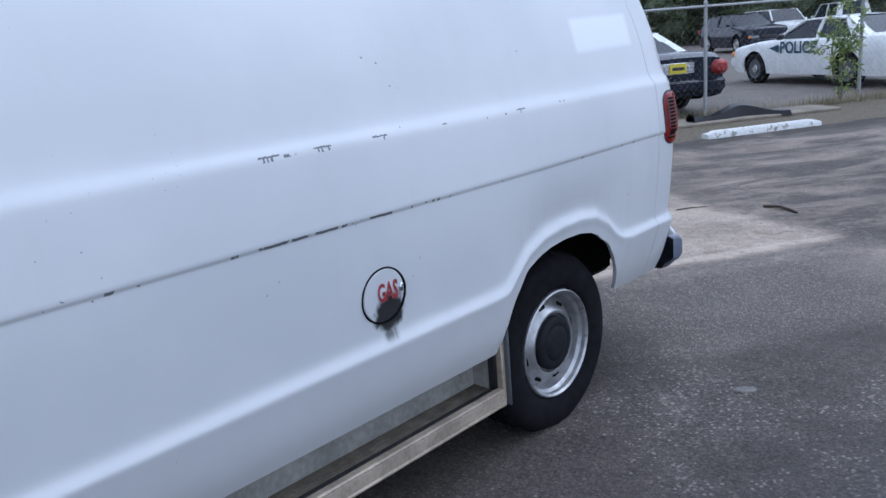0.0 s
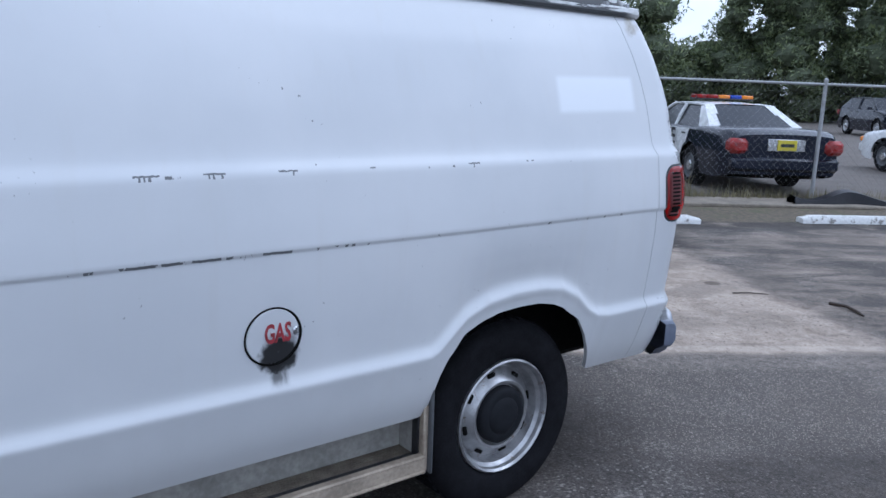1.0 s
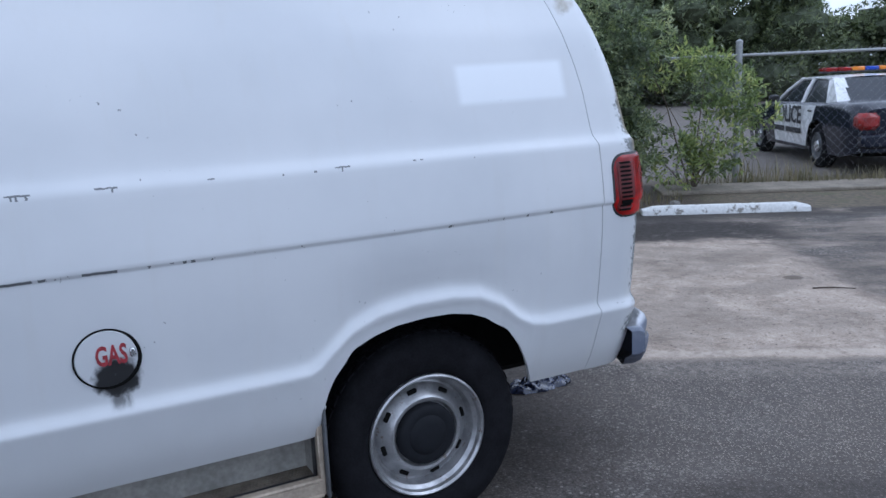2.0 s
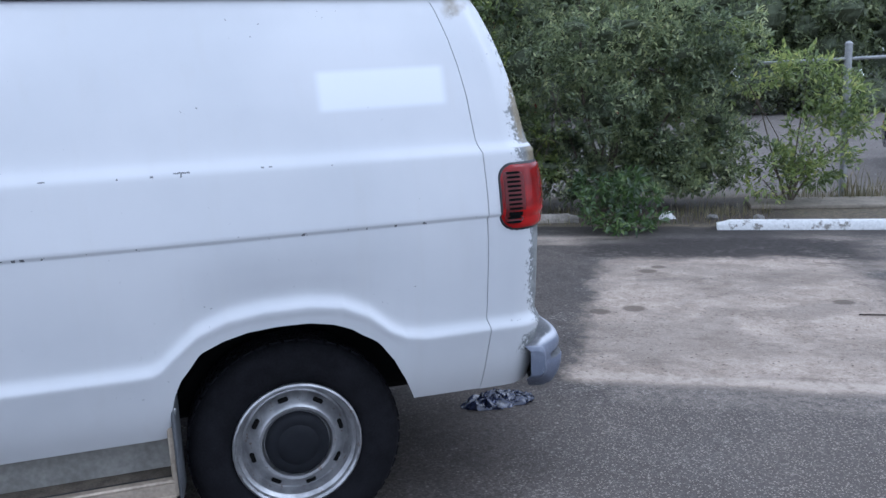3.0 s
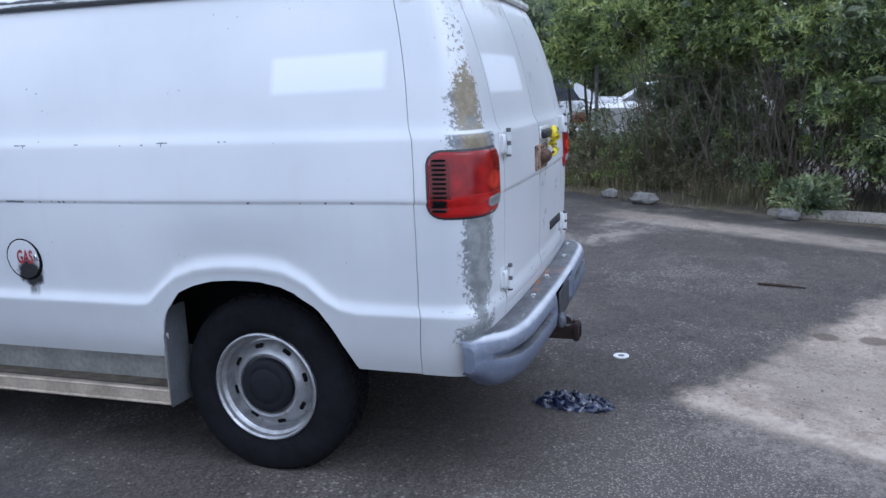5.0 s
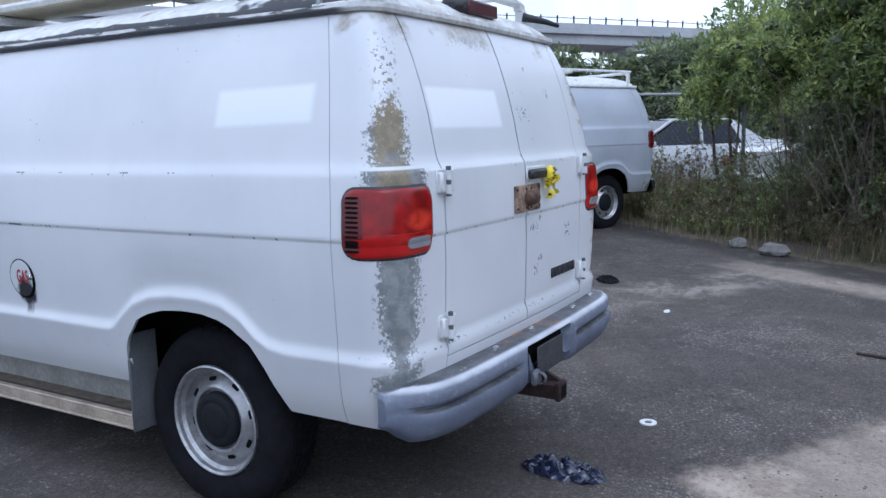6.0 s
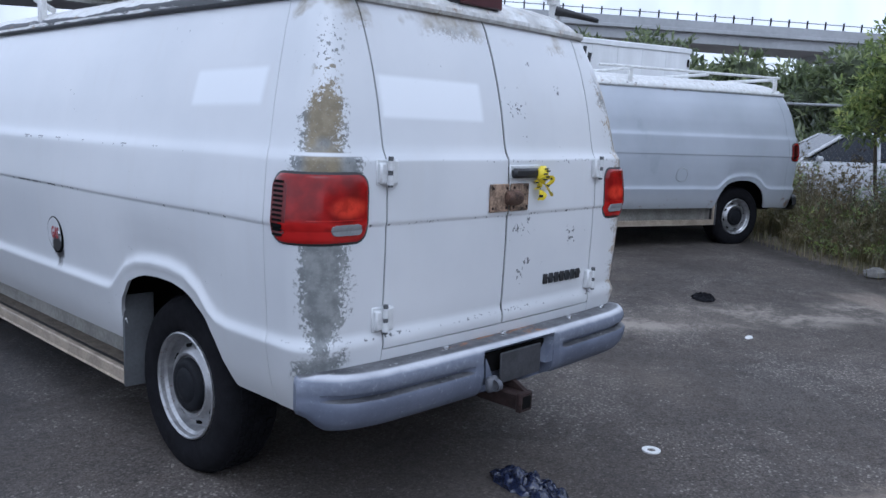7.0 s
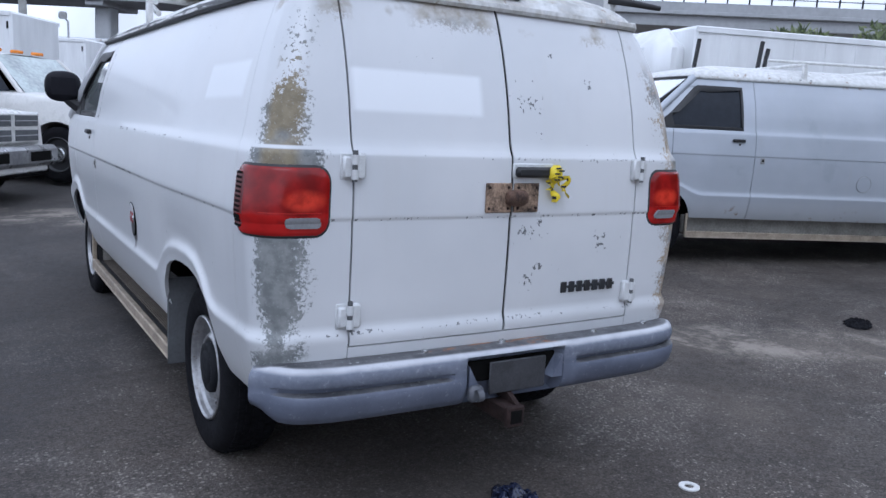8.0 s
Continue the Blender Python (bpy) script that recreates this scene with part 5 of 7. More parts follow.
    for k in (1, -1):
        part("headlamp", Geo().box((0.66 * k, -1.835, 0.91), (0.27, 0.05, 0.18), 0.015), CLEAR_LENS, van)
    part("front_bumper", Geo().box((0, -1.87, 0.56), (1.56, 0.14, 0.20), 0.04), BUMPER, van)
    glassrows = []
    for f in np.linspace(0, 1, 9):
        y, z, half = -1.10 + 0.68 * f, 1.345 + 0.51 * f, 0.83 - 0.10 * f
        glassrows.append([(half * t, y - 0.10 * (1 - t * t), z) for t in np.linspace(-1, 1, 15)])
    part("windshield", Geo().grid(glassrows), GLASS, van, "raked windshield glass")
    part("windshield_seal", Geo().tube([r[0] for r in glassrows] + list(glassrows[-1])[1:] + [r[-1] for r in glassrows[::-1]][1:], 0.018, 6), BLACK, van)
    part("dashboard", Geo().box((0, -1.00, 1.20), (1.6, 0.42, 0.22), 0.06), BLACK, van)
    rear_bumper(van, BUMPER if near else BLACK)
    return van


VAN = build_van(pose(-2.640, 0, 0), "white cargo van with bare primer on its rear corner", PAINT, GUTTER, True)
fuel_door(VAN, PAINT)


def rear_fittings(van):
    """Handle, hasp, tape, badge on the near van's rear doors."""
    y = 3.395
    h = part("rear_handle", Geo().box((-0.088, y + 0.014, 1.262), (0.165, 0.030, 0.038), 0.009), BLACK, van, "black plastic rear door handle")
    part("handle_bezel", Geo().box((-0.092, y + 0.001, 1.266), (0.190, 0.010, 0.056), 0.006), HINGE, h)
    tape = part("warning_tape", Geo().box((-0.176, y + 0.030, 1.258), (0.056, 0.040, 0.066), 0.016), TAPE, van, "torn yellow warning tape tied to the handle")
    rng = random.Random(4)
    for x0, w, ln, drift in ((-0.178, 0.040, 0.100, 0.004), (-0.214, 0.030, 0.085, -0.030), (-0.196, 0.022, 0.060, -0.020), (-0.160, 0.024, 0.055, 0.012)):
        rows, marks = [], []
        for i in range(10):
            f = i / 9
            cx, z = x0 + 0.010 * math.sin(5.5 * f + x0 * 40) + drift * f, 1.252 - ln * f
            tw = 1.5 * math.sin(4.6 * f + x0 * 70)
            fold = 0.010 * math.sin(9 * f + x0 * 30)
            rows.append([(cx + w / 2 * k * math.cos(tw), y + 0.036 - 0.012 * f + fold * abs(k) + w / 2 * k * math.sin(tw) * 0.7, z) for k in (-1, -0.3, 0.3, 1)])
        tail = part("tape_tail", Geo().grid(rows), TAPE, tape)
        for i in (2, 5, 8):
            q = [np.array(p) + np.array([0, 0.0012, 0]) for p in rows[i - 1][1:4] + rows[i][1:4]]
            part("tail_print", Geo().raw(q, [(0, 1, 4, 3), (1, 2, 5, 4)]), INK, tail)
    for dz, dx in ((0.022, 0.004), (0.013, -0.010), (0.002, 0.008), (-0.010, -0.006), (-0.020, 0.010)):
        part("tape_print", Geo().box((-0.176 + dx, y + 0.051, 1.258 + dz), (0.024, 0.002, 0.006)), INK, tape)
    hasp = part("lock_hasp", Geo().box((0.062, y + 0.006, 1.168), (0.112, 0.010, 0.108), 0.003), RUST_TAN, van, "rusty steel lock hasp across the doors")
    part("hasp_plate", Geo().box((-0.062, y + 0.006, 1.168), (0.112, 0.010, 0.108), 0.003), RUST_TAN, hasp)
    part("hasp_knuckle", Geo().lathe([(-0.046, 0.0), (-0.046, 0.024), (-0.034, 0.029), (0.0, 0.031), (0.022, 0.028), (0.034, 0.020), (0.036, 0.0)], (0.0, y + 0.020, 1.168), "x", 16).box((-0.030, y + 0.026, 1.170), (0.044, 0.026, 0.054), 0.012), plain("mottled_rust", (0.10, 0.060, 0.042), 0.8, 0.2, 0.7, 30, 0.002), hasp)
    for x in (0.105, 0.022, -0.022, -0.105):
        for z in (1.130, 1.206):
            part("rivet", Geo().lathe([(0, 0.006), (0.003, 0.005), (0.004, 0.0)], (0, 0, 0), "z", 8).mesh("rivet"), RUST, hasp).matrix_local = pose(x, y + 0.011, z, -90, 0, 0)
    b = part("door_badge", Geo().box((-0.403, y - 0.012, 0.812), (0.300, 0.006, 0.014), 0.002), CHROME_DARK, van, "dark model badge with plain raised bars")
    for i in range(7):
        part("badge_bar", Geo().box((-0.403 + 0.040 * (i - 3), y - 0.006, 0.812), (0.031, 0.008, 0.044), 0.006), INK if i % 3 else BLACK, b)
    part("door_dent", Geo().lathe([(0.0, 0.016), (0.004, 0.013), (0.006, 0.0)], (0, 0, 0), "z", 12).mesh("dent"), GREYMETAL, van, "grey filler plug").matrix_local = pose(-0.125, y - 0.012, 1.095, -90, 0, 0)


def roof_rack(van, near):
    """A bolt-on ladder rack on the rain gutters."""
    tube = WHITE_TUBE
    rack = part("ladder_rack", Geo().tube([(-0.70, 3.04, 2.045), (0.70, 3.04, 2.045)], 0.020, 10), tube, van, "white tubular ladder rack clamped to the gutters")
    for y in (0.80, 1.95):
        part("cross_bar", Geo().tube([(-0.72, y, 2.045), (0.72, y, 2.045)], 0.020, 10), tube, rack)
    for sx in (1, -1):
        for y in (0.80, 3.04):
            xg = float(skin(y, 1.855)[0]) * sx
            part("rack_foot", Geo().box((xg - 0.008 * sx, y + 0.02, 1.874), (0.030, 0.22, 0.014), 0.004).box((xg - 0.035 * sx, y, 1.945), (0.034, 0.050, 0.150), 0.005).box((xg - 0.050 * sx, y, 2.030), (0.065, 0.036, 0.040), 0.005), tube, rack)
            for dy in (-0.06, 0.06):
                part("clamp_bolt", Geo().tube([(xg + 0.006 * sx, y + dy, 1.885), (xg - 0.03 * sx, y + dy, 1.885)], 0.009, 8), GALV, rack)
        part("side_rail", Geo().tube([(0.63 * sx, 0.45, 2.075), (0.63 * sx, 3.20, 2.075)], 0.016, 8), tube, rack)
    return rack


def rack_load(van):
    """The clamp gear over the rear corner, a conduit tube and a plank."""
    tube = part("conduit_tube", Geo().tube([(0.660, 2.53, 1.968), (0.660, 3.02, 1.992)], 0.020, 14), WHITE_TUBE, van, "short white conduit tube with an orange band")
    part("tube_mouth", Geo().tube([(0.660, 2.522, 1.9675), (0.660, 2.545, 1.9685)], 0.0215, 14), BLACK, tube)
    part("orange_band", Geo().tube([(0.660, 2.70, 1.9765), (0.660, 2.735, 1.978)], 0.0215, 14), AMBER, tube)
    part("rusty_strap", Geo().box((0.66, 2.715, 2.03), (0.022, 0.030, 0.11), 0.004), RUST_TAN, tube)
    clamp = part("clamp_box", Geo().box((0.665, 3.03, 2.000), (0.06, 0.15, 0.085), 0.010), WHITE_TUBE, van, "white steel ladder clamp with a locking lever")
    part("clamp_eye", Geo().lathe([(0.0, 0.030), (0.010, 0.028), (0.010, 0.018), (0.0, 0.016)], (0.696, 3.00, 1.985), "x", 16), WHITE_TUBE, clamp)
    part("clamp_hole", Geo().lathe([(0.0, 0.017), (0.006, 0.015), (0.006, 0.0)], (0.694, 3.00, 1.985), "x", 14), VOID, clamp)
    part("lower_rod", Geo().tube([(0.72, 2.98, 1.935), (0.72, 3.26, 1.945)], 0.014, 10), WHITE_TUBE, clamp)
    part("clamp_plate", Geo().box((0.70, 3.27, 1.995), (0.014, 0.09, 0.13), 0.008), WHITE_TUBE, clamp)
    for dz in (-0.03, 0.035):
        part("plate_bolt", Geo().tube([(0.700, 3.275, 1.985 + dz), (0.716, 3.275, 1.985 + dz)], 0.012, 8), BLACK, clamp)
    part("locking_lever", Geo().tube([(0.69, 3.28, 2.005), (0.70, 3.36, 2.015), (0.71, 3.49, 2.055)], [0.030, 0.024, 0.016], 8), GALV, clamp)
    part("lever_grip", Geo().tube([(0.66, 3.20, 1.955), (0.66, 3.30, 1.95), (0.66, 3.40, 1.952)], [0.016, 0.016, 0.012], 8), BLACK, clamp)
    part("carried_plank", Geo().box((0.44, 1.62, 2.115), (0.26, 2.0, 0.10), 0.006), PLANK, van, "weathered beige plank on the rack")
    part("black_lever", Geo().tube([(-0.70, 3.06, 1.985), (-0.76, 3.14, 1.965), (-0.90, 3.16, 1.957)], [0.022, 0.015, 0.011], 10), BLACK, van, "black lever of the ladder clamp")
    part("front_hoop", Geo().tube([(0.70, 0.82, 1.96), (0.71, 0.62, 2.03), (0.70, 0.52, 2.13), (0.40, 0.50, 2.15), (0.10, 0.50, 2.15)], 0.017, 8), WHITE_TUBE, van)


RUST_TAN = plain("rust_stained_plate", (0.235, 0.165, 0.115), 0.75, 0.2, 0.95, 16, 0.001)
CHROME_DARK = plain("dark_badge", (0.05, 0.055, 0.06), 0.4, 0.4)
PLANK = plain("beige_plank", (0.42, 0.38, 0.28), 0.8, 0.0, 0.15, 4)
rear_fittings(VAN)
roof_rack(VAN, True)
rack_load(VAN)
VAN_B = build_van(pose(-7.905, -0.505, 0.122, 0, 0, 67.9), "white cargo van with rust along its sills, beside weeds", PAINT_B, GUTTER_B, False)
fuel_door(VAN_B, PAINT_B, False)
roof_rack(VAN_B, False)
for y, h in ((0.25, 0.34), (1.05, 0.36), (1.13, 0.28)):
    part("rack_stake", Geo().tube([(-0.62, y, 2.05), (-0.62, y + 0.04, 2.05 + h)], 0.026, 8), BLACK, VAN_B, "dark upright stake on the rack")


# lumps inside the crowns; the shade between leaves is put into their colour
INNER = plain("crown_core_shade", (0.095, 0.11, 0.070), 0.9, 0.0, 0.6, 3.0, spec=0.1)
DRY_LEAF = leaf_material("dry_weed_leaves", (0.10, 0.078, 0.042), (0.25, 0.20, 0.11), (0.36, 0.27, 0.16))


# ---- foliage ----
def leaf_mesh(name, clumps, count, size, seed, flat=0.35, low=0.0):
    """Many small folded leaves scattered over the skins of ellipsoid clumps (x, y, z, rx, ry, rz)."""
    rng = np.random.default_rng(seed)
    c = np.array(clumps, float)
    area = (c[:, 3] * c[:, 4] + c[:, 4] * c[:, 5] + c[:, 3] * c[:, 5])
    tufts = max(1, count // 6)
    which = rng.choice(len(c), tufts, p=area / area.sum())
    d = rng.normal(size=(tufts, 3))
    d /= np.linalg.norm(d, axis=1, keepdims=True)
    r = 1.0 - np.abs(rng.normal(0, 0.20, tufts)) + rng.normal(0, 0.06, tufts)
    wave = 1 + 0.25 * np.sin(d[:, 0] * 5 + which) * np.sin(d[:, 1] * 6 + which * 2.1) * np.sin(d[:, 2] * 5.5 + 1)
    p = np.repeat(c[which, :3] + d * c[which, 3:] * (r * wave)[:, None], 6, axis=0)
    d = np.repeat(d, 6, axis=0)
    t = d * 0.55 + rng.normal(0, 0.62, (len(p), 3)) + np.array([0, 0, flat * 0.6])
    t /= np.linalg.norm(t, axis=1, keepdims=True)
    s = size * rng.uniform(0.6, 1.35, (len(p), 1))
    p = p + t * s * rng.uniform(0.5, 1.3, (len(p), 1))
    ok = p[:, 2] > low
    p, d, t, s = p[ok], d[ok], t[ok], s[ok]
    n = len(p)
    up = d * 0.6 + np.array([0, 0, 0.9]) + rng.normal(0, 0.35, (n, 3))
    nor = up - t * np.sum(up * t, axis=1, keepdims=True)
    nor /= np.maximum(np.linalg.norm(nor, axis=1, keepdims=True), 1e-6)
    b = np.cross(nor, t)
    # a pointed leaf, folded along its rib
    v = np.stack([p - t * s * 0.6, p + b * s * 0.25 + nor * s * 0.10, p + t * s * 0.75 - nor * s * 0.14, p - b * s * 0.25 + nor * s * 0.10], 1).reshape(-1, 3)
    i = np.arange(n)[:, None] * 4
    f = np.concatenate([i + np.array([[0, 1, 2]]), i + np.array([[0, 2, 3]])], 1).reshape(-1, 3)
    me = bpy.data.meshes.new(name)
    me.vertices.add(len(v))
    me.vertices.foreach_set("co", v.ravel().astype(np.float32))
    me.loops.add(len(f) * 3)
    me.loops.foreach_set("vertex_index", f.ravel().astype(np.int32))
    me.polygons.add(len(f))
    me.polygons.foreach_set("loop_start", (np.arange(len(f)) * 3).astype(np.int32))
    me.update(calc_edges=True)
    return me


def limbs(base, tips, r0, seed):
    """A trunk or stems from base towards tips, bent and tapering, with side twigs."""
    rng = random.Random(seed)
    g = Geo()
    for tip in tips:
        b, e = Vector(base), Vector(tip)
        b = b + Vector((rng.uniform(-1, 1), rng.uniform(-1, 1), 0)) * r0 * 2
        mid = b.lerp(e, 0.5) + Vector((rng.uniform(-1, 1), rng.uniform(-1, 1), rng.uniform(-0.3, 0.5))) * (e - b).length * 0.12
        pts = [b, b.lerp(mid, 0.5) + Vector((rng.uniform(-1, 1), rng.uniform(-1, 1), 0)) * 0.05, mid, mid.lerp(e, 0.55), e]
        r = r0 * rng.uniform(0.55, 1.0)
        g.tube(pts, [r, r * 0.85, r * 0.65, r * 0.4, r * 0.12], 6)
        for _ in range(3):
            f = rng.uniform(0.3, 0.9)
            s = b.lerp(e, f)
            q = s + Vector((rng.uniform(-1, 1), rng.uniform(-1, 1), rng.uniform(-0.2, 0.9))) * (e - b).length * 0.25
            g.tube([s, s.lerp(q, 0.5) + Vector((0, 0, 0.04)), q], [r * 0.35, r * 0.22, r * 0.06], 5)
    return g


def plant(name, at, clumps, count, size, leaf, label, category, seed, stems=6, stem_r=0.03, group="", flat=0.35, low=0.03, core=0.0):
    """A shrub or tree: stems and a crown of leaves; clumps are given round its foot."""
    x, y = at
    ob = thing(name, on_ground(x, y), label, category, group)
    rng = random.Random(seed)
    tips = []
    for k in range(stems):
        c = clumps[k % len(clumps)]
        tips.append((c[0] + rng.uniform(-0.4, 0.4) * c[3], c[1] + rng.uniform(-0.4, 0.4) * c[4], c[2] + rng.uniform(0, 0.6) * c[5]))
    part("trunk" if stems < 4 else "brushwood", limbs((0, 0, -0.03), tips, stem_r, seed), BARK, ob)
    part("crown", leaf_mesh("crown", clumps, count, size, seed, flat, low), leaf, ob)
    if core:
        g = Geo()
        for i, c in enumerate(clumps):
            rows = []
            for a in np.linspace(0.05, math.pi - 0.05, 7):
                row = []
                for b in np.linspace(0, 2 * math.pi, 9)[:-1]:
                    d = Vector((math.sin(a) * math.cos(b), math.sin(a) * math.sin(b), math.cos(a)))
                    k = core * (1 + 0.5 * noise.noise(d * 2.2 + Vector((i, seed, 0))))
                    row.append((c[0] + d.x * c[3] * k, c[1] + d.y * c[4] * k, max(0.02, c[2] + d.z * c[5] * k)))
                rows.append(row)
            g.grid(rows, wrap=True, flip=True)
        part("crown_core", g, INNER, ob, smooth=False)
    return ob


def clump_field(rng, n, sx, sy, z0, z1, r0, r1):
    """Clumps strewn through a box round the foot, thinner towards its top and ends."""
    out = []
    for _ in range(n):
        u, v = rng.uniform(-1, 1), rng.uniform(-1, 1)
        zt = z0 + (z1 - z0) * rng.random() * (1 - 0.35 * abs(u) ** 2)
        r = rng.uniform(r0, r1)
        out.append((u * sx, v * sy, zt, r * rng.uniform(0.8, 1.3), r * rng.uniform(0.8, 1.3), r * rng.uniform(0.6, 1.0)))
    return out


def sprays(rng, clumps, per, r0, r1, reach=1.0):
    """Boughs: small drawn-out clumps that stand out from the skins of large ones."""
    out = []
    for c in clumps:
        for _ in range(per):
            a, h = rng.uniform(0, 6.283), rng.uniform(-0.5, 1.0)
            d = (math.cos(a) * math.sqrt(1 - h * h), math.sin(a) * math.sqrt(1 - h * h), h)
            k = reach * rng.uniform(0.72, 1.22)
            r = rng.uniform(r0, r1)
            f = rng.uniform(0.7, 1.5)
            out.append((c[0] + d[0] * c[3] * k, c[1] + d[1] * c[4] * k, max(0.12, c[2] + d[2] * c[5] * k), r * f, r / f * 1.2, r * rng.uniform(0.45, 0.9)))
    return out


def along(clumps):
    """Turns clumps laid out along (s, v) of the lot into x, y."""
    return [(0.53 * c[0] + 0.848 * c[1], 0.848 * c[0] - 0.53 * c[1], *c[2:]) for c in clumps]


# ---- the fence ----
def make_fence():
    v, s0, s1, step = -11.8, 4.62 - 3.03 * 6, 4.62 + 3.03 * 5, 3.03
    x0, y0 = lot(s0, v)
    base = thing("chain_link_fence", on_ground(x0, y0), "galvanised chain-link fence with a top rail, partly overgrown", "fence")
    z0 = float(rise(x0, y0))

    def at(s, z):
        x, y = lot(s, v)
        return (x - x0, y - y0, z + float(rise(x, y)) - z0)

    n = 12
    for i in range(n):
        s = s0 + step * i
        big = i == 6
        r = 0.045 if big else 0.030
        h = 1.92 if big else 1.80
        post = part("post", Geo().tube([at(s, -0.1), at(s, h)], r, 12), GALV, base)
        part("post_cap", Geo().lathe([(0, r * 1.12), (0.02, r * 1.1), (0.04, r * 0.6), (0.05, 0.0)], at(s, h), "z", 12), GALV, post)
        if i < n - 1:
            part("top_rail", Geo().tube([at(s, 1.75), at(s + step, 1.75)], 0.021, 10), GALV, base)
    p = 0.058
    count, ticks = int((s1 - s0) / p), int(1.73 / p)
    verts, faces, w = [], [], 0.0011
    for i in range(count):
        for k in range(ticks + 1):
            x, y, z = at(s0 + (i + (k + i) % 2 * 1.0) * p, 0.05 + k * p)
            off = 0.004 if i % 2 else -0.004
            x, y = x + 0.848 * off, y - 0.53 * off
            verts += [(x - 0.53 * w, y - 0.848 * w, z), (x + 0.53 * w, y + 0.848 * w, z), (x + 0.848 * w * 1.5, y - 0.53 * w * 1.5, z)]
            if k:
                o = len(verts) - 6
                faces += [(o, o + 1, o + 4, o + 3), (o + 1, o + 2, o + 5, o + 4), (o + 2, o, o + 3, o + 5)]
    tagged(part("wire_mesh", Geo().raw(verts, faces), GREYMETAL, base, smooth=False), kind="stuff")
    barbs = Geo()
    for i in range(count):
        a, b = Vector(at(s0 + i * p, 1.77)), Vector(at(s0 + i * p + 0.02, 1.80))
        barbs.tube([a, b], 0.0028, 3, False)
    tagged(part("wire_ends", barbs, GALV, base, smooth=False), kind="stuff")


make_fence()


# ---- parking stops and the low walk behind them ----
def parking_stop(x0, y0, x1, y1, label, mat):
    ln = math.hypot(x1 - x0, y1 - y0)
    rng = random.Random(int(x0 * 50))
    rows = []
    for f in np.linspace(-0.5, 0.5, 15):
        j = 0.006 * rng.uniform(-1, 1)
        e = 1 - 0.35 * max(0.0, abs(f) * 2 - 0.97) / 0.03
        rows.append([(f * ln, 0.085, 0.0), (f * ln, 0.080, 0.055), (f * ln, 0.052 + j, 0.092 * e), (f * ln, -0.052 + j, 0.094 * e), (f * ln, -0.080, 0.050), (f * ln, -0.085, 0.0)])
    g = Geo().grid(rows)
    g.f += [tuple(range(5, -1, -1)), tuple(len(g.v) - 6 + k for k in range(6))]
    solid("parking_stop", g, mat, on_ground((x0 + x1) / 2, (y0 + y1) / 2, math.degrees(math.atan2(y1 - y0, x1 - x0))), label, "parking stop", "parking stops along the fence", angle=30)


parking_stop(-4.80, 10.26, -3.87, 11.81, "chipped white concrete parking stop on the asphalt", KERB)
parking_stop(-6.36, 7.42, -5.39, 8.96, "chipped white concrete parking stop on the asphalt", KERB)
parking_stop(-8.36, 4.80, -7.60, 6.42, "weathered grey concrete parking stop half hidden by a shrub", plain("weathered_tan_concrete", (0.27, 0.245, 0.21), 0.9, 0.0, 0.4, 6, 0.003))

SANDY = plain("sandy_concrete", (0.22, 0.19, 0.15), 0.95, 0.0, 0.3, 3, 0.004)
walk_x, walk_y = lot(6.4, -11.1)
solid("walk_slab", Geo().box((0, 0, 0.02), (6.0, 0.75, 0.05), 0.012), SANDY, on_ground(walk_x, walk_y, 58), "sandy concrete edging slab below the fence", "slab", kind="structure")


# ---- shrubs, vines and weeds ----
rs = random.Random(11)


def boughs(clumps, per, r0, r1):
    """Large clumps drawn in a little, with boughs round them."""
    core = [(c[0], c[1], c[2], c[3] * 0.80, c[4] * 0.80, c[5] * 0.80) for c in clumps]
    return along(core + sprays(rs, clumps, per, r0, r1))


sx, sy = lot(1.6, -10.9)
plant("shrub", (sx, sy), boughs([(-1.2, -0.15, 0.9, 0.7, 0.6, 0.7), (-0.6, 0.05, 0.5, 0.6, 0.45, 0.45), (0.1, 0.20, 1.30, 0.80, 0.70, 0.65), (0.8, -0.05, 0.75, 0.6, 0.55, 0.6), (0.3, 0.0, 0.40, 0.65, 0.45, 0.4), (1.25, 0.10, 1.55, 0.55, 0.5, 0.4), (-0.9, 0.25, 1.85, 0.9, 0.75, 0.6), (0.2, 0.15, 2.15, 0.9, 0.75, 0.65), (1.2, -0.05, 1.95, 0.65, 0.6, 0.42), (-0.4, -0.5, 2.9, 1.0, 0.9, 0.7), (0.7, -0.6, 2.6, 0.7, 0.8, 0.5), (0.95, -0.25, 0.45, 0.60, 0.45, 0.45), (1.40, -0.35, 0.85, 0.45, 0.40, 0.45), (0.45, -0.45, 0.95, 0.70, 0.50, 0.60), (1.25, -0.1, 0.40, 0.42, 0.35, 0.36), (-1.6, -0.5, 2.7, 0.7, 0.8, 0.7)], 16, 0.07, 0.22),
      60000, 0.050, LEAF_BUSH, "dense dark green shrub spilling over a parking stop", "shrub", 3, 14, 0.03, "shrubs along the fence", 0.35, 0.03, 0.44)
sx, sy = lot(-1.0, -11.2)
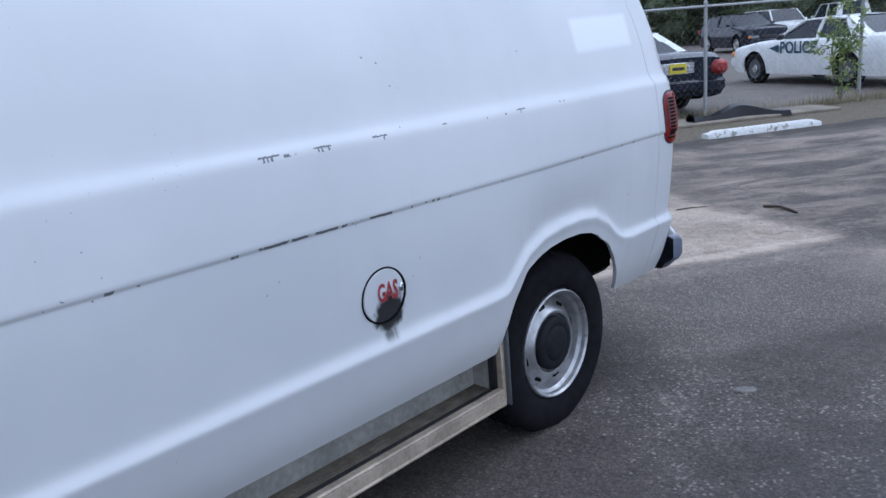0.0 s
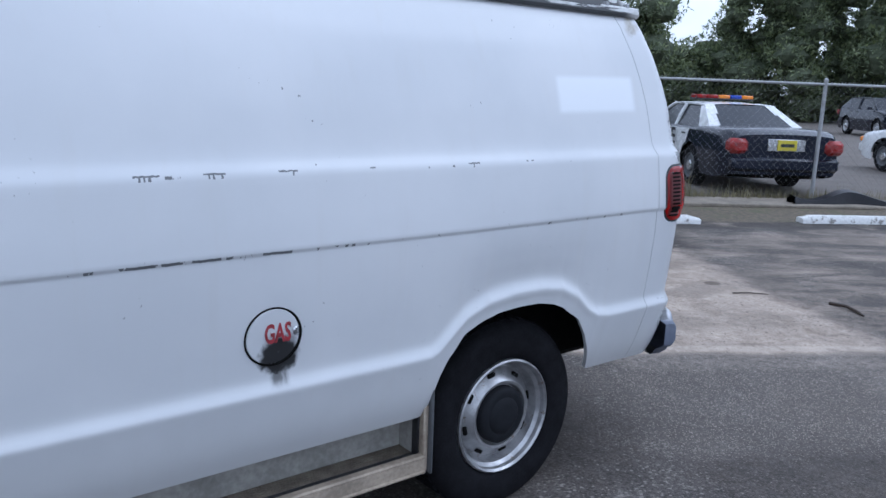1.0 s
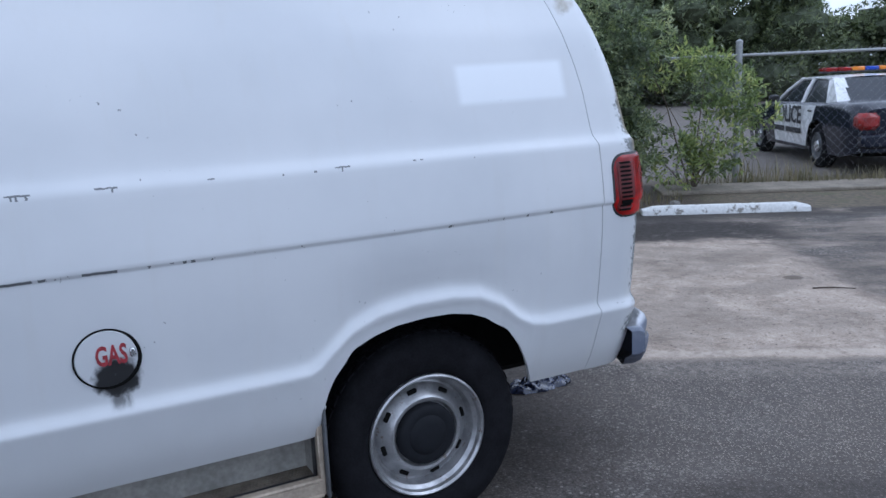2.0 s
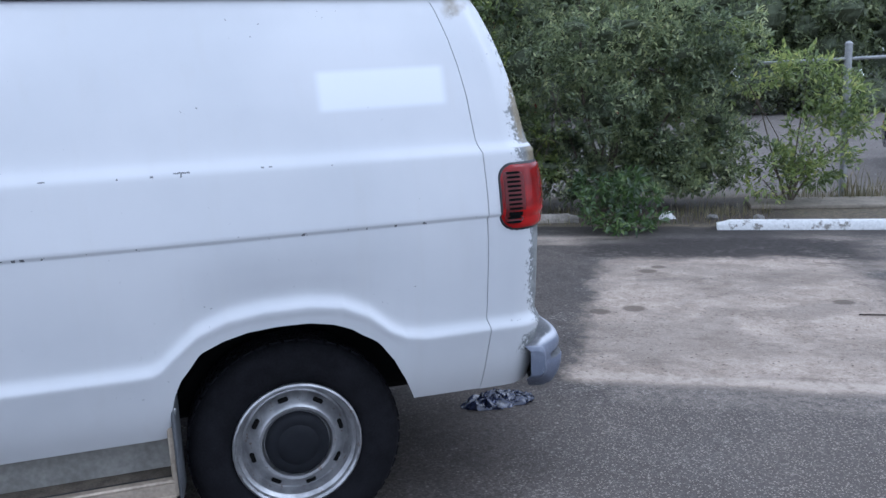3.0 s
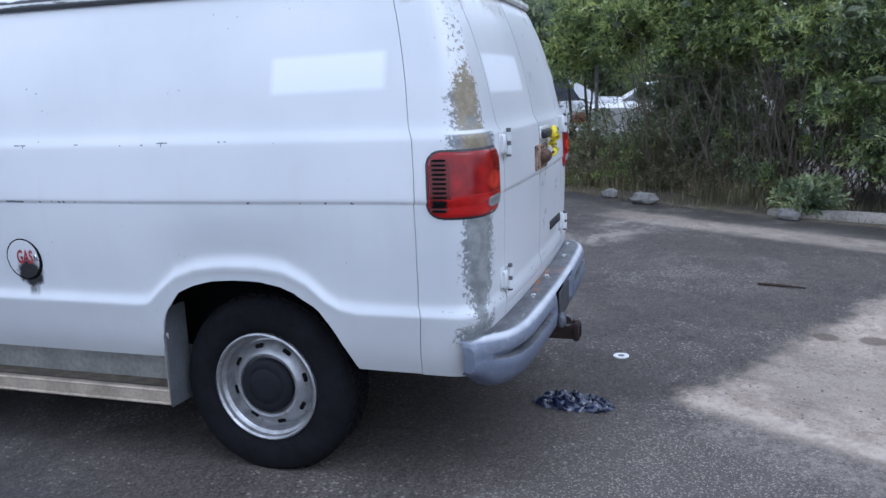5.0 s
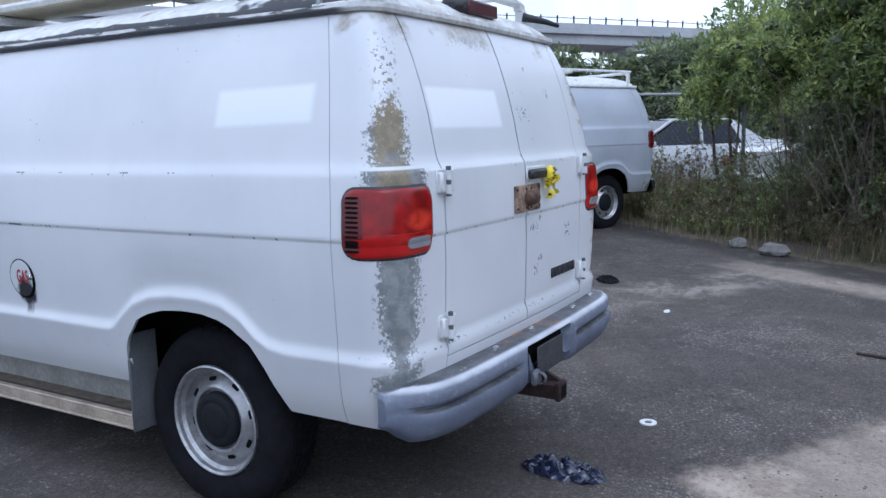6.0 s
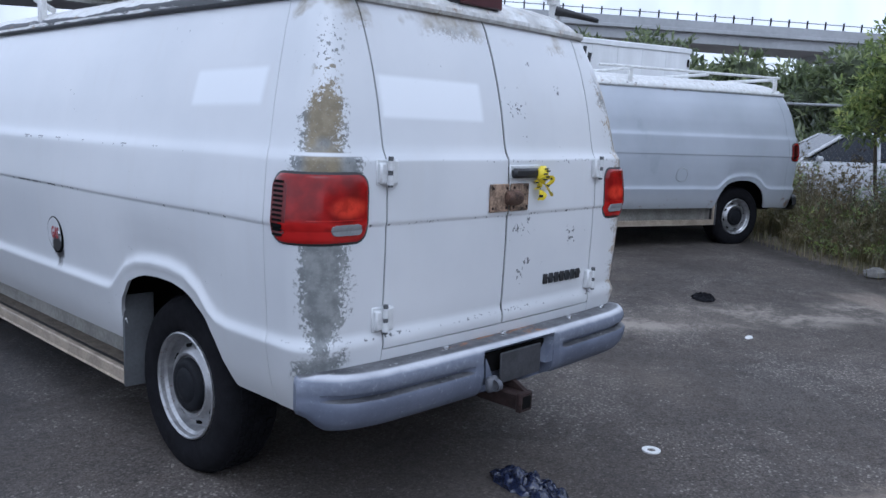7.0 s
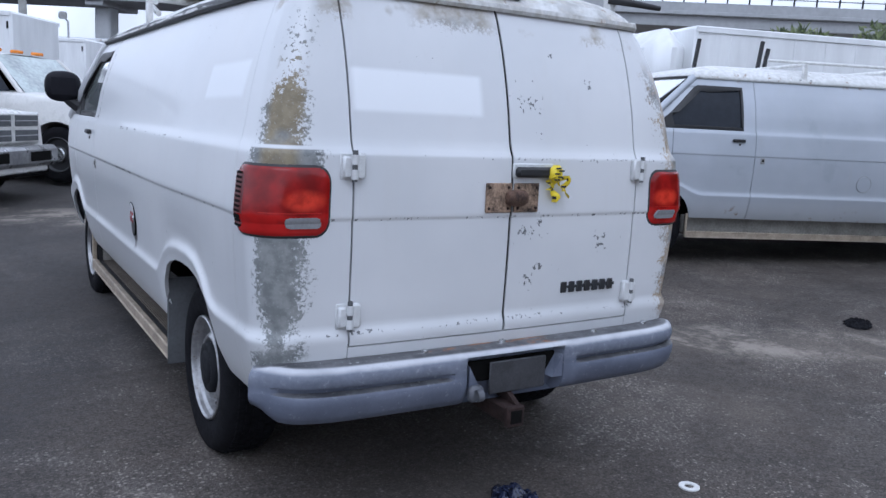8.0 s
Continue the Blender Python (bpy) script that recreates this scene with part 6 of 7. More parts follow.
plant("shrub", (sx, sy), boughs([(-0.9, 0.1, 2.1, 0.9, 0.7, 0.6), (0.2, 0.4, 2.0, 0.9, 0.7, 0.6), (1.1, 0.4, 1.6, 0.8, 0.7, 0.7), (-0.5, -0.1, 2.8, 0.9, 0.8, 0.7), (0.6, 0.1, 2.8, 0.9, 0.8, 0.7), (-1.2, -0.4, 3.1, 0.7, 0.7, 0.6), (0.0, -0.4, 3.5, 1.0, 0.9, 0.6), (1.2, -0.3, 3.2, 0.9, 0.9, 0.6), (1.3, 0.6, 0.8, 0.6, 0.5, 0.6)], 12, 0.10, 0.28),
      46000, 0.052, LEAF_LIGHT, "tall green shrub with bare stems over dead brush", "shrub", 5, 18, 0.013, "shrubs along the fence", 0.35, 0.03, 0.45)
sx, sy = lot(-3.0, -11.3)
plant("vine_thicket", (sx, sy), boughs([(0.3, 0.3, 2.3, 0.6, 0.5, 0.5), (-0.4, 0.2, 2.0, 0.6, 0.5, 0.5), (0.1, 0.0, 2.45, 0.6, 0.6, 0.45), (-0.8, -0.1, 2.1, 0.6, 0.5, 0.4), (0.9, 0.5, 1.9, 0.4, 0.4, 0.5), (0.8, 0.2, 2.8, 0.6, 0.6, 0.6), (-1.2, -0.3, 2.05, 0.5, 0.5, 0.35), (-1.75, -0.3, 1.85, 0.42, 0.4, 0.30), (-1.5, -0.2, 2.35, 0.30, 0.3, 0.22), (0.75, -0.2, 3.4, 0.55, 0.6, 0.5)], 12, 0.08, 0.22),
      28000, 0.052, LEAF_LIGHT, "light green vine thicket hanging over the fence", "vine", 8, 9, 0.010, "shrubs along the fence", 0.35, 0.03, 0.45)
sx, sy = lot(3.9, -11.2)
plant("shrub", (sx, sy), along([(0.3, 0.1, 0.7, 0.45, 0.4, 0.5), (0.5, -0.1, 1.25, 0.45, 0.4, 0.35), (-0.3, 0.2, 0.45, 0.4, 0.4, 0.35), (0.2, -0.3, 1.65, 0.30, 0.35, 0.25), (-0.5, -0.3, 1.7, 0.5, 0.5, 0.35), (-0.8, -0.2, 2.05, 0.5, 0.4, 0.25), (0.85, 0.05, 0.95, 0.22, 0.25, 0.12)] + clump_field(rs, 8, 0.6, 0.3, 0.3, 1.7, 0.12, 0.22)),
      5600, 0.060, LEAF_LIGHT, "straggly yellow-green shrub against a fence post", "shrub", 12, 9, 0.014, "shrubs along the fence")
plant("shrub", (-6.85, 6.40), [(0, 0, 0.26, 0.28, 0.28, 0.20), (0.22, 0.30, 0.18, 0.20, 0.22, 0.14), (-0.28, 0.25, 0.34, 0.24, 0.20, 0.18), (0.30, -0.10, 0.14, 0.24, 0.16, 0.12), (-0.12, -0.20, 0.50, 0.15, 0.18, 0.12), (0.1, 0.2, 0.52, 0.16, 0.14, 0.10), (0.45, 0.12, 0.10, 0.18, 0.12, 0.08), (-0.30, 0.48, 0.46, 0.10, 0.14, 0.07), (0.05, 0.50, 0.36, 0.12, 0.12, 0.06), (0.20, -0.30, 0.40, 0.10, 0.12, 0.07)],
      1900, 0.058, LEAF_LOW, "low broad-leaved green shrub on the lot's edge", "shrub", 14, 10, 0.008, "shrubs along the fence")
plant("shrub", (-8.35, 5.1), [(0, 0, 0.18, 0.30, 0.28, 0.18), (0.1, 0.2, 0.22, 0.2, 0.2, 0.18)], 1800, 0.055, LEAF_BUSH, "small dark shrub beside a grey parking stop", "shrub", 15, 5, 0.01, "shrubs along the fence")
sx, sy = lot(10.2, -11.7)
plant("vine", (sx, sy), along([(0.0, 0.1, 0.6, 0.25, 0.2, 0.5), (0.1, 0.0, 1.3, 0.3, 0.2, 0.5), (-0.3, 0.0, 1.0, 0.3, 0.2, 0.15)]), 750, 0.075, LEAF_LIGHT, "thin climbing vine on the fence", "vine", 17, 4, 0.012)
plant("small_tree", (-12.3, 2.3), [(0, 0, 2.0, 0.75, 0.7, 0.45), (0.3, 0.2, 2.5, 0.6, 0.6, 0.4), (-0.3, 0.3, 2.8, 0.55, 0.55, 0.4), (-0.2, 0.6, 1.6, 0.45, 0.45, 0.3), (0.4, -0.3, 1.5, 0.4, 0.4, 0.25)], 5600, 0.075, LEAF_LIGHT, "young light green tree behind the weeds", "tree", 19, 3, 0.04)


def weeds():
    """Blades of grass and weed stalks along the lot's edge."""
    rng = np.random.default_rng(5)
    spots = []
    for s0, s1, v0, v1, n, h in ((-8.5, -1.0, -11.6, -9.3, 4200, 0.26), (-1.0, 3.6, -10.6, -9.6, 1800, 0.14), (3.5, 12, -11.7, -11.3, 2600, 0.24), (4.6, 5.6, -11.75, -11.35, 500, 0.42), (-9.5, -6.0, -11.5, -9.5, 900, 0.40), (-7.6, -2.4, -11.6, -9.9, 9000, 0.52), (-3.2, 0.0, -10.9, -9.9, 2600, 0.28)):
        s, v = rng.uniform(s0, s1, n), rng.uniform(v0, v1, n)
        keep = np.sin(s * 2.3) * np.sin(v * 3.1 + s) + rng.normal(0, 0.5, n) > -0.25
        hh = h * rng.uniform(0.35, 1.3, n) * (0.5 + 0.5 * np.clip((v1 - v) / 0.5, 0, 1))
        spots.append(np.stack([0.53 * s + 0.848 * v, 0.848 * s - 0.53 * v, hh], 1)[keep])
    q = np.concatenate(spots)
    n = len(q)
    base = np.stack([q[:, 0], q[:, 1], rise(q[:, 0], q[:, 1])], 1)
    a = rng.uniform(0, 2 * np.pi, n)
    side = np.stack([np.cos(a), np.sin(a), 0 * a], 1) * (0.003 + 0.007 * q[:, 2:3])
    lean = np.stack([np.cos(a + 1.3), np.sin(a + 1.3), 0 * a], 1) * (q[:, 2:3] * rng.uniform(0.1, 0.6, (n, 1)))
    up = np.array([0, 0, 1.0]) * q[:, 2:3]
    v = np.stack([base - side, base + side, base + up * 0.6 + lean * 0.4 + side * 0.7, base + up * 0.6 + lean * 0.4 - side * 0.7, base + up + lean], 1).reshape(-1, 3)
    faces = []
    for i in range(n):
        faces += [(5 * i, 5 * i + 1, 5 * i + 2, 5 * i + 3), (5 * i + 3, 5 * i + 2, 5 * i + 4)]
    tagged(part("weeds", Geo().raw(v, faces), GRASS, smooth=False), "dry and green weeds along the lot's edge", "weeds", kind="stuff")


weeds()


def weed_clump(s, v, r, h, seed, leaf, n):
    x, y = lot(s, v)
    rng = random.Random(seed)
    clumps = []
    for _ in range(7):
        a = rng.uniform(0, 6.28)
        q = rng.random() ** 0.5 * r
        clumps.append((q * math.cos(a), q * math.sin(a), h * rng.uniform(0.15, 0.75), r * rng.uniform(0.25, 0.45), r * rng.uniform(0.25, 0.45), h * rng.uniform(0.15, 0.32)))
    plant("weed", (x, y), clumps, n, 0.035, leaf, "straggling weed with small green and brown leaves", "weed", seed, 9, 0.006, "weeds at the lot's edge")


rw = random.Random(31)
for i in range(84):
    s = rw.uniform(-7.4, -0.6)
    v = rw.uniform(-11.7, -9.75) if s < -2.5 else rw.uniform(-11.9, -10.3)
    weed_clump(s, v, rw.uniform(0.22, 0.45), rw.uniform(0.28, 0.85) * (1.55 if v < -10.5 and s < -2.5 else 1.35 if v < -10.5 else 0.75), 200 + i, (GRASS, LEAF_LIGHT, DRY_LEAF, LEAF_BUSH)[i % 4], 620)


def dead_brush():
    """A tangle of bare vines and twigs under the shrubs."""
    rng = random.Random(77)
    x0, y0 = lot(-1.2, -11.2)
    g = Geo()
    for _ in range(340):
        s, v = rng.uniform(-1.8, 1.9), rng.uniform(-1.1, 0.75)
        b = Vector((0.53 * s + 0.848 * v, 0.848 * s - 0.53 * v, 0.0))
        h = rng.uniform(0.8, 2.3)
        e = b + Vector((rng.uniform(-1.1, 1.1), rng.uniform(-1.1, 1.1), h))
        bend = Vector((rng.uniform(-0.45, 0.45), rng.uniform(-0.45, 0.45), rng.uniform(0.0, 0.5)))
        m1, m2 = b.lerp(e, 0.35) + bend * 0.7, b.lerp(e, 0.7) + bend
        r = rng.uniform(0.003, 0.011)
        g.tube([b, m1, m2, e], [r, r * 0.9, r * 0.7, r * 0.3], 4, False)
    ob = tagged(part("dead_brush", g, BARK), "tangle of bare grey vines and twigs", "brush", kind="stuff")
    ob.matrix_world = on_ground(x0, y0)


dead_brush()
sx, sy = lot(-2.75, -11.55)
plant("shrub", (sx, sy), along([(-0.45, 0.1, 0.45, 0.40, 0.30, 0.40), (0.0, 0.15, 0.75, 0.45, 0.30, 0.50), (0.5, 0.1, 0.6, 0.45, 0.35, 0.5), (0.35, 0.1, 1.25, 0.45, 0.30, 0.40), (0.9, 0.1, 1.0, 0.45, 0.30, 0.55), (-0.1, 0.1, 1.2, 0.30, 0.25, 0.30)] + clump_field(rs, 14, 0.8, 0.25, 0.2, 1.5, 0.10, 0.20)),
      15000, 0.045, LEAF_BUSH, "tangled dark shrub between the brush and the weeds", "shrub", 47, 9, 0.010, "shrubs along the fence", 0.35, 0.03, 0.45)
sx, sy = lot(-1.4, -12.0)
plant("shrub", (sx, sy), along([(-1.6, 0.1, 0.6, 0.6, 0.4, 0.5), (-1.9, 0.0, 1.1, 0.5, 0.4, 0.6), (-1.4, 0.1, 1.8, 0.6, 0.4, 0.5), (-0.6, 0.1, 2.0, 0.6, 0.4, 0.5), (-0.8, 0.0, 0.9, 0.6, 0.4, 0.6), (0.0, 0.1, 0.7, 0.6, 0.4, 0.6), (0.8, 0.1, 1.0, 0.6, 0.4, 0.6), (1.5, 0.2, 0.7, 0.6, 0.4, 0.6), (-1.2, -0.1, 1.4, 0.5, 0.4, 0.4), (0.4, -0.1, 1.5, 0.7, 0.4, 0.4)]),
      24000, 0.055, LEAF_BUSH, "dark shrub growing through the fence behind brush", "shrub", 44, 8, 0.012, "shrubs along the fence", 0.35, 0.03, 0.5)


# ---- woods in the distance ----
def woods():
    rng = random.Random(21)
    eye = (0.0, 3.0)
    tab_az = [80, 100, 114, 121, 123.6, 125.0, 128, 129.6, 131.2, 133, 141, 160, 178, 186, 190, 194, 200, 206, 214, 222, 230]
    tab_el = [9.5, 10, 9.5, 8.6, 7.4, 3.6, 3.4, 5.0, 7.6, 9.0, 11, 11, 10, 7.6, 5.6, 4.2, 4.3, 6.4, 6.0, 3.8, 3.0]
    groups = []
    az = 78.0
    while az < 232:
        far = 54 + rng.uniform(-3, 5) if az < 131 else 44 + rng.uniform(-4, 6) if az < 185 else 30 + rng.uniform(-2, 5)
        el = np.interp(az, tab_az, tab_el) + rng.uniform(-0.5, 0.4)
        top = 1.5 + far * math.tan(radians(float(el)))
        x, y = eye[0] + far * math.cos(radians(az)), eye[1] + far * math.sin(radians(az))
        clumps = []
        z = 0.6
        while z < top - 0.4:
            r = rng.uniform(0.8, 1.5) * (1.15 if z < top * 0.6 else 0.8)
            clumps.append((rng.uniform(-1.1, 1.1), rng.uniform(-1.1, 1.1), min(z, top - r * 0.6), r * 1.25, r * 1.25, r * 0.85))
            z += r * 0.6
        groups.append((x, y, clumps))
        az += 1.9
    for i, (x, y, clumps) in enumerate(groups):
        plant("tree", (x, y), clumps, 6800, 0.20, LEAF_FAR, "dark green tree in the wood beyond the fence", "tree", 100 + i, 3, 0.12, "trees of the wood", 0.5, 0.03, 0.70)


woods()


# ---- the road bridge ----
def bridge():
    a, b = Vector((-101.5, 16)), Vector((18.5, -90))
    d = (b - a).normalized()
    turn = math.degrees(math.atan2(d.y, d.x))
    ln = (b - a).length
    ob = thing("road_bridge", pose(a.x, a.y, 0, 0, 0, turn) @ pose(0, 0, -1.66, 0, -1.05, 0), "grey concrete road bridge on columns in the distance", "bridge")
    part("girder", Geo().box((ln / 2, 2.7, 8.52), (ln, 5.0, 0.72), 0.05), BRIDGE, ob)
    part("deck", Geo().box((ln / 2, 2.7, 8.98), (ln, 5.6, 0.25), 0.04), BRIDGE, ob)
    for y in (0.05, 5.35):
        part("parapet", Geo().box((ln / 2, y, 9.35), (ln, 0.25, 0.55), 0.03), BRIDGE, ob)
        part("hand_rail", Geo().tube([(0, y, 9.98), (ln, y, 9.98)], 0.04, 6), GALV, ob)
    n = int(ln / 1.3)
    for i in range(n):
        part("rail_post", Geo().box((0.6 + 1.3 * i, 5.35, 9.85), (0.10, 0.10, 0.60), 0.01), BLACK, ob)
    for s in (17.5, 51, 84.5, 118, 150):
        part("column", Geo().box((s, 3.4, 3.1), (1.25, 1.25, 10.0), 0.12), BRIDGE, ob)
        part("pier_cap", Geo().box((s, 2.7, 8.02), (1.5, 4.6, 0.45), 0.08), BRIDGE, ob)


bridge()


# ---- cars: local x to the left, y to the rear, z up ----
def car_wheel(car, x, y, r, side, rim_mat):
    hub = new("wheel")
    hub.parent = car
    hub.matrix_local = pose(x, y, r) @ (Matrix.Identity(4) if side > 0 else pose(0, 0, 0, 0, 0, 180))
    w = 0.11
    part("tyre", Geo().lathe([(-w, r * 0.62), (-w, r * 0.9), (-w + 0.03, r), (w - 0.03, r), (w, r * 0.9), (w + 0.008, r * 0.78), (w - 0.005, r * 0.62)], n=32), RUBBER, hub)
    part("rim", Geo().lathe([(w - 0.005, r * 0.64), (w + 0.004, r * 0.61), (w - 0.03, r * 0.54), (w - 0.035, r * 0.32), (w - 0.004, r * 0.24), (w + 0.004, 0.0)], n=32), rim_mat, hub)
    part("wheel_cap", Geo().lathe([(w - 0.006, r * 0.27), (w + 0.010, r * 0.24), (w + 0.014, r * 0.12), (w + 0.014, 0.0)], n=20), CHROME, hub)


def build_car(name, m, label, category, L, half, front_axle, rear_axle, r, top, belt, house, paint, roof_paint=None, door_paint=None, group="", screen=None):
    """top: (y, z) of the lower body's upper edge; house: y of windshield base, roof front, roof rear, rear glass base, roof height, roof half width."""
    car = thing(name, m, label, category, group)
    roof_paint, y0, y1 = roof_paint or paint, -L / 2, L / 2
    ty, tz = np.array(top).T

    def plan(y):
        e0, e1 = (y - y0) / L, (y1 - y) / L
        return half * (1 - 0.20 * (1 - min(1, e0 / 0.10)) ** 2.2 - 0.13 * (1 - min(1, e1 / 0.09)) ** 2.2)

    def low(y):
        z = 0.24 + 0.10 * (1 - min(1, (y - y0) / 0.5)) + 0.10 * (1 - min(1, (y1 - y) / 0.5))
        for a in (front_axle, rear_axle):
            w = abs(y - a)
            if w < r + 0.07:
                z = max(z, r + math.sqrt((r + 0.07) ** 2 - w * w))
        return z

    ys = set(np.linspace(y0, y1, 60).tolist())
    for a in (front_axle, rear_axle):
        ys |= set((a + (r + 0.07) * np.sin(np.linspace(-1.57, 1.57, 21))).tolist())
        ys |= {a - r - 0.072, a + r + 0.072}
    ys = sorted(y for y in ys if y0 <= y <= y1)

    def ring(y):
        w, zl, zt = plan(y), low(y), float(np.interp(y, ty, tz))
        pts = []
        for f in np.linspace(0, 1, 9):
            z = zl + (zt - 0.05 - zl) * f
            g = (z - 0.24) / (zt - 0.29)
            pts.append((w * (0.955 + 0.045 * math.sin(min(1, max(0, g)) * 2.6)) - 0.035 * max(0, g - 0.6) / 0.4, y, z))
        pts += [(w * 0.95 - 0.045, y, zt - 0.018), (w * 0.90 - 0.06, y, zt), (w * 0.6, y, zt + 0.016), (w * 0.3, y, zt + 0.024), (0, y, zt + 0.027)]
        return pts

    rows = [ring(y) for y in ys]
    g = Geo().grid(rows, flip=True)
    g.grid([[(-x, y, z) for x, y, z in r_] for r_ in rows])
    for r_, fl in ((rows[0], True), (rows[-1], False)):
        loop = r_ + [(-x, y, z) for x, y, z in r_[-2::-1]]
        g.raw(loop, [tuple(range(len(loop)))[::-1] if fl else tuple(range(len(loop)))])
    part("body", g, paint, car, angle=50)
    part("underside", Geo().box((0, 0, 0.42), (half * 1.5, L * 0.86, 0.36), 0.03), VOID, car)
    A, B, C, E, zr, hr = house
    zb = lambda y: float(np.interp(y, ty, tz))
    hb = half * 0.90 - 0.05
    part("roof", Geo().grid([[(hr * t * (1 - 0.05 * abs(f - 0.5)), B + (C - B) * f, zr - 0.045 * abs(t) ** 3 - 0.03 * abs(2 * f - 1) ** 3) for t in np.linspace(-1, 1, 13)] for f in np.linspace(0, 1, 9)], flip=False), roof_paint, car)
    def pane(nm, a0, a1, b0, b1, mat):
        part(nm, Geo().grid([[Vector(a0).lerp(Vector(a1), t).lerp(Vector(b0).lerp(Vector(b1), t), f) for t in np.linspace(0, 1, 7)] for f in np.linspace(0, 1, 5)]), mat, car)
    zB = zr - 0.075
    pane("windshield", (-hb + 0.05, A, zb(A)), (hb - 0.05, A, zb(A)), (-hr + 0.05, B, zB + 0.03), (hr - 0.05, B, zB + 0.03), screen or GLASS_DARK)
    pane("rear_window", (-hb + 0.20, E, zb(E)), (hb - 0.20, E, zb(E)), (-hr + 0.16, C, zB + 0.03), (hr - 0.16, C, zB + 0.03), GLASS_DARK)
    M = B + (C - B) * 0.46
    for s in (1, -1):
        for y_a, y_b, y_c, y_d in ((A + 0.22, M - 0.04, B + 0.08, M - 0.04), (M + 0.04, min(E - 0.46, rear_axle - 0.02) if E - C > 0.3 else C - 0.08, M + 0.04, C - 0.06)):
            pane("side_window", (s * (hb - 0.005), y_a, zb(0)), (s * (hb - 0.005), y_b, zb(0)), (s * hr * 0.985, y_c, zB), (s * hr * 0.985, y_d, zB), GLASS_DARK)
        for base, tip, r0 in (((s * hb, A + 0.02, zb(A) - 0.02), (s * hr * 0.97, B, zB + 0.02), 0.035), ((s * hb, M, zb(0) - 0.02), (s * hr * 0.99, M, zB + 0.02), 0.040)):
            part("pillar", Geo().tube([base, Vector(base).lerp(Vector(tip), 0.5) + Vector((0.015 * s, 0, 0.012)), tip], r0, 8), roof_paint, car)
        part("rear_quarter", Geo().raw([(s * hb, min(E - 0.46, rear_axle) if E - C > 0.3 else C - 0.08, zb(0) - 0.02), (s * hb, E, zb(E) - 0.02), (s * (hr - 0.03), C + 0.02, zB + 0.03), (s * hr * 0.99, C - 0.07, zB + 0.01), (s * (hb - 0.06), min(E - 0.46, rear_axle) if E - C > 0.3 else C - 0.08, zb(0) - 0.02), (s * (hb - 0.24), E + 0.01, zb(E) - 0.02), (s * (hr - 0.20), C + 0.025, zB + 0.03), (s * (hr - 0.06), C - 0.07, zB)],
                                    [(0, 1, 2, 3), (7, 6, 5, 4), (0, 3, 7, 4), (1, 5, 6, 2), (2, 6, 7, 3), (0, 4, 5, 1)]), roof_paint, car, smooth=False)
        part("drip_rail", Geo().tube([(s * hr * 0.985, B, zB + 0.015), (s * hr, (B + C) / 2, zB + 0.035), (s * hr * 0.985, C, zB + 0.015)], 0.022, 6), roof_paint, car)
        for ya in (front_axle, rear_axle):
            car_wheel(car, s * (half - 0.135), ya, r, s, BLACK if screen else FLAP if door_paint else RIM)
        # doors
        for d0, d1 in ((A + 0.35, M), (M + 0.012, min(rear_axle - r * 0.55, E - 0.2))):
            if d1 - d0 > 0.3:
                pr = []
                for y in np.linspace(d0, d1, 9):
                    ring_pts = [p for p in ring(y)[:10]]
                    zz = np.linspace(max(0.30, low(y) + 0.03), zb(y) - 0.045, 8)
                    pr.append([(s * (float(np.interp(z, [p[2] for p in ring_pts], [p[0] for p in ring_pts])) + 0.006), y, z) for z in zz])
                door = part("door", Geo().grid(pr, flip=s > 0), door_paint or paint, car)
                part("door_handle", Geo().box((s * (plan(d1) * 0.985), d1 - 0.16, zb(d1) - 0.13), (0.02, 0.14, 0.03), 0.006), BLACK if door_paint else paint, door)
        part("wing_mirror", Geo().box((s * (half + 0.03), A + 0.38, zb(A) + 0.06), (0.18, 0.10, 0.12), 0.03), BLACK if door_paint else paint, car)
        xf = plan(y0 + 0.08)
        part("head_lamp", Geo().box((s * (xf - 0.22), y0 + 0.035, 0.66), (0.36, 0.10, 0.14), 0.03), CLEAR_LENS, car)
        part("corner_lamp", Geo().box((s * (xf - 0.02), y0 + 0.12, 0.66), (0.10, 0.16, 0.12), 0.03), AMBER, car)
        part("tail_lamp", Geo().box((s * (plan(y1 - 0.05) - 0.095), y1 - 0.055, zb(y1) - 0.165), (0.30, 0.26, 0.235), 0.06), CAR_LAMP, car)
    part("front_bumper", Geo().box((0, y0 + 0.03, 0.47), (2 * plan(y0 + 0.1) - 0.06, 0.18, 0.22), 0.05), paint, car)
    part("rear_bumper", Geo().box((0, y1 - 0.02, 0.50), (2 * plan(y1 - 0.1) - 0.04, 0.20, 0.22), 0.05), paint, car)
    part("grille", Geo().box((0, y0 + 0.02, 0.66), (0.62, 0.08, 0.13), 0.02), BLACK, car)
    return car


def lettering(car, text, x, y, z, size, mat, side=1):
    """Letters on a car's flank, read from outside."""
    me = words(text, size, 0.003, size * 0.022)
    if side > 0:
        m = Matrix(((0, 0, 1, x), (1, 0, 0, y), (0, 1, 0, z), (0, 0, 0, 1)))
    else:
        m = Matrix(((0, 0, -1, -x), (-1, 0, 0, y), (0, 1, 0, z), (0, 0, 0, 1)))
    me.transform(m)
    return part("lettering", me, mat, car, "dark block letters", smooth=False)


SEDAN_TOP = [(-2.69, 0.74), (-2.6, 0.80), (-1.6, 0.94), (-1.0, 0.98), (1.3, 1.00), (1.75, 1.03), (2.45, 1.02), (2.69, 0.94)]
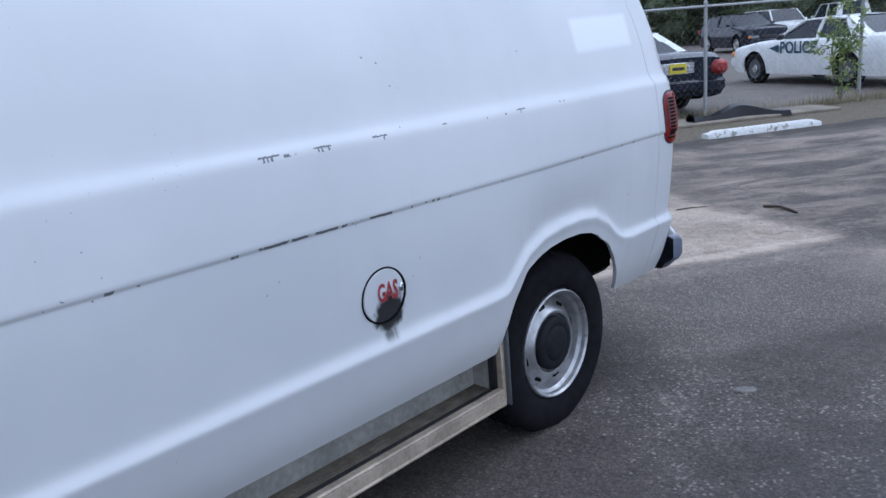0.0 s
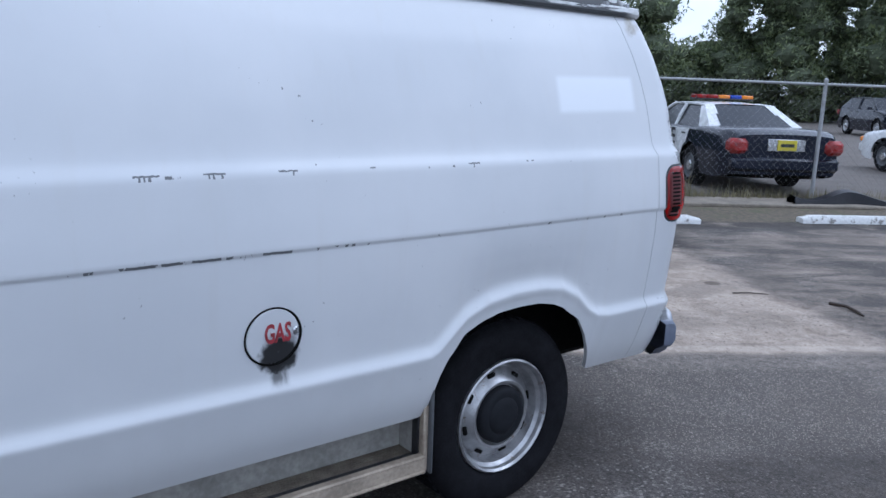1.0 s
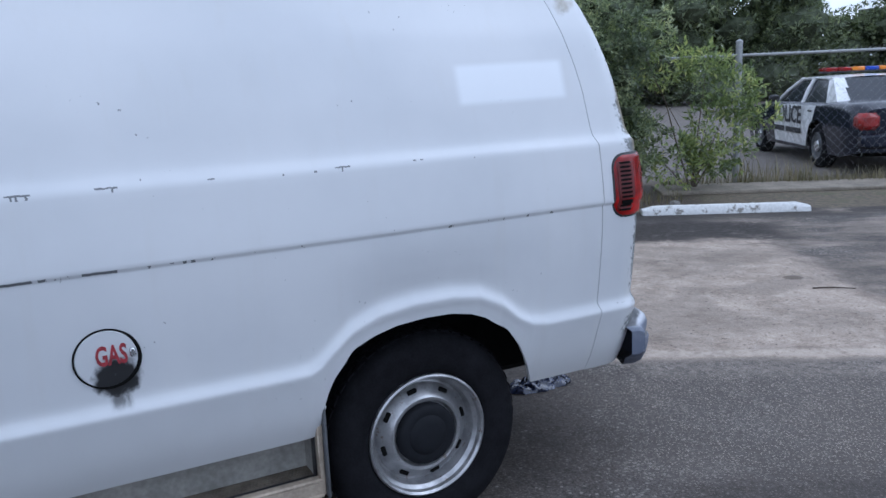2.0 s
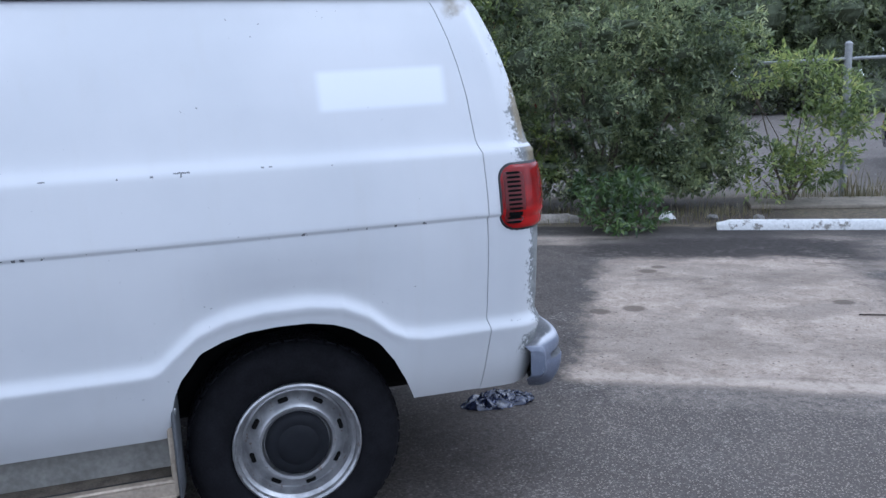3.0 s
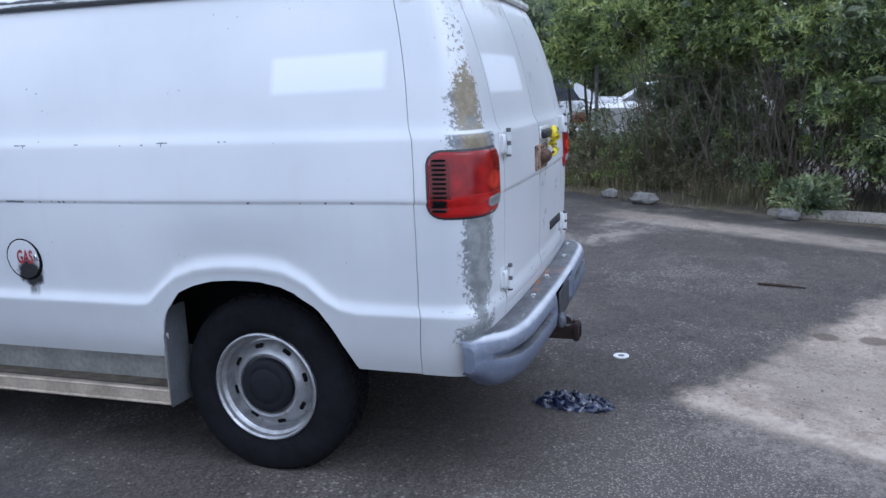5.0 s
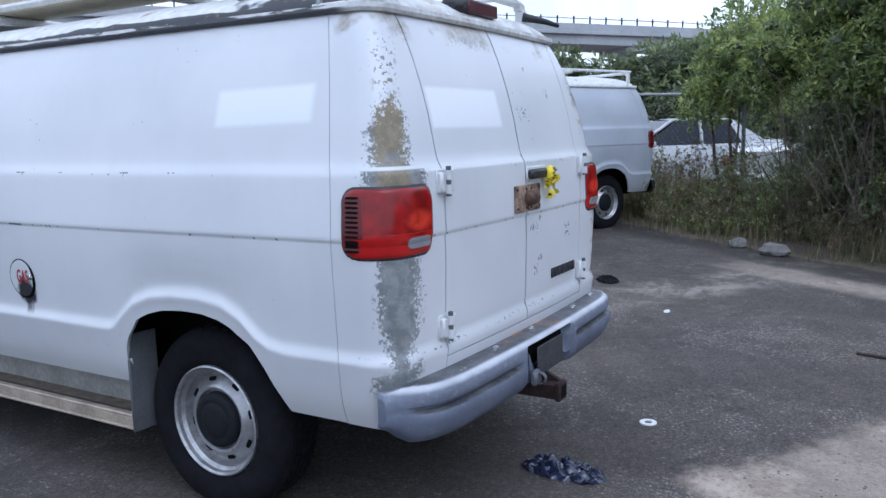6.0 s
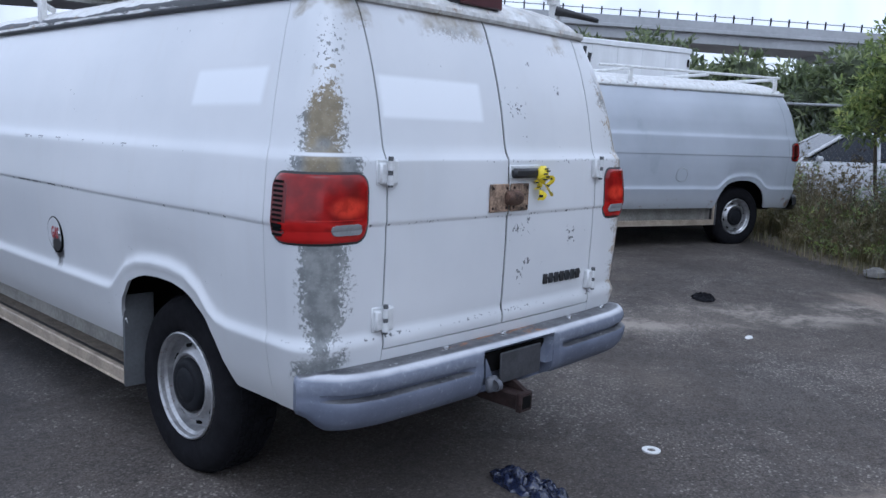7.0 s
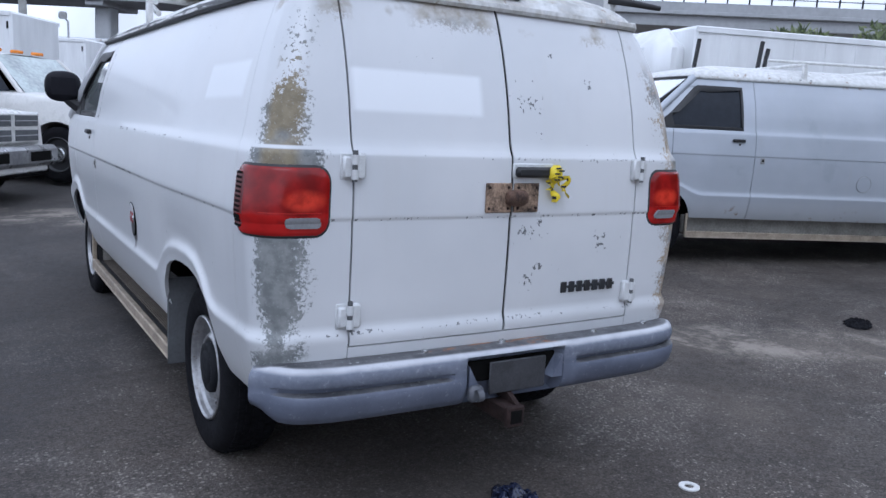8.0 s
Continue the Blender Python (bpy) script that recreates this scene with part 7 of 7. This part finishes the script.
SEDAN = dict(L=5.38, half=0.98, front_axle=-1.62, rear_axle=1.29, r=0.335, top=SEDAN_TOP, belt=1.0, house=(-1.05, -0.28, 0.95, 1.70, 1.415, 0.66))


def heading(nose_x, nose_y):
    """The turn that points a car's nose along a direction."""
    return math.degrees(math.atan2(nose_x, -nose_y))


# rear wheel on the left at (-7.85, 12.45), nose away from the fence
def place(px, py, local, turn):
    """Where the car's origin goes so that the local point lies at (px, py)."""
    t = radians(turn)
    return px - (math.cos(t) * local[0] - math.sin(t) * local[1]), py - (math.sin(t) * local[0] + math.cos(t) * local[1])


t1 = heading(-0.848, 0.53)
cx, cy = place(-7.95, 12.50, (0.85, 1.29), t1)
POLICE_A = build_car("police_car", on_ground(cx, cy, t1), "black police sedan with white doors and roof behind the fence", "police car", paint=CAR_BLACK, roof_paint=CAR_WHITE, door_paint=CAR_WHITE, group="police cars", **SEDAN)
lettering(POLICE_A, "POLICE", 1.000, 0.02, 0.78, 0.40, INK)
for k in range(2):
    part("lettering_bar", Geo().box((0.998, -0.48 + 0.80 * k, 0.535), (0.006, 0.70, 0.085)), INK, POLICE_A)
bar = part("light_bar", Geo().box((0, 0.25, 1.455), (1.12, 0.26, 0.03), 0.01), BLACK, POLICE_A, "roof light bar with red, amber and blue lenses")
for k, mt in enumerate((RED, RED, AMBER, BLUE, AMBER)):
    part("bar_lens", Geo().box((0.44 - 0.22 * k, 0.25, 1.498), (0.215, 0.24, 0.07), 0.015), mt, bar)
part("number_plate", Geo().box((0, 2.715, 0.80), (0.31, 0.012, 0.16), 0.004), PLATE, POLICE_A, "yellow number plate with a plain dark bar")
part("plate_surround", Geo().box((0, 2.69, 0.80), (0.62, 0.03, 0.19), 0.01), CHROME, POLICE_A)
part("plate_bar", Geo().box((0, 2.7235, 0.80), (0.22, 0.003, 0.05)), INK, POLICE_A)

cx, cy = place(-7.62, 19.1, (0.85, -1.62), t1)
POLICE_B = build_car("police_car", on_ground(cx, cy, t1), "white police sedan with blue lettering behind the fence", "police car", paint=CAR_WHITE, door_paint=CAR_WHITE, group="police cars", **SEDAN)
lettering(POLICE_B, "POLICE", 1.000, -0.12, 0.80, 0.345, INK_BLUE)
part("blue_flash", Geo().raw([(1.0, -1.05, 0.80), (1.0, -0.72, 0.88), (1.0, -0.72, 0.70), (0.996, -1.05, 0.80), (0.996, -0.72, 0.88), (0.996, -0.72, 0.70)], [(0, 1, 2), (5, 4, 3)]), INK_BLUE, POLICE_B, smooth=False)

SUV = dict(L=5.0, half=0.98, front_axle=-1.45, rear_axle=1.42, r=0.38, top=[(-2.5, 0.95), (-2.35, 1.02), (-1.3, 1.12), (2.4, 1.16), (2.5, 1.10)], belt=1.15, house=(-1.0, -0.35, 2.2, 2.42, 1.85, 0.70))
build_car("sport_utility", on_ground(-15.2, 36.2, heading(0.75, -0.66)), "black sport utility vehicle parked across the far lot", "car", paint=CAR_BLACK, group="cars in the far lot", **dict(SUV, house=(-1.15, -0.30, 1.7, 2.38, 1.64, 0.70)))
build_car("sport_utility", on_ground(-15.6, 41.6, heading(0.75, -0.66)), "white sport utility vehicle in the far lot", "car", paint=CAR_WHITE, group="cars in the far lot", **dict(SUV, house=(-1.0, -0.35, 2.2, 2.42, 1.74, 0.70)))
build_car("sport_utility", on_ground(-14.6, 47.0, heading(-0.6, 0.8)), "white sport utility vehicle beyond the others in the far lot", "car", paint=CAR_WHITE, group="cars in the far lot", **SUV)
build_car("sedan", on_ground(-18.0, -0.1, heading(0.63, -0.77)), "silver sedan behind the fence and weeds", "car", paint=CAR_SILVER, group="cars behind the weeds", **dict(SEDAN, house=(-1.25, -0.30, 1.05, 1.85, 1.57, 0.68)))
build_car("sedan", on_ground(-15.96, 4.03, heading(-0.85, 0.53)), "off-white sedan behind the fence and shrubs", "car", paint=CAR_CREAM, group="cars behind the weeds", **SEDAN)

# work trucks in front of the van
PICKUP = dict(L=5.7, half=1.0, front_axle=-1.9, rear_axle=1.75, r=0.40, top=[(-2.85, 1.05), (-2.75, 1.14), (-1.5, 1.24), (-1.2, 1.26), (0.9, 1.28), (1.0, 1.30), (2.85, 1.30)], belt=1.26, house=(-1.25, -0.62, 0.72, 0.85, 1.86, 0.72))


# pale base colour stands for the sky reflected in the pickups' windshields
SCREEN = plain("sky_sheen_windshield", (0.40, 0.45, 0.44), 0.10, vary=0.35, scale=2, spec=0.8)


def pickup(x, y, turn, label):
    ob = build_car("pickup_truck", on_ground(x, y, turn), label, "pickup truck", paint=CAR_CREAM, group="work trucks", screen=SCREEN, **PICKUP)
    gr = part("chrome_grille", Geo().box((0, -2.87, 0.95), (1.30, 0.07, 0.40), 0.04), CAR_CREAM, ob, "pale cross-bar grille")
    for sx in (-0.315, 0.315):
        for z in (0.86, 1.04):
            mouth = part("grille_mouth", Geo().box((sx, -2.905, z), (0.54, 0.012, 0.135), 0.005), FLAP, gr)
            part("grille_bar", Geo().box((sx, -2.912, z), (0.54, 0.008, 0.014), 0.003), GALV, mouth)
    bp = part("front_bumper", Geo().box((0, -2.90, 0.60), (1.96, 0.16, 0.26), 0.05), plain("pale_bumper", (0.34, 0.34, 0.35), 0.32, 0.6, 0.3, 3), ob)
    for sx in (-0.5, 0.5):
        part("bumper_vent", Geo().box((sx, -2.985, 0.60), (0.50, 0.012, 0.12), 0.004), VOID, bp)
    part("air_dam", Geo().box((0, -2.84, 0.42), (1.80, 0.10, 0.16), 0.03), VOID, bp)
    for k in (-0.45, 0.0, 0.45):
        part("roof_beacon", Geo().box((k, -0.45, 1.885), (0.20, 0.10, 0.05), 0.015), AMBER, ob)
    part("utility_box", Geo().box((0, 1.95, 1.42), (1.98, 1.8, 0.45), 0.03), BOX_WHITE, ob)
    return ob


tp = heading(-0.848, 0.53)
px, py = place(-1.56, -5.32, (0, -2.95), tp)
pickup(px, py, tp, "pale pickup truck with a cross-bar grille on the lot")
tq = heading(-0.72, 0.69)
px, py = place(-2.24, -7.03, (-0.87, -1.9), tq)
pickup(px, py, tq, "pale pickup truck with amber roof lights on the lot")


def box_truck(x, y, turn, L, W, H, label, mat, cab=True):
    """A van body on a chassis; its long side runs along y, the front at -y."""
    ob = thing("box_truck", on_ground(x, y, turn), label, "truck", "box trucks")
    part("cargo_box", Geo().box((0, 0, 0.9 + (H - 0.9) / 2), (W, L, H - 0.9), 0.06), mat, ob)
    for s in (-1, 1):
        n = int(L / 0.6)
        for i in range(n + 1):
            part("rib", Geo().box((s * (W / 2 + 0.006), -L / 2 + 0.05 + (L - 0.1) * i / n, 0.9 + (H - 0.9) / 2), (0.014, 0.03, H - 1.1), 0.004), mat, ob)
        for z in (0.95, H - 0.07):
            part("edge_rail", Geo().box((s * (W / 2 + 0.01), 0, z), (0.03, L, 0.10), 0.008), BOX_WHITE, ob)
        for yy in (-L * 0.62, L * 0.28):
            car_wheel(ob, s * (W / 2 - 0.2), yy, 0.42, s, RIM)
        part("marker_lamp", Geo().box((s * (W / 2 + 0.012), L / 2 - 0.08, H - 0.32), (0.02, 0.05, 0.16), 0.006), VOID, ob)
    part("chassis", Geo().box((0, -0.6, 0.72), (0.9, L + 2.0, 0.28), 0.02), VOID, ob)
    part("cab", Geo().box((0, -L / 2 - 0.95, 1.35), (W * 0.86, 1.7, 1.5), 0.22), BOX_WHITE, ob)
    part("cab_glass", Geo().box((0, -L / 2 - 1.3, 1.75), (W * 0.87, 0.9, 0.5), 0.05), GLASS_DARK, ob)
    part("wind_deflector", Geo().box((0, -L / 2 - 0.35, H - 0.75), (W * 0.96, 0.8, 1.4), 0.35), BOX_WHITE, ob)
    return ob


box_truck(-14.5, -4.64, 72, 4.6, 2.3, 2.95, "white box truck with rust streaks behind a van", BOX_WHITE)
box_truck(-0.56, -17.2, tp + 180, 5.0, 2.2, 3.05, "white box truck beyond the pickups", BOX_WHITE)
box_truck(-3.03, -24.66, tp + 180, 5.0, 2.2, 3.10, "grey-white box truck beyond the pickups", BOX_WHITE)
box_truck(-6.07, -29.0, tp + 180, 3.2, 2.0, 3.55, "small grey box truck beyond the pickups", BOX_GREY)
mast = solid("mast", Geo().tube([(0, 0, -0.1), (0, 0, 4.5), (0, 0, 9.5)], [0.21, 0.19, 0.17], 14), CONCRETE, on_ground(-4.0, -39.0), "tall round grey pole in the far lot", "pole")
lx, ly = -4.35, -24.6
pole = thing("lot_light", on_ground(lx, ly), "grey floodlight on a pole in the far lot", "lamp post")
part("pole", Geo().tube([(0, 0, 0), (0, 0, 3.75), (0.12, 0, 3.9)], 0.035, 10), GALV, pole)
part("lamp_head", Geo().box((0.16, 0, 3.95), (0.26, 0.20, 0.24), 0.04), GREYMETAL, pole)


# ---- litter on the ground ----
def crumpled(name, m, size, mat, label, category, seed, n=40):
    """A crumpled sheet lying on the ground."""
    rows = []
    for i in range(n):
        row = []
        for j in range(n):
            u, v = i / (n - 1) * 2 - 1, j / (n - 1) * 2 - 1
            rr = max(0.0, 1 - max(abs(u), abs(v)) ** 2)
            h = size[2] * rr**0.6 * (0.30 + 0.9 * abs(noise.noise((u * 2.3 + seed, v * 2.3, 0.3))) + 0.6 * abs(noise.noise((u * 6 + seed, v * 6, 3.1))) + 0.20 * abs(noise.noise((u * 11 + seed, v * 8, 5.7))))
            dx, dy = 0.10 * noise.noise((u * 3, v * 3, seed)), 0.16 * noise.noise((u * 3, v * 3, seed + 7))
            cu, cv = u * math.sqrt(1 - v * v / 2), v * math.sqrt(1 - u * u / 2)
            row.append(((cu + dx) * size[0] / 2, (cv + 1.6 * dy) * size[1] / 2, 0.002 + h))
        rows.append(row)
    return solid(name, Geo().grid(rows, flip=True), mat, m, label, category, angle=28)


bag = crumpled("plastic_bag", on_ground(-2.69, 3.53, 88), (0.38, 0.17, 0.060), BAG, "crumpled dark blue plastic bag on the asphalt", "bag", 2.0)
solid("washer", Geo().lathe([(0.0, 0.042), (0.006, 0.042), (0.006, 0.020), (0.0, 0.020), (0.0, 0.042)], axis="z", n=24), PAPER, on_ground(-3.42, 3.68, 0, 0.001), "flat white ring lying on the asphalt", "ring")
crumpled("debris", on_ground(-6.85, 2.28, 30), (0.36, 0.20, 0.045), RUBBER, "crumpled black rubber scrap on the asphalt", "debris", 5.0)
crumpled("paper_scrap", on_ground(-5.86, 3.11, 10), (0.11, 0.05, 0.015), PAPER, "small white paper scrap on the asphalt", "litter", 6.0, 9)
crumpled("paper_scrap", on_ground(-1.29, 3.14, 40), (0.10, 0.06, 0.012), STONE, "small pale scrap on the asphalt", "litter", 8.0, 9)
crumpled("paper_scrap", on_ground(-7.2, 7.35, 70), (0.20, 0.10, 0.09), PAPER, "crumpled white paper under the shrub", "litter", 9.0, 12)


def stick(name, pts, r, label):
    x, y = pts[0][:2]
    solid(name, Geo().tube([(p[0] - x, p[1] - y, p[2] + r * 0.8) for p in pts], [r] * (len(pts) - 1) + [r * 0.5], 7), TWIG, on_ground(x, y), label, "stick", "fallen sticks")


stick("stick", [(-5.17, 4.485, 0), (-5.13, 4.62, 0.004), (-5.09, 4.79, 0)], 0.010, "thin dark stick on the asphalt")
stick("stick", [(-2.56, 6.57, 0), (-2.42, 6.55, 0.012), (-2.32, 6.50, 0.004), (-2.24, 6.44, 0)], 0.012, "bent dark stick on the sandy slab")
stick("stick", [(-3.16, 6.20, 0), (-3.06, 6.30, 0.01), (-2.98, 6.42, 0)], 0.005, "short twig on the sandy slab")


def rock(x, y, s, seed, label="pale broken rock at the lot's edge"):
    g = Geo()
    rows = []
    for i in range(9):
        a = math.pi * i / 8
        row = []
        for j in range(12):
            b = 2 * math.pi * j / 12
            d = Vector((math.sin(a) * math.cos(b), math.sin(a) * math.sin(b), math.cos(a)))
            k = 1 + 0.30 * noise.noise(d * 1.7 + Vector((seed, 0, 0)))
            row.append((d.x * s * k, d.y * s * 0.75 * k, max(0.0, d.z * s * 0.55 * k + s * 0.32)))
        rows.append(row)
    g.grid(rows, wrap=True, flip=True)
    solid("rock", g, STONE, on_ground(x, y, seed * 40), label, "rock", "rocks at the lot's edge", angle=25)


for i, (x, y, s) in enumerate(((-8.06, 4.95, 0.13), (-8.9, 3.45, 0.16), (-9.25, 3.0, 0.12), (-6.55, 8.1, 0.08), (-6.9, 7.75, 0.07))):
    rock(x, y, s, i + 1)

# a torn-off car bumper under the fence
rows = []
for f in np.linspace(-1, 1, 17):
    y = -0.20 * f * f + 0.05 * math.sin(5 * f)
    hgt = 0.17 + 0.07 * math.sin(4.1 * f + 1)
    rows.append([(f * 0.80, y + 0.10, 0.0), (f * 0.80, y + 0.12, hgt * 0.6), (f * 0.80, y + 0.04, hgt), (f * 0.80, y - 0.12, hgt * 0.9), (f * 0.80, y - 0.16, 0.02), (f * 0.80, y - 0.10, 0.015), (f * 0.80, y - 0.06, hgt * 0.75), (f * 0.80, y + 0.02, hgt * 0.8), (f * 0.80, y + 0.06, 0.01)])
solid("torn_bumper", Geo().grid(rows, wrap=True), plain("scuffed_black_plastic", (0.007, 0.007, 0.010), 0.42, vary=0.4, spec=0.35), on_ground(-5.35, 12.35, 56), "torn-off black car bumper lying by the fence", "bumper")
